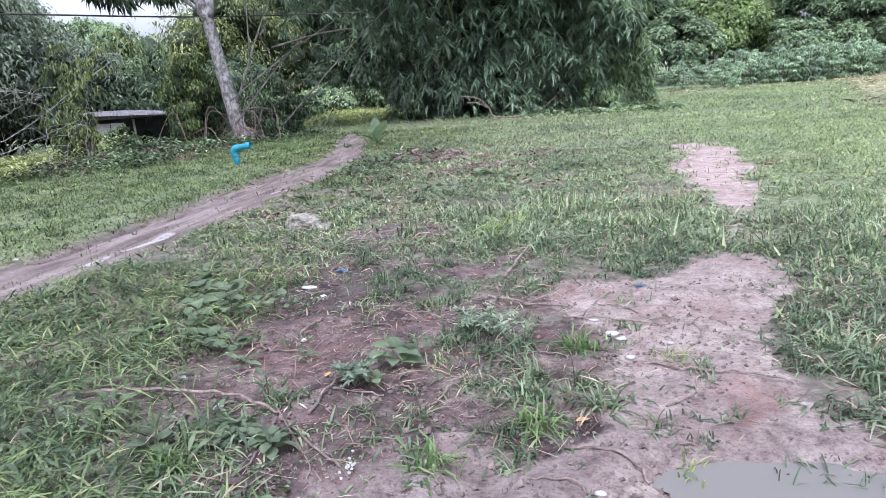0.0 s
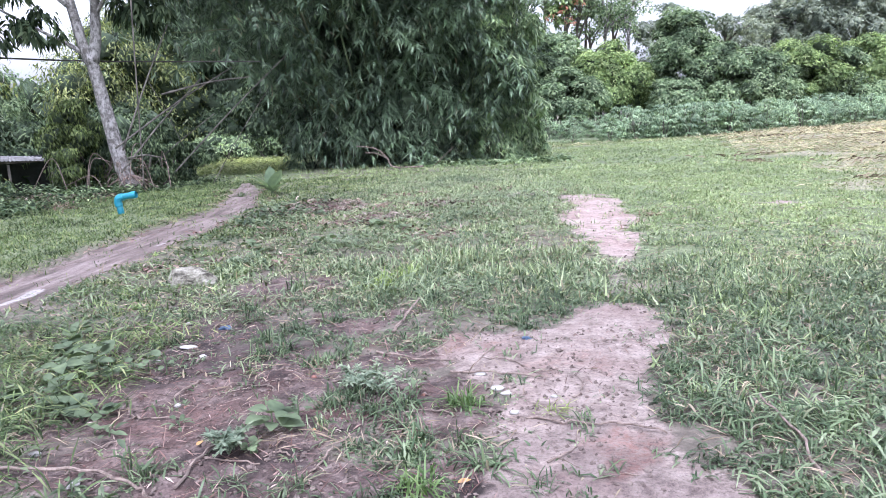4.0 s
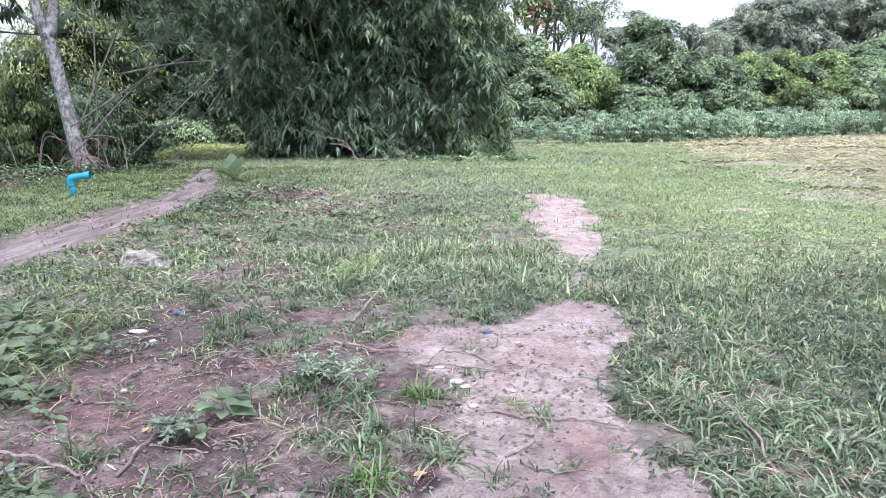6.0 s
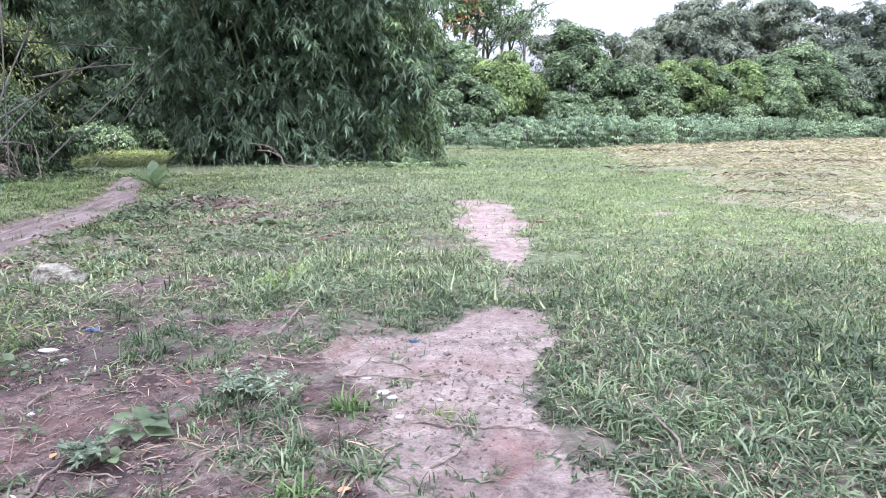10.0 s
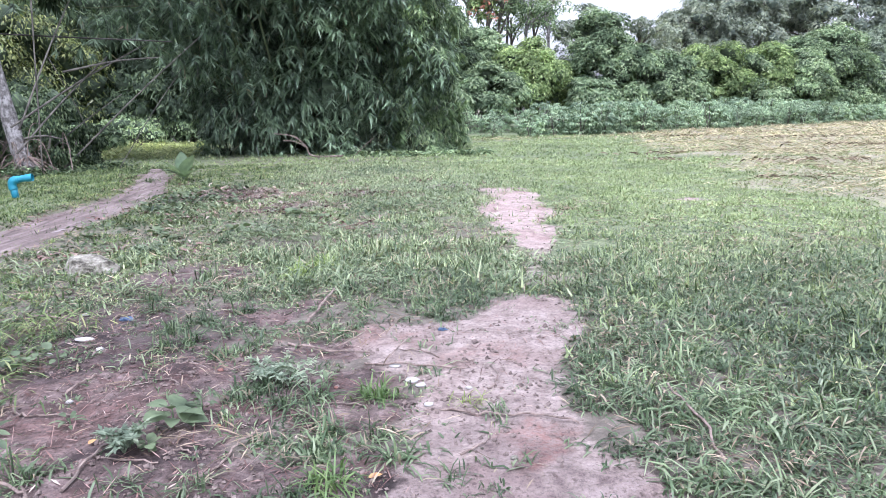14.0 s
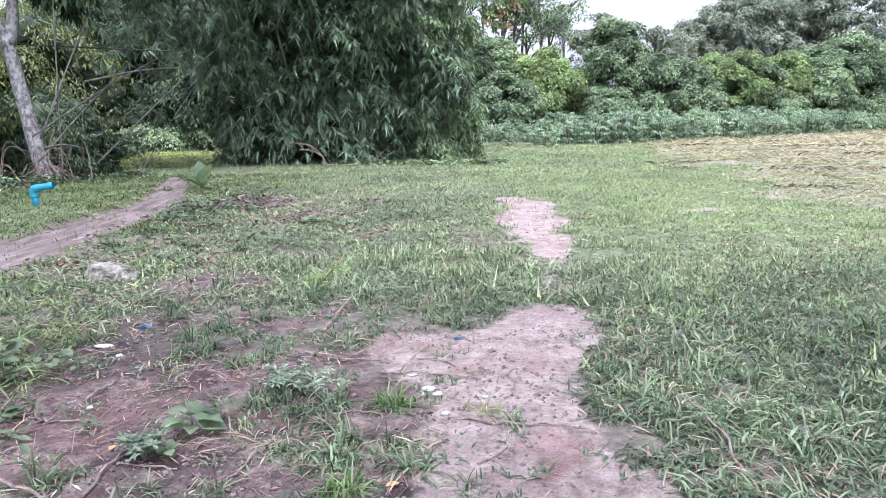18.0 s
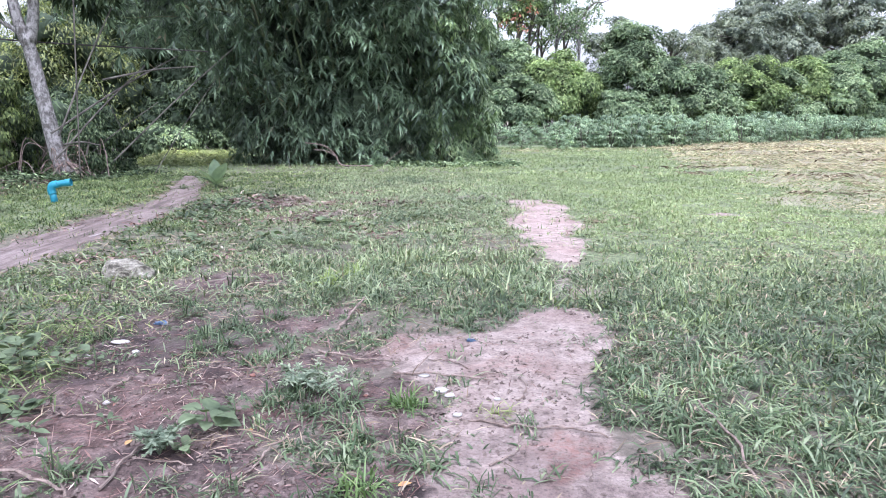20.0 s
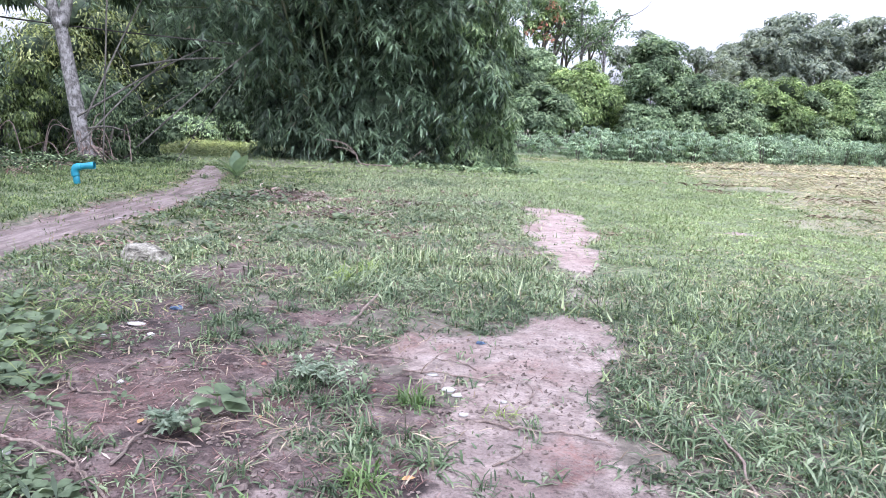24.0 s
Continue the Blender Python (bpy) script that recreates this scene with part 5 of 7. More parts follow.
# ---- thicket behind the cassava ----
HEDGE = [(4.3, 37.0, 2.0, 1.6, 1.7, "THICKET"), (7.0, 42.0, 2.5, 2.0, 2.6, "VINE"), (9.2, 43.0, 2.0, 2.0, 2.1, "VINE"), (11.4, 42.0, 1.7, 1.7, 3.5, "THICKET"),
         (10.6, 41.0, 1.6, 1.5, 1.5, "THICKET"), (13.9, 41.5, 2.1, 1.9, 2.4, "THICKET"), (16.4, 42.5, 2.2, 2.0, 2.2, "THICKET"), (18.4, 42.5, 2.0, 1.9, 2.5, "VINE"),
         (20.6, 43.5, 2.1, 2.0, 2.2, "THICKET"), (22.8, 44.0, 2.3, 2.0, 2.6, "VINE"), (25.6, 45.5, 2.6, 2.2, 2.9, "THICKET"), (24.2, 43.0, 1.8, 1.8, 2.2, "THICKET"), (28.6, 47.5, 2.8, 2.2, 3.3, "THICKET"),
         (32.0, 50.0, 3.0, 2.4, 3.4, "WOODLEAF"), (36.0, 52.0, 3.2, 2.4, 3.4, "WOODLEAF"), (1.8, 40.0, 2.4, 2.0, 2.8, "DARK"), (4.6, 43.5, 2.0, 1.8, 3.1, "THICKET"), (2.6, 44.0, 2.2, 2.0, 3.6, "THICKET")]
MATS = {"THICKET": THICKET, "VINE": VINE, "WOODLEAF": WOODLEAF, "DARK": DARK, "FAR": FAR, "YELLOW": YELLOW, "IVY": IVY}
for k, (x, y, rx, ry, rz, mat) in enumerate(HEDGE):
    shrub("vine_thicket", "tall bush smothered in bright climbing vines" if mat == "VINE" else "tall dense green bush overgrown with creepers", "bush",
          (x, y), (rx, ry, rz), MATS[mat], 40, 21000, (0.175, 0.108), 500 + k, "hedge along the field", 0.35, fine=True, cap=0.58)

# low bushes fill the foot of the thicket
for k, (x, y, rx, rz) in enumerate(((21.6, 41.8, 1.6, 1.1), (24.4, 42.8, 1.8, 1.2), (27.2, 44.6, 2.0, 1.3), (30.2, 46.4, 2.2, 1.4), (33.4, 48.6, 2.4, 1.5), (36.8, 50.2, 2.4, 1.5))):
    shrub("low_thicket", "low green bush with creepers at the foot of the hedge", "bush", (x, y), (rx, 1.3, rz), THICKET, 24, 9000, (0.16, 0.1), 560 + k, "foot of the hedge", 0.35, 3, -0.9, fine=True)

# ---- trees beyond ----
def far_tree(x, y, top, wide, mat, bark, seed, count, name, label, leaf=(0.27, 0.14), sparse=0.4, bare=0.45, r0=0.17, group="far trees", core=0.0, spread_out=1.0):
    """A tall tree with a forking trunk and several loose crowns."""
    r = np.random.RandomState(seed)
    trunk = [(x, y, on_ground(x, y) - 0.1), (x + r.normal(0, 0.15), y, top * 0.3), (x + r.normal(0, 0.3), y, top * 0.6), (x + r.normal(0, 0.3), y, top * 0.88)]
    limbs, crowns = [], []
    for k in range(7 if spread_out == 1.0 else 11):
        f = r.uniform(bare, 0.9)
        a0 = r.uniform(0, 2 * math.pi)
        s0 = np.array([np.interp(f, [0, 0.34, 0.68, 1], [q[a] for q in trunk]) for a in range(3)])
        e = s0 + (math.cos(a0) * wide * r.uniform(0.4, 0.9), math.sin(a0) * wide * 0.6, top * r.uniform(0.06, 0.2))
        limbs.append(([s0, s0 * 0.5 + e * 0.5 + (0, 0, 0.25), e], r0 * 0.5, 0.03))
        crowns.append((e, (wide * spread_out * r.uniform(0.3, 0.5),) * 2 + (wide * spread_out * r.uniform(0.22, 0.36),), 0.12))
    crowns.append((np.array(trunk[-1]) + (0, 0, 0.2), (wide * 0.5, wide * 0.5, wide * 0.36), 0.16))
    return tree(name, label, trunk, (r0, r0 * 0.4), limbs, crowns, mat, bark, leaf, count, seed, group, sparse, core=core, fine=True)


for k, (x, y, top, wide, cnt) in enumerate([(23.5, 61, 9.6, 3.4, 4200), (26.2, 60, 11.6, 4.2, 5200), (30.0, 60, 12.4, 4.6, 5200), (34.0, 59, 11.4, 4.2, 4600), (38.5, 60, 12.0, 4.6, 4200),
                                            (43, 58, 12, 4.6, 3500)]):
    far_tree(x, y, top * 0.88, wide, FAR, BARK_DARK, 600 + k, int(cnt * 3.2), "far_tree", "tall tree beyond the hedge, haze put into its grey-green leaves", (0.3, 0.145), bare=0.14, core=0.45, spread_out=1.2)
for k, (x, y, top, wide, cnt, bark) in enumerate([(8.0, 47.4, 10.5, 2.6, 1500, BARK_PALE), (6.6, 47.6, 10.5, 2.2, 2200, BARK_DARK), (5.6, 48.5, 11.0, 2.4, 2600, BARK_DARK), (8.9, 50.0, 9.5, 2.6, 1500, BARK_DARK), (7.6, 52.0, 8.5, 2.6, 1400, BARK_DARK),
                                                  (9.6, 49.0, 9.6, 2.0, 700, BARK_PALE), (4.0, 47.0, 10.5, 2.4, 2600, BARK_DARK), (7.3, 50.5, 11.5, 2.4, 700, BARK_DARK)]):
    far_tree(x, y, top, wide, THICKET, bark, 640 + k, cnt, "slender_tree", "slender open-crowned tree with bare stems against the sky", (0.22, 0.1), 0.7, 0.62, 0.14)
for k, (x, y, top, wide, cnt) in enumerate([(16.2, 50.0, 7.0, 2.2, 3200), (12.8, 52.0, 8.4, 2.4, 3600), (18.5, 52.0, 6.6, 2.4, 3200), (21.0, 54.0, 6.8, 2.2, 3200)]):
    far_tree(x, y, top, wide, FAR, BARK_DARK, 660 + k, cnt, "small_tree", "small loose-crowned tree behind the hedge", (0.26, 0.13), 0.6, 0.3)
# an added dark belt of bushes closes the view behind
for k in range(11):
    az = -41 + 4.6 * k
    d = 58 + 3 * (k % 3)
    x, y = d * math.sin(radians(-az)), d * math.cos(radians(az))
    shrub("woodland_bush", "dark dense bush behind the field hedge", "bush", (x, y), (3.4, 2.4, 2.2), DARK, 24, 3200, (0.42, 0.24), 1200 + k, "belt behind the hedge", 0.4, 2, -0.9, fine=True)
# orange blossom among the slender trees
flame = thing("flowering_tree", (4.9, 45.5, 0), "slender tree with loose orange-red blossom clusters", "tree")
part("trunk", tube(Soup(), curve([(4.9, 45.5, -0.05), (5.0, 45.5, 4.0), (5.3, 45.4, 7.4), (5.5, 45.4, 9.4)], 5), np.linspace(0.12, 0.04, 16), 7), BARK_DARK, flame, smooth=True)
for k, (x, z, rr) in enumerate(((5.4, 6.7, 0.5), (5.0, 7.5, 0.55), (6.0, 7.9, 0.45), (4.4, 7.0, 0.4), (5.7, 8.6, 0.6))):
    part("limb", tube(Soup(), curve([(5.2, 45.45, z - 1.2), ((5.2 + x) / 2, 45.3, z - 0.5), (x, 45.2, z)], 4), np.linspace(0.04, 0.015, 9), 5), BARK_DARK, flame)
    s = Soup()
    crown(s, (x, 45.2, z), (rr, rr, rr * 0.6), 7, 60, (0.18, 0.1), 700 + k, 0.3, 0.7, -0.9)
    part("blossom", s, FLOWER, flame, "orange-red blossom")
    s = Soup()
    crown(s, (x, 45.3, z + 0.3), (rr * 1.5, rr * 1.2, rr), 8, 130, (0.3, 0.13), 720 + k, 0.3, 0.7, -0.9)
    part("crown", s, VINE, flame)

s = Soup()
reach = far_tree(9.3, 48.4, 8.6, 1.5, THICKET, BARK_PALE, 671, 500, "slender_tree", "thin pale tree with one long bent twig against the sky", (0.2, 0.1), 0.7, 0.6, 0.09)
part("limb", tube(Soup(), curve([(9.4, 48.4, 7.2), (10.3, 48.0, 8.55), (11.2, 48.0, 8.78), (11.95, 48.0, 9.25), (12.5, 48.0, 10.0)], 5), np.linspace(0.045, 0.015, 21), 5), BARK_DARK, reach)
crown(s, (12.55, 48.0, 10.15), (0.32, 0.3, 0.2), 6, 90, (0.2, 0.09), 672, 0.3, 0.7, -0.9)
part("crown", s, DARK, reach)

# ---- woods and shrubs beyond the lane ----
def polar(az, d):
    """A place so many degrees to the left of straight ahead and so far off."""
    return -d * math.sin(radians(az)), d * math.cos(radians(az))


# DARK masses back the woods, the shade of their depth put into leaf colour
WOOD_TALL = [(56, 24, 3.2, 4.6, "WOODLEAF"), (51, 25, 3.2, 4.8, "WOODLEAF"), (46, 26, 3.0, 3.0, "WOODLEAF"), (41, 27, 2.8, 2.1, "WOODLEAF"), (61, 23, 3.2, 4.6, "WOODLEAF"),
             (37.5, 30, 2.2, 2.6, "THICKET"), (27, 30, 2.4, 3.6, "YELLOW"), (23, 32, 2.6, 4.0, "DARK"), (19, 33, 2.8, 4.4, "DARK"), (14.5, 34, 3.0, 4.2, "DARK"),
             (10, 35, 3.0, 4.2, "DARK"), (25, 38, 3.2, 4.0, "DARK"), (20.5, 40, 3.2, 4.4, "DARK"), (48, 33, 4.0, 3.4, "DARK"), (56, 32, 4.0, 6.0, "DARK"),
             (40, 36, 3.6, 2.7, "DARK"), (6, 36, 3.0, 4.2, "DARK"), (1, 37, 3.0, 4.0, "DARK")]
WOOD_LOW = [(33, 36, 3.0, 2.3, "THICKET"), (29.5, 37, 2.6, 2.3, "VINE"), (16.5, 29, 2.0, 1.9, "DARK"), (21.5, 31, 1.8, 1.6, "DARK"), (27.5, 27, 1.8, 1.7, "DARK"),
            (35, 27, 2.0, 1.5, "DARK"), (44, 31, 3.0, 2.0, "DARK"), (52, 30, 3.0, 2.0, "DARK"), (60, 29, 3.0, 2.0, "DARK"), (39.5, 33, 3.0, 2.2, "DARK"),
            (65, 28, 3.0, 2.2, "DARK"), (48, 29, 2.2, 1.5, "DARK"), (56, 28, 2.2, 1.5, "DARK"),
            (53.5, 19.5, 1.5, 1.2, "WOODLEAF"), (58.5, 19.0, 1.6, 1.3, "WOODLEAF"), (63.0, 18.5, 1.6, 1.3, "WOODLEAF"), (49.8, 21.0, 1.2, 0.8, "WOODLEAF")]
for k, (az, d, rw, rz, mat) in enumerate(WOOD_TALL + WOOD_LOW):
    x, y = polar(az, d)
    shrub("woodland_tree" if rz > 2.0 and mat == "WOODLEAF" or rz > 2.5 else "woodland_bush", {"DARK": "dense woodland foliage down to the ground, coloured dark as in shade", "THICKET": "green woodland foliage in rounded masses", "WOODLEAF": "tall grey-green woodland foliage drooping in dense masses",
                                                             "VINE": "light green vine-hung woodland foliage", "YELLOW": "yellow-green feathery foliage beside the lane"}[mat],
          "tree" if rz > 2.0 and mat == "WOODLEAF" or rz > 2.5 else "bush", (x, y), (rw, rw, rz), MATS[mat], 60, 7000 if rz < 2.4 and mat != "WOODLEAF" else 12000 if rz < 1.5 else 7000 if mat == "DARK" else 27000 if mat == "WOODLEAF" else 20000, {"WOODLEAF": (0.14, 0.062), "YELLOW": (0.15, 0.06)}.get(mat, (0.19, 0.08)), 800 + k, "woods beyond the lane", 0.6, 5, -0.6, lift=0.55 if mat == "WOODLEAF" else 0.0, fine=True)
SHRUBS = [(21.3, 27, 1.2, 0.62, "THICKET", 1500), (24.0, 24.5, 0.9, 0.5, "THICKET", 1600), (22.6, 23.5, 0.7, 0.4, "THICKET", 1200), (19.0, 28, 1.1, 0.5, "THICKET", 1800), (17.0, 27.5, 1.0, 0.42, "THICKET", 1500),
          (26.3, 24.5, 0.9, 0.6, "THICKET", 1000), (20.2, 25.8, 0.8, 0.35, "THICKET", 700), (15.0, 28.5, 1.2, 0.6, "THICKET", 1000), (28.0, 22.5, 0.9, 0.5, "DARK", 900),
          (18.0, 28.4, 1.1, 0.5, "THICKET", 2600), (22.4, 28.2, 1.0, 0.62, "THICKET", 2600), (20.4, 29.0, 1.2, 0.85, "THICKET", 3600)]
for k, (az, d, rw, rz, mat, cnt) in enumerate(SHRUBS):
    shrub("shrub", "low rounded green shrub at the end of the grassy gap", "bush", polar(az, d), (rw, rw, rz), MATS[mat], 18, cnt, (0.11, 0.055), 900 + k, "shrubs in the gap", 0.5, 3)
LIGHT = leaf_material("light_grass_blades", [(0.0, (0.13, 0.2, 0.05)), (0.6, (0.24, 0.33, 0.1)), (1.0, (0.34, 0.42, 0.17))], 0.45, 0.3, 2.0)
SPROUT = leaf_material("sprouting_grass", [(0.0, (0.06, 0.11, 0.035)), (0.6, (0.14, 0.225, 0.085)), (1.0, (0.22, 0.3, 0.13))], 0.5, 0.28, 2.0)

# vine-hung bushes between the shed and the pale tree, weeds round them
# DARK bushes take the shadow at the tree foot into their colour
NEARBUSH = [(31.2, 17.6, 0.5, 1.2, "IVY", 2000, "upright bush hung with dark green creeper"), (30.6, 18.2, 0.5, 1.0, "IVY", 1400, "bush hung with dark green creeper"),
            (29.4, 18.4, 0.6, 0.6, "DARK", 900, "dark low bush beside the pale tree"), (25.6, 17.2, 0.6, 0.75, "DARK", 1600, "dark twiggy bush under leaning poles"), (23.9, 18.6, 0.5, 0.5, "DARK", 900, "dark twiggy bush under leaning poles"),
            (39.6, 15.5, 0.36, 1.15, "IVY", 620, "drooping leafy shrub with yellow-green leaves"), (38.7, 15.0, 0.22, 0.7, "YELLOW", 200, "drooping leafy shrub with yellow-green leaves"),
            (36.3, 17.5, 0.4, 0.3, "THICKET", 400, "low green bush in front of the shed"), (46.0, 13.5, 0.4, 0.28, "VINE", 500, "bright green low weed bush"),
            (53.8, 15.6, 0.8, 0.8, "THICKET", 900, "green bush beside the thick trunk"), (57.0, 14.5, 0.9, 1.0, "THICKET", 1200, "green bush behind the thick trunk")]
for k, (az, d, rw, rz, mat, cnt, label) in enumerate(NEARBUSH):
    shrub("leafy_shrub", label, "bush", polar(az, d), (rw, rw, rz), MATS[mat], 16, int(cnt * (3.2 if mat == "YELLOW" else 2.2)), (0.07, 0.036) if mat != "YELLOW" else (0.07, 0.034), 950 + k, "", 0.9, 3, -0.95)
# loose branches of a half-dead tree, with a few yellow-green leaves
r = np.random.RandomState(23)
dead = thing("dead_sapling", (-9.4, 11.0, 0), "half-dead sapling with grey bare branches and few yellow leaves", "tree")
DEAD = [((-9.15, 10.4, -0.05), (-9.12, 10.45, 0.5), (-9.05, 10.5, 1.15)), ((-10.2, 9.6, 0.35), (-9.3, 10.3, 0.8), (-8.5, 11.2, 1.65)), ((-10.4, 9.4, 0.15), (-9.4, 10.2, 0.5), (-8.7, 10.8, 0.85)),
        ((-10.3, 9.7, 1.05), (-9.6, 10.2, 1.2), (-9.0, 10.6, 1.3)), ((-10.2, 9.7, 1.35), (-9.6, 10.1, 1.42), (-9.0, 10.6, 1.3)), ((-9.8, 10.0, 0.85), (-9.5, 10.3, 1.1), (-9.3, 10.5, 1.22)),
        ((-8.75, 10.9, 0.0), (-8.72, 10.95, 0.6), (-8.6, 11.1, 1.5)), ((-9.0, 10.6, 0.0), (-8.9, 10.75, 0.5), (-8.75, 11.0, 0.9)), ((-8.5, 11.1, 1.6), (-8.1, 11.5, 2.0), (-7.9, 11.8, 2.6))]
for k, line in enumerate(DEAD):
    c = curve(line, 6)
    part("branch", tube(Soup(), c + r.normal(0, 0.012, c.shape), np.linspace(0.01, 0.004, len(c)) * (0.6 if k > 2 else 1), 6), GREYTWIG, dead)
    for q in range(6):
        e = c[r.randint(2, len(c) - 1)]
        o = r.normal(0, 1, 3) * (0.22, 0.22, 0.14)
        part("twig", tube(Soup(), curve([e, e + o * 0.5 + (0, 0, 0.05), e + o * 1.4], 4), np.linspace(0.005, 0.002, 9), 4), GREYTWIG, dead)
for k, (x, y, z) in enumerate(((-8.7, 11.0, 1.5), (-8.4, 11.3, 1.85), (-8.95, 10.7, 1.05), (-8.1, 11.5, 2.1), (-8.8, 10.9, 1.9))):
    s = Soup()
    crown(s, (x, y, z), (0.36, 0.36, 0.28), 8, 120, (0.075, 0.032), 980 + k, 0.9, 0.6, -0.9)
    part("twig_foliage", s, YELLOW, dead)

# weeds and brush beyond the lane
def weed_field(n, x0, x1, y0, y1, inside, tall, leaf, seed, mat, name, label, per=12, round_leaf=False):
    r = np.random.RandomState(seed)
    x, y = r.uniform(x0, x1, n), r.uniform(y0, y1, n)
    keep = inside(x, y) & (r.rand(n) < 0.35 + 0.65 * vnoise(x, y, 0.9, seed))
    x, y = x[keep], y[keep]
    m = len(x)
    px, py = np.repeat(x, per) + r.normal(0, 0.1, m * per), np.repeat(y, per) + r.normal(0, 0.1, m * per)
    pz = height(px, py) + np.repeat(r.uniform(0.4, 1.1, m) * (0.35 + 1.2 * vnoise(x, y, 1.3, seed + 7) ** 1.3), per) * r.rand(m * per) ** 0.7 * tall
    az, t = r.uniform(0, 2 * math.pi, m * per), r.uniform(-0.5, 0.8, m * per)
    dd = np.stack([np.cos(t) * np.cos(az), np.cos(t) * np.sin(az), np.sin(t)], 1)
    s = Soup()
    form = ((0, 0.25), (0.4, 1.0), (1, 0)) if not round_leaf else ((0, 0.4), (0.35, 1.0), (0.72, 0.8), (1, 0))
    blades(s, np.stack([px, py, pz], 1), dd, sides(dd, r, 0.75), r.uniform(0.6, 1.3, m * per) * leaf[0], r.uniform(0.7, 1.3, m * per) * leaf[1], 0.3, form)
    return solid(name, s, mat, label, "weeds", kind="stuff")


def brush_strip(x, y):
    edge = np.interp(y, [8.4, 8.9, 10.5, 12.2, 15, 17], [-16, -9.2, -9.3, -9.9, -11.4, -12.9])
    return x < edge + (vnoise(x, y, 1.3, 91) - 0.5) * 1.4 + (vnoise(x, y, 0.4, 90) - 0.5) * 0.8


def low_cover(x, y):
    edge = np.interp(y, [8.7, 9.2, 10.0, 11.0, 14.2, 16.5], [-8.7, -8.2, -7.5, -7.3, -7.2, -6.7]) + (vnoise(x, y, 0.6, 111) - 0.5) * 0.7
    return (x < edge) & (x > np.interp(y, [8.9, 10.5, 12.2, 15, 17], [-9.3, -9.8, -10.4, -12, -13.5])) & (y > 8.8)


weed_field(5000, -16, -7.6, 8.6, 16, lambda x, y: brush_strip(x - 0.5, y), 0.46, (0.13, 0.03), 92, RANK, "rank_weeds", "rank yellow-green weeds beyond the lane", 14)
weed_field(1500, -17, -7.0, 12.5, 21, lambda x, y: brush_strip(x, y - 1.5), 0.4, (0.14, 0.045), 93, THICKET, "rank_weeds", "rank green weeds and brush in front of the shed", 14)
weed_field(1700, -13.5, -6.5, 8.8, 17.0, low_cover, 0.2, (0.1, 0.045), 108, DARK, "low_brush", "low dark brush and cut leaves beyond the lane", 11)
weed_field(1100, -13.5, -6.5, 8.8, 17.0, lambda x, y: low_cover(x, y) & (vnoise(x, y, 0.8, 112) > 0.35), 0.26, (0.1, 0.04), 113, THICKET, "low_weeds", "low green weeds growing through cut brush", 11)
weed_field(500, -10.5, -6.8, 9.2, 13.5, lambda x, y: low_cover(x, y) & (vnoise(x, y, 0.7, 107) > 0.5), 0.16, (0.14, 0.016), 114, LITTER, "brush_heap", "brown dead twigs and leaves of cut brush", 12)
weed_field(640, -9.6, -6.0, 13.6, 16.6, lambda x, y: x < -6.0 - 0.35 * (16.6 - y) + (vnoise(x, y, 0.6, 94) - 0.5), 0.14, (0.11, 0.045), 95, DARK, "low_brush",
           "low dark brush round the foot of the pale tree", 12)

# open light on this overshadowed strip is put into its pale leaf colour
weed_field(1500, -10.0, -5.8, 18.5, 27.0, lambda x, y: np.abs(x + 0.35 * y - 0.3) < 1.6, 0.2, (0.2, 0.03), 109, RANK, "sunlit_tone_grass", "grass at the end of the lane, paled to yellow-green as if sunlit", 10)
weed_field(150, -8.3, -7.2, 14.4, 15.4, lambda x, y: np.hypot((x + 7.75) / 0.42, (y - 14.9) / 0.4) < 1, 0.5, (0.17, 0.012), 115, LITTER, "dead_vines", "tangle of dead reddish vines round the tree foot", 12)
weed_field(330, -3.8, -1.6, 8.0, 11.6, lambda x, y: np.hypot((x + 2.8) / 0.6, (y - 9.9) / 1.3) < 1, 0.13, (0.1, 0.045), 96, WEED, "wilted_weeds", "wilted dark leafy weeds on a patch of soil", 9)
weed_field(420, -2.2, 2.4, 17.6, 19.6, lambda x, y: y > 17.9 + 0.28 * np.abs(x - 0.4), 0.16, (0.14, 0.06), 97, THICKET, "low_weeds", "low weeds along the foot of the bamboo", 9)
weed_field(900, -3.9, -1.0, 1.3, 4.6, lambda x, y: ((x < -1.95 + 0.3 * (vnoise(x, y, 0.4, 98) - 0.5)) | (y < 2.2)) & (bareness(x, y) < 0.6), 0.085, (0.085, 0.015), 99, WEED, "creeping_weeds",
           "creeping broad-leaved weeds among the grass", 9)
weed_field(2200, -3.7, 1.0, 4.6, 11.5, lambda x, y: (bareness(x, y) < 0.5) & (vnoise(x, y, 0.7, 119) > 0.4), 0.11, (0.145, 0.0125), 120, PALE_BLADE, "sprawling_grass",
           "long pale blue-green blades sprawling over the meadow", 9)
weed_field(420, -3.9, 0.4, 6.0, 12.4, lambda x, y: vnoise(x, y, 0.8, 121) > 0.56, 0.05, (0.11, 0.03), 122, LITTER, "leaf_litter", "brown dead leaves and stalks among the meadow grass", 9)
weed_field(260, 0.6, 2.3, 6.2, 11.2, lambda x, y: (sand_mask(x, y) > 0.05) & (sand_mask(x, y) < 0.97), 0.03, (0.12, 0.012), 123, LITTER, "leaf_litter", "dry twigs and dead stalks along the edge of the sand", 8)
weed_field(330, 0.5, 2.4, 6.2, 11.2, lambda x, y: (sand_mask(x, y) > 0.02) & (sand_mask(x, y) < 0.6), 0.08, (0.12, 0.016), 124, MEADOW, "grass_fringe", "grass leaning over the edge of the sand", 9)
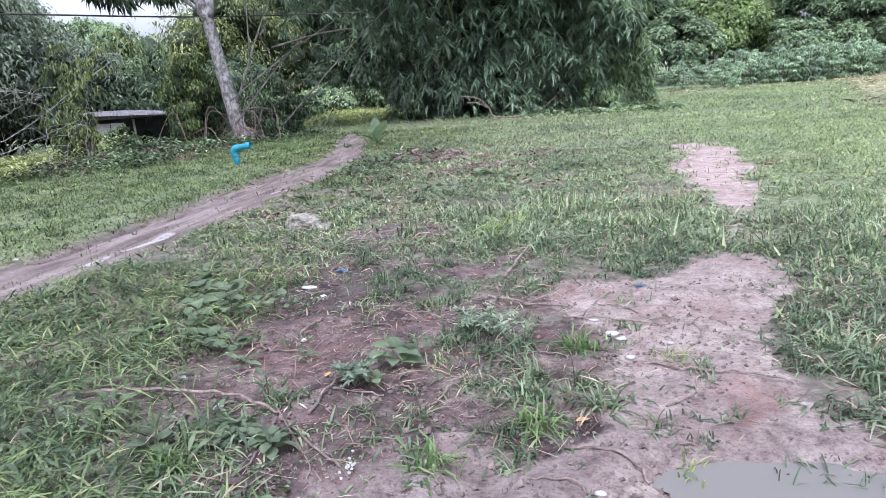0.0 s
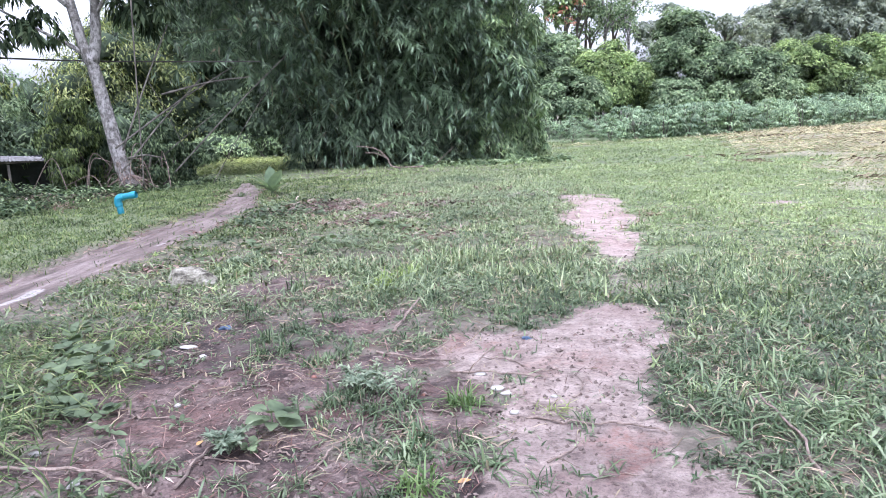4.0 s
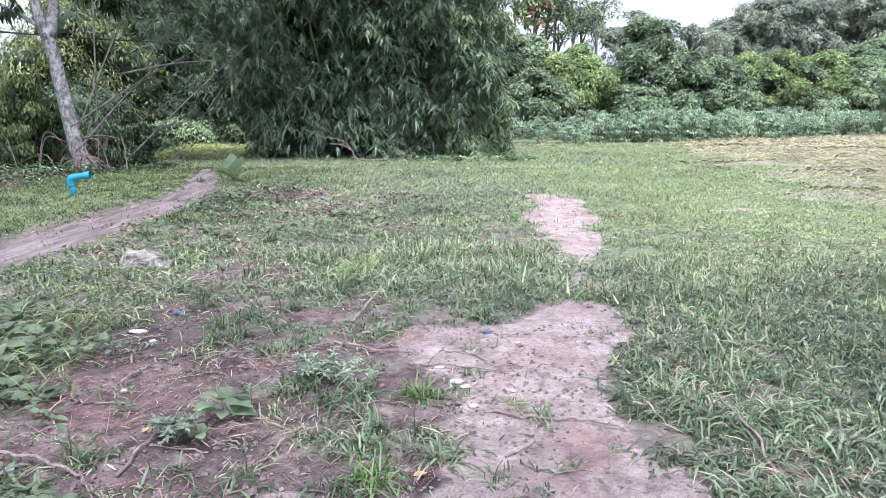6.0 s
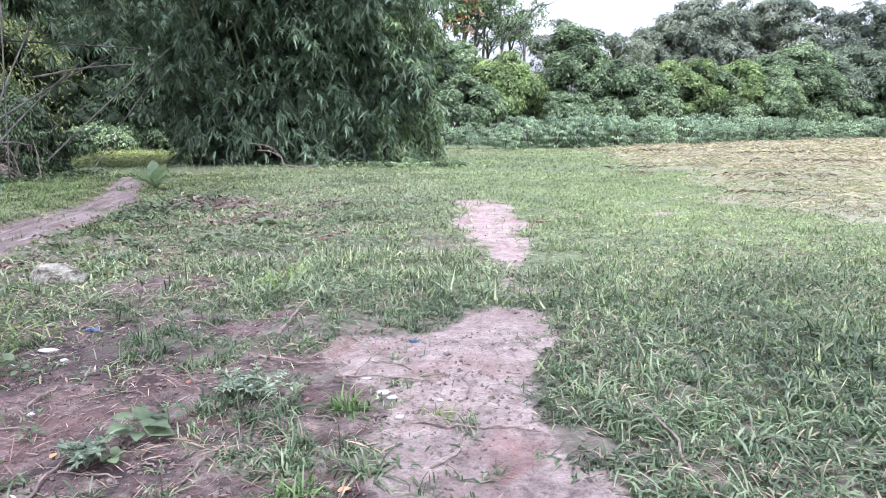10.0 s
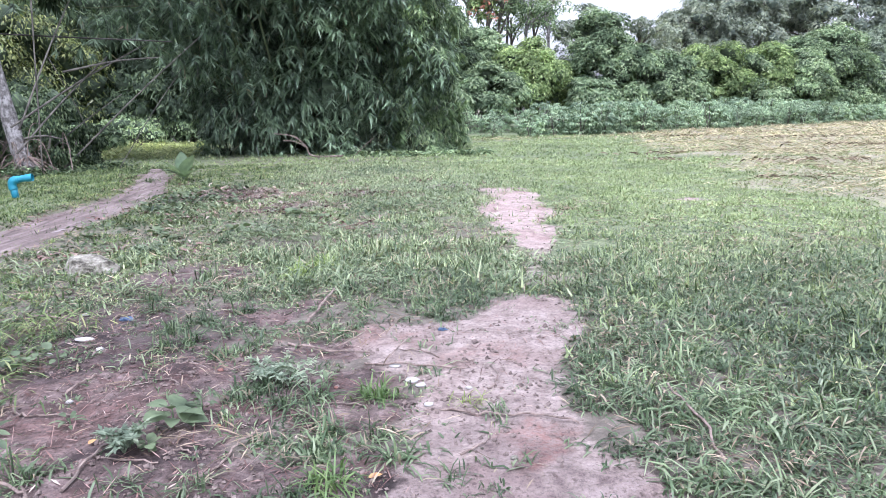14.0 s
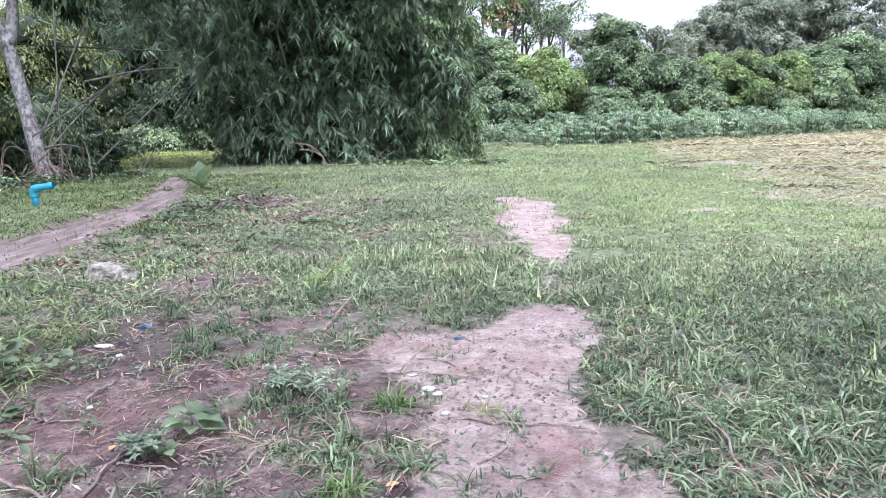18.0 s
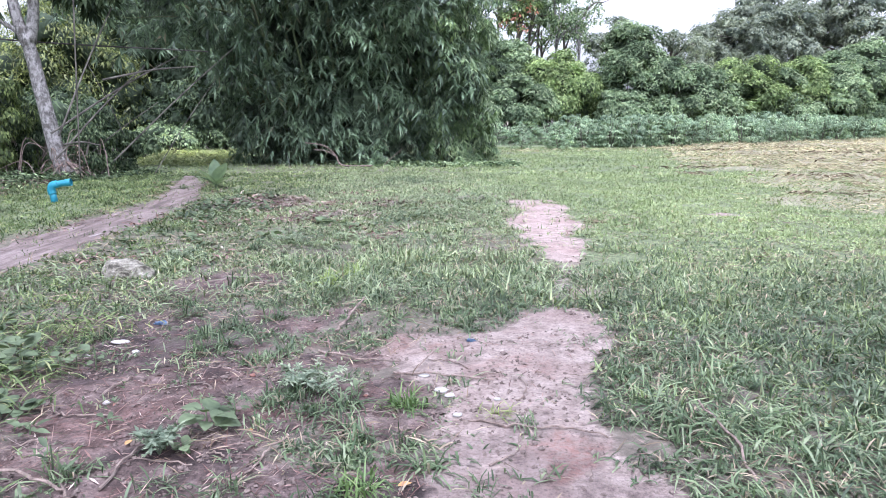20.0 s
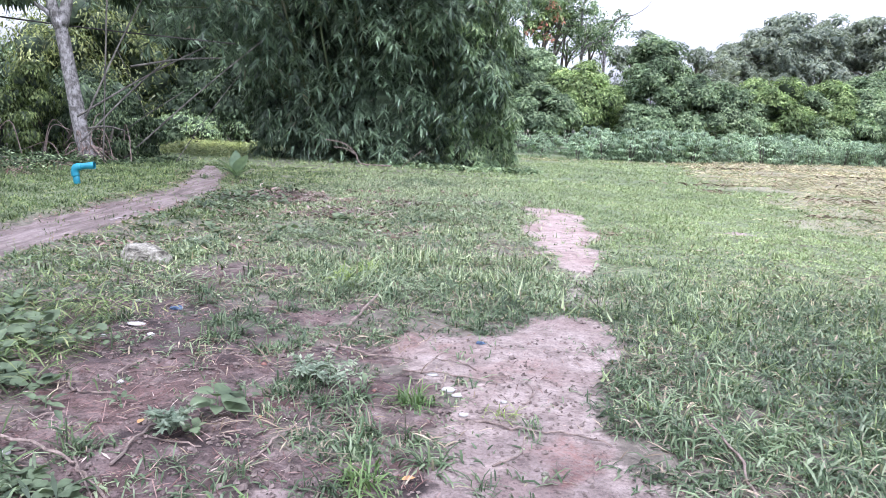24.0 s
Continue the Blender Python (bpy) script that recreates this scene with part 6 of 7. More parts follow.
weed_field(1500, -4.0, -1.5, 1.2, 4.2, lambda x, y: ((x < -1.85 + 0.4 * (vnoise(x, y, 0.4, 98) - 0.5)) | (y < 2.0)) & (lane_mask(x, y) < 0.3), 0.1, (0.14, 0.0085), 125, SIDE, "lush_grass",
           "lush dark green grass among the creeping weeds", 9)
weed_field(300, -0.9, 1.0, 2.7, 4.5, lambda x, y: (sand_mask(x, y) > 0.2) & (vnoise(x, y, 0.3, 126) > 0.45), 0.008, (0.06, 0.0045), 127, LITTER, "leaf_litter", "fine dry stalks and bits trodden into the sand", 8)
weed_field(420, -0.8, 1.3, 2.4, 4.9, lambda x, y: (sand_mask(x, y) > 0.03) & (sand_mask(x, y) < 0.8), 0.03, (0.1, 0.006), 128, ROT, "leaf_litter", "dead roots and stalks along the edge of the sand", 7)
weed_field(300, -3.6, 0.2, 5.8, 9.4, lambda x, y: bareness(x, y) < 0.5, 0.06, (0.06, 0.034), 100, WEED, "creeping_weeds", "small round-leaved weeds in the grass", 7, True)
weed_field(700, 1.2, 4.2, 1.8, 5.2, lambda x, y: bareness(x, y) < 0.4, 0.1, (0.085, 0.012), 101, GRASS, "creeping_weeds", "narrow-leaved weeds in the rank grass", 7)

# ---- single weeds on the bare soil ----
LEAF_MESH = [paddle(Soup(), (0, 0, 0), 0.0, 1.3, 1.0, 0.7, 0.35, 6, 0.07).mesh("leaf", WEED, True), paddle(Soup(), (0, 0, 0), 0.0, 1.1, 1.0, 0.34, 0.5, 6, 0.08).mesh("leaf", WEED, True),
             paddle(Soup(), (0, 0, 0), 0.0, 1.35, 0.9, 0.85, 0.25, 6, 0.06).mesh("leaf", WEED, True)]


def weed(x, y, size, leaves, kind, seed, tall, label):
    r = np.random.RandomState(seed)
    z = on_ground(x, y)
    ob = thing("broadleaf_weed", (x, y, z), label, "weed", "weeds on the soil")
    part("stem", tube(Soup(), [(x, y, z - 0.01), (x + 0.004, y, z + tall * 0.5), (x, y + 0.004, z + tall)], (0.004, 0.0035, 0.003), 5), WEED, ob)
    for k in range(leaves):
        lf = new("leaf", LEAF_MESH[kind])
        lf.parent = ob
        h = tall * (0.35 + 0.65 * (k + 0.5) / leaves)
        turn, sc = k * 2.4 + r.normal(0, 0.3), size * r.uniform(0.45, 0.85)
        reach = sc * r.uniform(0.15, 0.6)
        lf.matrix_basis = Matrix.LocRotScale((reach * math.cos(turn), reach * math.sin(turn), h), Euler((r.normal(0, 0.3), r.normal(0, 0.3), turn)), (sc,) * 3)
    return ob


BIG_WEED, SMALL_WEED = "weed with broad pointed pale green leaves on bare soil", "small round-leaved weed sprouting on bare soil"
WEEDS_NEAR = [(-0.91, 2.64, 0.14, 7, 0, 0.12), (-0.82, 2.72, 0.09, 6, 1, 0.1), (-1.03, 2.5, 0.075, 8, 2, 0.06), (-0.95, 2.48, 0.065, 7, 2, 0.05), (-1.15, 1.93, 0.09, 8, 2, 0.07), (-1.3, 2.0, 0.09, 8, 2, 0.07), (-1.34, 2.3, 0.09, 8, 1, 0.14), (-1.33, 2.02, 0.08, 7, 2, 0.06),
              (-1.2, 1.95, 0.07, 6, 2, 0.05), (-1.46, 2.12, 0.1, 6, 1, 0.07), (-0.35, 3.0, 0.09, 5, 1, 0.06)]
WEEDS_SIDE = [(-2.02, 3.3, 0.12, 8, 2, 0.16), (-1.88, 3.38, 0.1, 6, 2, 0.12), (-2.12, 3.12, 0.11, 7, 2, 0.12), (-1.72, 3.42, 0.08, 6, 0, 0.13), (-1.95, 2.9, 0.13, 7, 2, 0.06),
              (-1.78, 2.86, 0.11, 6, 2, 0.05), (-1.9, 2.1, 0.12, 6, 1, 0.08), (-1.55, 1.85, 0.1, 6, 0, 0.07), (-2.4, 2.6, 0.1, 6, 0, 0.08), (-2.7, 2.3, 0.1, 6, 0, 0.08),
              (-2.3, 1.8, 0.09, 6, 1, 0.08)]
WEEDS_EDGE = [(-2.19, 3.55, 0.13, 8, 2, 0.15), (-2.25, 3.35, 0.13, 8, 0, 0.14), (-2.05, 3.0, 0.13, 8, 2, 0.08), (-2.3, 2.95, 0.12, 8, 2, 0.1),
              (-1.86, 3.5, 0.07, 5, 0, 0.12), (-1.6, 2.62, 0.1, 6, 1, 0.05), (-1.34, 2.71, 0.09, 6, 1, 0.05), (-2.45, 3.75, 0.12, 8, 2, 0.12), (-2.6, 4.1, 0.12, 8, 2, 0.1)]
WEEDS_LAWN = [(0.0, 5.05, 0.12, 6, 1, 0.05), (-1.3, 8.2, 0.16, 7, 2, 0.08), (-1.0, 8.1, 0.14, 6, 2, 0.06), (-1.75, 7.4, 0.14, 6, 2, 0.06), (-2.5, 7.2, 0.13, 6, 2, 0.07),
              (-2.3, 7.0, 0.1, 5, 2, 0.05), (-0.6, 7.6, 0.1, 5, 2, 0.05)]
for k, (x, y, size, leaves, kind, tall) in enumerate(WEEDS_NEAR + WEEDS_SIDE + WEEDS_LAWN + WEEDS_EDGE):
    weed(x, y, size, leaves + 4, kind, 1000 + k, tall * 0.85, BIG_WEED if size > 0.11 else SMALL_WEED)


# a feathery low herb between the tufts
FERNY = leaf_material("feathery_leaves", [(0.0, (0.1, 0.145, 0.095)), (0.5, (0.2, 0.26, 0.18)), (1.0, (0.3, 0.36, 0.26))], 0.55, 0.25, 4.0)
for k, (x, y, wide) in enumerate(((-0.52, 3.05, 0.15), (-0.62, 3.12, 0.1), (-1.02, 2.44, 0.08), (-2.3, 6.3, 0.14), (-1.5, 7.15, 0.16))):
    z = on_ground(x, y)
    herb = thing("feathery_herb", (x, y, z), "low pale green herb with many small leaflets", "weed", "weeds on the soil")
    for q in range(7):
        a0 = q * 0.9 + k
        tip = np.array([x + wide * math.cos(a0), y + wide * math.sin(a0), z + 0.05 + 0.03 * (q % 3)])
        c = curve([(x, y, z - 0.005), (x * 0.5 + tip[0] * 0.5, y * 0.5 + tip[1] * 0.5, z + 0.075), tip], 5)
        s = tube(Soup(), c, 0.0018, 3, False)
        f = np.repeat(np.linspace(0.3, 1.0, 9), 4)
        pp = np.stack([np.interp(f, np.linspace(0, 1, len(c)), c[:, a]) for a in range(3)], 1)
        d = unit(np.random.RandomState(1500 + 10 * k + q).normal(size=(len(f), 3)) * (1, 1, 0.35))
        kites(s, pp, d, sides(d, np.random.RandomState(q), 0.9), 0.036, 0.015, 0.1)
        part("frond", s, FERNY, herb, kind="stuff")


# ---- bright grass tufts that stand out ----
def tuft(x, y, count, length, width, seed, mat, label, up=0.95):
    r = np.random.RandomState(seed)
    z = on_ground(x, y)
    az, t = r.uniform(0, 2 * math.pi, count), np.clip(np.abs(r.normal(0.75, up * 0.5, count)), 0.05, 1.5)
    dd = np.stack([np.sin(t) * np.cos(az), np.sin(t) * np.sin(az), np.cos(t)], 1)
    p = np.stack([x + r.normal(0, 0.035, count), y + r.normal(0, 0.035, count), np.full(count, z - 0.005)], 1)
    s = Soup()
    blades(s, p, dd, sides(dd, r, 0.8), r.uniform(0.5, 1.1, count) * length, r.uniform(0.7, 1.2, count) * width, r.uniform(0.45, 0.95, count), ((0, 0.5), (0.3, 1), (0.7, 0.7), (1, 0)))
    ob = thing("grass_tuft", (x, y, z), label, "grass tuft", "grass tufts")
    part("foliage", s, mat, ob, kind="stuff")
    return ob


# place, blades, length, width: beside the sand, on the damp soil, farther out
TUFTS_SAND = [(-0.12, 2.87, 70, 0.2, 0.0095, "BRIGHT"), (0.26, 2.78, 22, 0.15, 0.006, "LIGHT"), (0.37, 2.69, 26, 0.13, 0.008, "GRASS"), (0.11, 3.14, 20, 0.17, 0.009, "GRASS"), (-0.03, 2.33, 46, 0.22, 0.011, "GRASS"),
              (-0.39, 2.87, 46, 0.2, 0.01, "GRASS"), (-0.28, 2.55, 50, 0.2, 0.01, "GRASS"), (-0.32, 2.38, 46, 0.2, 0.01, "GRASS"), (-0.27, 2.17, 50, 0.2, 0.01, "BRIGHT"), (0.15, 2.17, 22, 0.13, 0.008, "GRASS"),
              (0.29, 2.1, 12, 0.12, 0.007, "GRASS"), (0.62, 2.02, 12, 0.16, 0.007, "GRASS"), (0.52, 1.95, 10, 0.16, 0.006, "GRASS"), (0.74, 1.93, 12, 0.18, 0.006, "GRASS"), (0.24, 1.95, 14, 0.12, 0.008, "LIGHT"),
              (-0.59, 1.87, 52, 0.2, 0.01, "BRIGHT"), (-0.31, 1.95, 36, 0.17, 0.01, "GRASS"), (-0.4, 2.1, 40, 0.19, 0.01, "GRASS"), (-0.1, 2.5, 24, 0.16, 0.009, "GRASS")]
TUFTS_MIDDLE = [(-0.97, 3.48, 44, 0.19, 0.009, "GRASS"), (-0.86, 3.52, 44, 0.18, 0.009, "GRASS"), (-0.78, 3.62, 44, 0.2, 0.009, "GRASS"), (-0.61, 2.96, 50, 0.19, 0.0095, "GRASS"), (-0.5, 2.78, 46, 0.19, 0.0095, "GRASS"),
                (-0.37, 2.7, 30, 0.18, 0.009, "GRASS"), (-0.7, 2.66, 26, 0.16, 0.009, "GRASS"), (-0.44, 2.44, 30, 0.17, 0.009, "GRASS"), (-0.69, 2.16, 34, 0.17, 0.008, "GRASS"), (-0.94, 2.18, 22, 0.15, 0.007, "GRASS"),
                (-0.7, 2.9, 40, 0.18, 0.009, "GRASS"), (-0.75, 4.6, 60, 0.22, 0.011, "GRASS"), (-0.4, 4.75, 60, 0.24, 0.012, "GRASS"), (-0.26, 4.2, 44, 0.2, 0.01, "GRASS"), (0.17, 4.1, 40, 0.18, 0.01, "GRASS"),
                (0.45, 4.3, 40, 0.18, 0.01, "GRASS"), (-0.55, 3.1, 30, 0.17, 0.009, "GRASS")]
TUFTS_SOIL = [(-0.8, 5.2, 90, 0.36, 0.014, "LIGHT"), (-0.66, 5.5, 60, 0.32, 0.013, "LIGHT"), (-1.29, 3.66, 46, 0.22, 0.009, "GRASS"), (-1.17, 3.74, 50, 0.22, 0.009, "GRASS"), (-1.31, 3.9, 50, 0.24, 0.0095, "GRASS"),
              (-1.22, 4.08, 46, 0.22, 0.0095, "GRASS"), (-1.26, 3.4, 26, 0.18, 0.008, "GRASS"), (-1.44, 1.76, 90, 0.24, 0.008, "BRIGHT"), (-1.5, 1.95, 40, 0.22, 0.008, "GRASS"), (-1.27, 2.27, 44, 0.19, 0.009, "GRASS"),
              (-1.41, 2.42, 12, 0.16, 0.007, "BRIGHT"), (-1.96, 1.92, 46, 0.26, 0.009, "GRASS"), (-1.83, 2.0, 40, 0.25, 0.009, "GRASS"), (-1.48, 5.24, 60, 0.26, 0.011, "GRASS"), (-1.69, 4.66, 50, 0.22, 0.011, "GRASS"),
              (-1.74, 6.75, 60, 0.26, 0.013, "GRASS"), (-2.05, 4.45, 50, 0.2, 0.01, "GRASS"), (-1.55, 4.35, 46, 0.22, 0.01, "GRASS"), (-1.0, 4.3, 46, 0.2, 0.01, "GRASS"), (-1.9, 3.95, 36, 0.19, 0.009, "GRASS")]
TUFTS_FAR = [(-5.5, 4.4, 50, 0.3, 0.012, "LIGHT"), (-7.8, 6.6, 60, 0.42, 0.016, "LIGHT"), (-3.3, 12.0, 60, 0.3, 0.016, "GRASS"), (-4.6, 12.9, 50, 0.25, 0.016, "GRASS")]
for k, (x, y, count, length, width, mat) in enumerate(TUFTS_SAND + TUFTS_MIDDLE + TUFTS_SOIL + TUFTS_FAR):
    tuft(x, y, int(count * 1.6), length * 1.08, width * 0.85, 1100 + k, {"LIGHT": LIGHT, "BRIGHT": SPROUT, "GRASS": GRASS}[mat],
         {"LIGHT": "bright yellow-green arching grass tuft", "BRIGHT": "fresh bright green grass tuft", "GRASS": "sprawling tuft of grey-green grass rooted in bare soil"}[mat])


# ---- sticks, stones and litter on the ground ----
def stick(points, r0, r1, label, seed, forks=()):
    r = np.random.RandomState(seed)
    pts = [(x, y, on_ground(x, y) + h) for x, y, h in points]
    ob = thing("stick", pts[0], label, "stick", "sticks on the ground")
    c = curve(pts, 5)
    c[1:-1] += r.normal(0, 0.004, c[1:-1].shape)
    part("stem", tube(Soup(), c, np.linspace(r0, r1, len(c)), 6, True, 0.12, seed), TWIG, ob)
    for f in forks:
        q = [(x, y, on_ground(x, y) + h) for x, y, h in f]
        part("fork", tube(Soup(), curve(q, 4), np.linspace(r1, r1 * 0.5, (len(q) - 1) * 4 + 1), 5), TWIG, ob)
    return ob


stick([(-2.21, 2.25, 0.03), (-1.98, 2.28, 0.035), (-1.7, 2.28, 0.035), (-1.47, 2.26, 0.03), (-1.29, 2.18, 0.025), (-1.17, 2.1, 0.015), (-0.99, 1.93, 0.012), (-0.86, 1.8, 0.01), (-0.7, 1.62, 0.012)], 0.008, 0.0038,
      "long crooked dry stick lying over weeds and mud", 1, [[(-1.24, 2.17, 0.02), (-1.07, 1.96, 0.01), (-0.97, 1.82, 0.008), (-0.95, 1.74, 0.006)]])
stick([(-2.9, 2.62, 0.02), (-2.75, 2.8, 0.03), (-2.72, 3.05, 0.04), (-2.78, 3.39, 0.05)], 0.01, 0.006, "dry stick lying in grass", 2)
stick([(-2.78, 2.5, 0.02), (-2.66, 2.65, 0.02), (-2.58, 2.76, 0.03)], 0.012, 0.009, "short dry stick lying in grass", 3)
stick([(-1.12, 2.18, 0.012), (-1.1, 2.38, 0.02), (-1.06, 2.62, 0.03), (-0.98, 2.8, 0.04)], 0.006, 0.0035, "thin straight pale stalk across damp soil", 4)
stick([(-1.69, 2.94, 0.008), (-1.6, 2.84, 0.01), (-1.5, 2.8, 0.01), (-1.36, 2.82, 0.01)], 0.006, 0.003, "thin curved twig on damp soil", 5)
stick([(-1.52, 3.04, 0.01), (-1.49, 3.14, 0.014), (-1.47, 3.27, 0.012)], 0.006, 0.004, "thin curved twig on damp soil", 6)
stick([(-1.11, 2.39, 0.006), (-1.0, 2.385, 0.008), (-0.88, 2.38, 0.006)], 0.004, 0.003, "thin twig on bare soil", 7)
stick([(-0.7, 2.2, 0.01), (-0.65, 2.36, 0.014), (-0.62, 2.45, 0.02), (-0.55, 2.56, 0.03)], 0.005, 0.003, "thin straight twig on bare soil", 14)
stick([(-1.66, 2.66, 0.006), (-1.59, 2.85, 0.01)], 0.005, 0.004, "thin dark twig on damp soil", 15)
stick([(-0.16, 2.03, 0.01), (-0.05, 2.03, 0.012), (0.06, 1.95, 0.01), (0.1, 1.87, 0.008)], 0.006, 0.004, "crooked pale twig on wet mud", 16)
stick([(-0.62, 3.62, 0.01), (-0.4, 3.5, 0.02), (-0.18, 3.46, 0.012)], 0.008, 0.005, "brown twig lying on the soil", 8, [[(-0.4, 3.5, 0.02), (-0.3, 3.62, 0.03), (-0.22, 3.75, 0.03)]])
stick([(-0.2, 3.3, 0.01), (0.0, 3.22, 0.02), (0.28, 3.14, 0.012)], 0.006, 0.004, "brown twig on pale sand", 9, [[(-0.1, 3.26, 0.02), (-0.02, 3.42, 0.05), (0.02, 3.52, 0.05)]])
stick([(0.08, 2.75, 0.006), (0.22, 2.7, 0.008), (0.4, 2.64, 0.008), (0.53, 2.65, 0.012), (0.68, 2.56, 0.01)], 0.0055, 0.004, "thin dark twig across the sand", 10)
stick([(-0.58, 3.98, 0.02), (-0.53, 4.15, 0.04), (-0.46, 4.47, 0.09)], 0.009, 0.006, "short pale stick in the grass edge", 11)
stick([(1.1, 2.2, 0.02), (1.12, 2.45, 0.06), (1.08, 2.7, 0.1)], 0.006, 0.004, "pale dry stalk standing in rank grass", 12)
stick([(-2.6, 4.1, 0.02), (-2.25, 4.25, 0.03), (-1.95, 4.2, 0.02)], 0.008, 0.005, "dry twig among weeds", 13)
r = np.random.RandomState(55)
for k in range(34):
    x, y = (r.uniform(-2.1, 0.4), r.uniform(1.7, 4.2)) if k < 22 else (r.uniform(-2.4, 1.6), r.uniform(4.8, 10.8))
    a0, ln = r.uniform(0, math.pi), r.uniform(0.05, 0.16) * (1 if k < 22 else 2)
    stick([(x, y, 0.006), (x + ln * math.cos(a0), y + ln * math.sin(a0), 0.012), (x + 2 * ln * math.cos(a0 + 0.3), y + 2 * ln * math.sin(a0 + 0.3), 0.006)],
          0.004 if k < 22 else 0.009, 0.0025, "small dry twig on the ground", 60 + k)
WHITE = plain_material("white_chip", (0.28, 0.265, 0.25), (0.46, 0.45, 0.43), 40.0, 0.8)
OCHRE = plain_material("ochre_leaf", (0.3, 0.16, 0.06), (0.48, 0.3, 0.13), 60.0, 0.6)
BLUE = plain_material("blue_plastic", (0.03, 0.05, 0.1), (0.1, 0.17, 0.27), 30.0, 0.5)
BRICK = plain_material("brick_scrap", (0.2, 0.09, 0.07), (0.3, 0.16, 0.13), 40.0, 0.85)
CHIPS = [(-1.81, 2.46, 0.024, 0.017, 0.013), (-1.76, 3.8, 0.055, 0.022, 0.012), (-1.6, 3.62, 0.022, 0.018, 0.01), (0.03, 3.05, 0.032, 0.02, 0.012), (0.07, 2.99, 0.025, 0.017, 0.01), (0.1, 2.79, 0.022, 0.016, 0.01),
         (-0.05, 3.24, 0.028, 0.016, 0.008), (-1.85, 3.6, 0.018, 0.014, 0.01), (-1.47, 2.99, 0.016, 0.013, 0.01), (-2.15, 3.1, 0.035, 0.02, 0.012), (-2.0, 4.35, 0.02, 0.016, 0.01), (-0.05, 1.78, 0.02, 0.013, 0.008),
         (-1.5, 2.2, 0.02, 0.04, 0.008), (-3.9, 5.6, 0.03, 0.022, 0.012), (-4.6, 4.6, 0.03, 0.02, 0.012), (0.28, 2.95, 0.016, 0.012, 0.008)]
for k, (x, y, a, b, c) in enumerate(CHIPS):
    z = on_ground(x, y)
    solid("pebble", lump(Soup(), (x, y, z + c * 0.5), (a, b, c), 70 + k, 0.3, 6, 9), WHITE, "small whitish stone on the soil", "stone", "pale stones", smooth=True, at=(x, y, z))
for k in range(40):
    x, y = r.uniform(-2.2, 0.9), r.uniform(1.7, 4.4)
    z, a = on_ground(x, y), r.uniform(0.005, 0.016)
    solid("pebble", lump(Soup(), (x, y, z + a * 0.3), (a, a * 0.8, a * 0.6), 130 + k, 0.3, 5, 7), BRICK if k % 9 == 0 else STONE, "tiny stone on bare soil", "stone", "small stones", smooth=True, at=(x, y, z))
for x, y, az, ln, label in ((-0.12, 2.18, 0.4, 0.048, "yellow fallen leaf on mud"), (-1.17, 2.5, 1.4, 0.04, "orange fallen leaf on damp soil"), (-0.72, 2.6, 2.2, 0.032, "orange fallen leaf on damp soil")):
    solid("fallen_leaf", paddle(Soup(), (x, y, on_ground(x, y) + 0.012), az, 1.5, ln, ln * 0.6, 0.05), OCHRE, label, "leaf", "fallen leaves", smooth=True, at=(x, y, on_ground(x, y)))
# heap of wilted leaves beside the lane
weed_field(110, -7.0, -5.4, 4.1, 5.4, lambda x, y: np.hypot((x + 6.2) / 0.7, (y - 4.75) / 0.55) < 1, 0.24, (0.12, 0.025), 103, WILT, "wilted_leaves", "heap of wilted brown leaves beside the lane", 12, True)
weed_field(130, -7.0, -5.4, 3.9, 5.2, lambda x, y: np.hypot((x + 6.1) / 0.7, (y - 4.5) / 0.5) < 1, 0.24, (0.09, 0.06), 104, THICKET, "low_weeds", "round-leaved weeds growing through wilted leaves", 9, True)
PALE_LITTER = leaf_material("pale_dead_leaves", [(0.0, (0.08, 0.06, 0.052)), (0.5, (0.19, 0.155, 0.14)), (1.0, (0.36, 0.32, 0.29))], 0.8, 0.1, 1.5, 0.2)
for k, (cx, cy, rx, ry) in enumerate(((-2.6, 10.4, 0.7, 0.6), (-1.4, 9.1, 0.6, 0.5), (-0.7, 10.4, 0.6, 0.4), (0.7, 10.8, 0.4, 0.25))):
    weed_field(int(210 * rx * ry), cx - rx, cx + rx, cy - ry, cy + ry, lambda x, y: np.hypot((x - cx) / rx, (y - cy) / ry) < 1 + 0.4 * (vnoise(x, y, 0.3, 105) - 0.5), 0.035, (0.1, 0.034), 106 + k, PALE_LITTER,
               "leaf_heap", "flat heap of pale dead leaves and straw on the grass", 10)
# white crumbs of blossom on the tip of the long stick
s = Soup()
for k in range(15):
    lump(s, (-0.81 + r.normal(0, 0.016), 1.77 + r.normal(0, 0.028), on_ground(-0.81, 1.76) + 0.012 + r.uniform(0, 0.018)), (0.006, 0.005, 0.0045), 300 + k, 0.4, 4, 6)
solid("white_crumbs", s, WHITE, "little heap of white crumbs stuck to the stick", "litter", at=(-0.81, 1.76, on_ground(-0.81, 1.76)))
for x, y, a, label in ((-1.68, 4.2, 0.045, "crumpled scrap of blue plastic in the weeds"), (0.21, 3.78, 0.026, "small dark blue plastic scrap on sand")):
    z = on_ground(x, y)
    s = lump(Soup(), (x, y, z + a * 0.25), (a * 0.8, a * 0.5, a * 0.3), int(1000 * a), 0.6, 9, 13)
    solid("plastic_scrap", s, BLUE, label, "litter", at=(x, y, z))
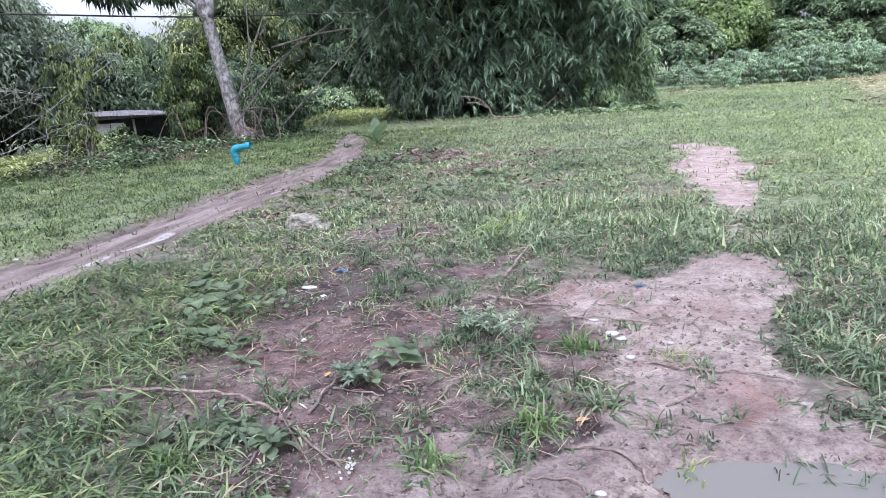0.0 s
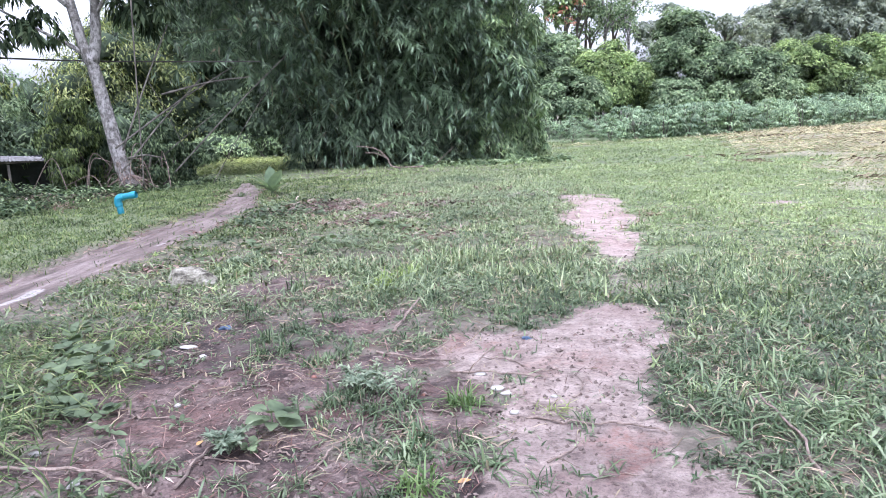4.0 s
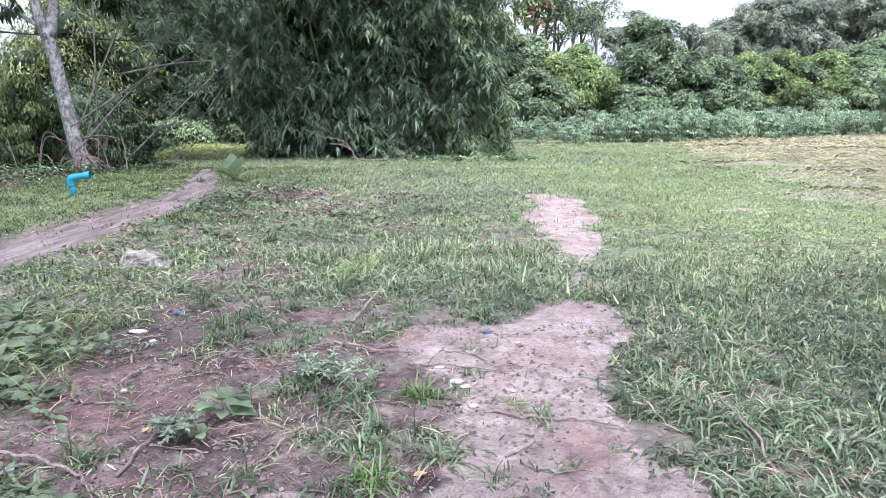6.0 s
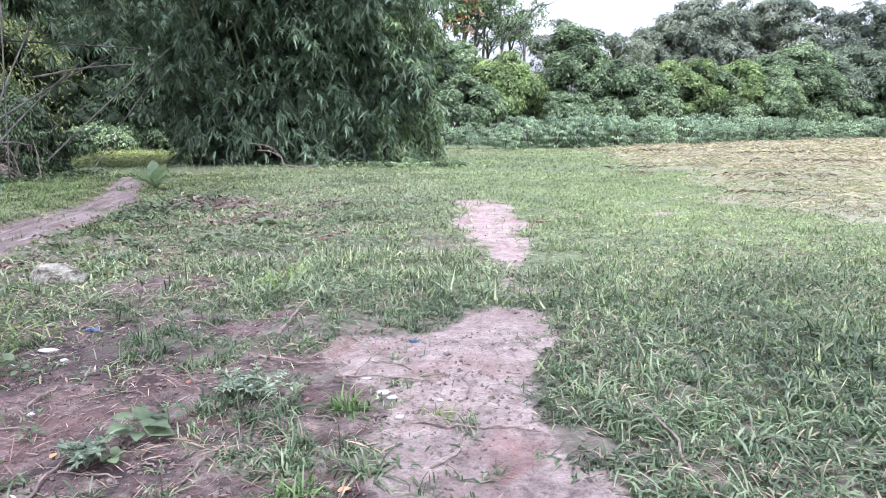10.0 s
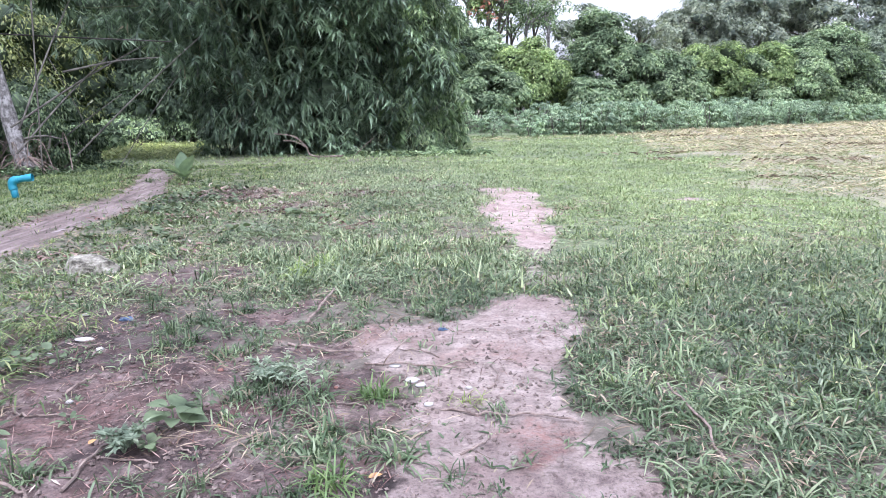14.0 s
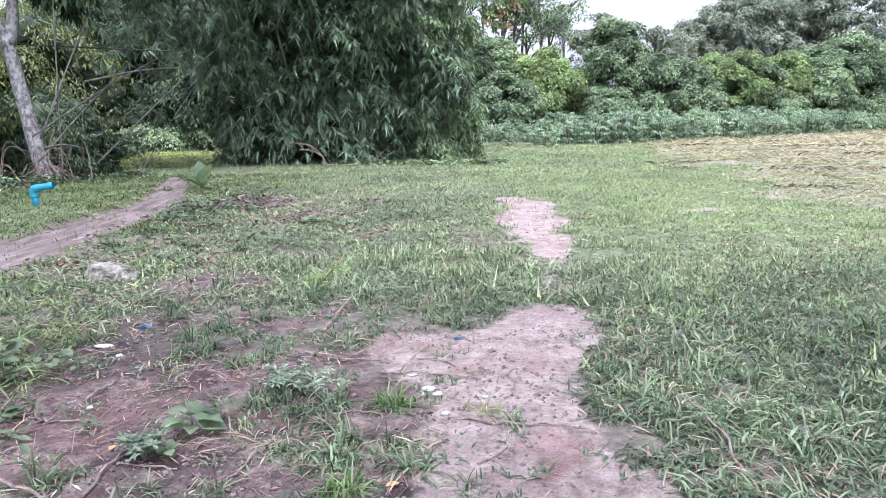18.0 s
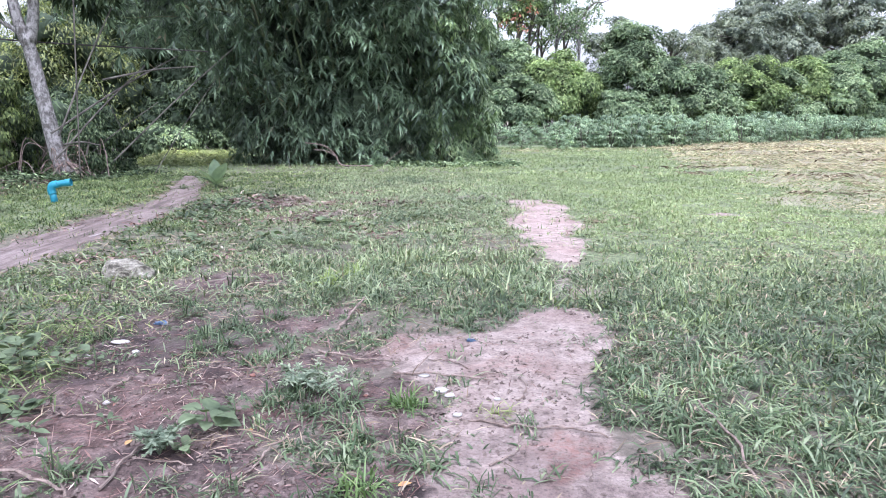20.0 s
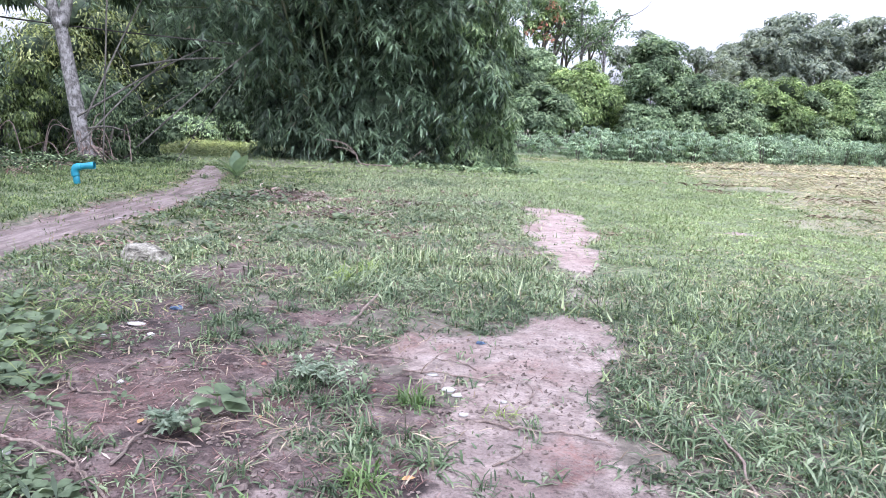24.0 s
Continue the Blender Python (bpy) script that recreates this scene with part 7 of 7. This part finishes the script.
# dark twiggy clods on the far sandy patch and on the straw
for x, y, a, label in ((1.98, 8.55, 0.16, "dark tangle of twigs and dead leaves by the sand"), (14.1, 28.5, 0.45, "dark clump of raked straw"), (7.5, 12.6, 0.3, "dark tuft of rotting straw"), (5.9, 15.9, 0.3, "dark tuft of rotting straw"),
                       (6.6, 11.2, 0.3, "brown streak of raked straw and stalks"), (8.4, 14.0, 0.4, "brown streak of raked straw and stalks"), (7.2, 17.6, 0.4, "brown streak of raked straw and stalks"),
                       (10.4, 19.4, 0.45, "brown streak of raked straw and stalks"), (12.6, 18.4, 0.5, "brown streak of raked straw and stalks"), (9.2, 22.6, 0.5, "brown streak of raked straw and stalks"),
                       (13.8, 24.0, 0.55, "brown streak of raked straw and stalks"), (11.2, 26.5, 0.55, "brown streak of raked straw and stalks"), (16.2, 27.5, 0.6, "brown streak of raked straw and stalks"),
                       (9.6, 17.0, 0.4, "dark tuft of rotting straw"), (11.5, 22.0, 0.45, "dark tuft of rotting straw")):
    n = 90
    streak = label.startswith("brown")
    az, t = r.uniform(0, 2 * math.pi, n), r.uniform(-0.1, 0.3 if streak else 0.7, n)
    dd = np.stack([np.cos(t) * np.cos(az), np.cos(t) * np.sin(az), np.sin(t)], 1)
    s = Soup()
    z = on_ground(x, y)
    kites(s, np.stack([x + r.normal(0, a * (2.0 if streak else 0.5), n), y + r.normal(0, a * 0.5, n), np.full(n, z + 0.005 + 0.03 * streak)], 1), dd, sides(dd, r), r.uniform(0.4, 1.0, n) * a, a * 0.09, 0.4)
    part("foliage", s, ROT, thing("straw_clump", (x, y, z), label, "straw clump", "clumps on the field"), kind="stuff")
# crumbs of earth on the bare soil
x, y = rng.uniform(-2.8, 1.3, 26000), rng.uniform(1.5, 6.2, 26000)
keep = rng.rand(26000) < 0.6 * patches(x, y, DAMP, 15) * (vnoise(x, y, 0.25, 74) > 0.35) + 0.3 * sand_mask(x, y) * (vnoise(x, y, 0.3, 75) > 0.45)
x, y = x[keep], y[keep]
n = len(x)
d = unit(np.array([(1, 0, 0), (-0.5, 0.87, 0), (-0.5, -0.87, 0), (0.2, 0.1, 1.0), (0.5, 0.87, 0.5), (-1, 0, 0.5), (0.5, -0.87, 0.5)], float))
v = d[None] * rng.uniform(0.6, 1.3, (n, 7, 1)) * (rng.uniform(0.003, 0.01, n) * (0.5 + rng.rand(n) + 1.2 * (rng.rand(n) < 0.08)))[:, None, None] + np.stack([x, y, height(x, y)], 1)[:, None]
tri = np.array([(0, 4, 6), (0, 1, 4), (1, 5, 4), (1, 2, 5), (2, 6, 5), (2, 0, 6), (4, 5, 3), (5, 6, 3), (6, 4, 3)])
s = Soup().add(v, None, (tri[None] + (np.arange(n) * 7)[:, None, None]))
CLOD = plain_material("earth_crumbs", (0.04, 0.028, 0.024), (0.24, 0.19, 0.17), 30.0, 0.95)
solid("earth_crumbs", s, CLOD, "crumbs and small clods of brown earth", "soil", kind="stuff")
# dry stalks and fine twigs strewn over the soil
x, y = rng.uniform(-2.7, 1.6, 12000), rng.uniform(1.5, 11.5, 12000)
keep = rng.rand(12000) < 0.14 + 0.6 * patches(x, y, DAMP, 15)
keep &= sand_mask(x, y) < 0.95 - 0.6 * rng.rand(12000)
x, y = x[keep], y[keep]
az, t = rng.uniform(0, 2 * math.pi, len(x)), rng.normal(0.08, 0.12, len(x))
dd = np.stack([np.cos(t) * np.cos(az), np.cos(t) * np.sin(az), np.sin(t)], 1)
s = Soup()
blades(s, np.stack([x, y, height(x, y) + 0.006], 1), dd, sides(dd, rng, 0.8), rng.uniform(0.05, 0.2, len(x)), rng.uniform(0.002, 0.0045, len(x)) * np.clip(y / 4, 1, 3), rng.uniform(-0.1, 0.25, len(x)),
       ((0, 1.0), (0.5, 0.9), (1, 0)))
solid("dry_stalks", s, LITTER, "thin dry stalks and twigs on the soil", "leaf litter", kind="stuff")
# dead leaves and bits strewn over the soil
x, y = rng.uniform(-2.8, 1.6, 22000), rng.uniform(1.5, 11.5, 22000)
keep = rng.rand(22000) < 0.16 + 0.6 * patches(x, y, DAMP, 15) * vnoise(x, y, 0.3, 73)
keep &= sand_mask(x, y) < 0.9 - 0.3 * rng.rand(22000)
side = np.where(rng.rand(1500) < 0.65, -1, 1)
ly = rng.uniform(2.0, 14.0, 1500)
lx = np.interp(ly, LANE_Y, LANE_X) + side * (0.45 + rng.normal(0, 0.09, 1500))
x, y = np.concatenate([x[keep], lx]), np.concatenate([y[keep], ly])
az, t = rng.uniform(0, 2 * math.pi, len(x)), rng.normal(0.1, 0.2, len(x))
dd = np.stack([np.cos(t) * np.cos(az), np.cos(t) * np.sin(az), np.sin(t)], 1)
s = Soup()
kites(s, np.stack([x, y, height(x, y) + 0.006], 1), dd, sides(dd, rng, 0.75), rng.uniform(0.02, 0.075, len(x)) * np.clip(y / 4, 1, 2.6), rng.uniform(0.002, 0.009, len(x)) * np.clip(y / 4, 1, 3.5), 0.1)
solid("leaf_litter", s, LITTER, "dead leaves and bits of straw on the soil", "leaf litter", kind="stuff")
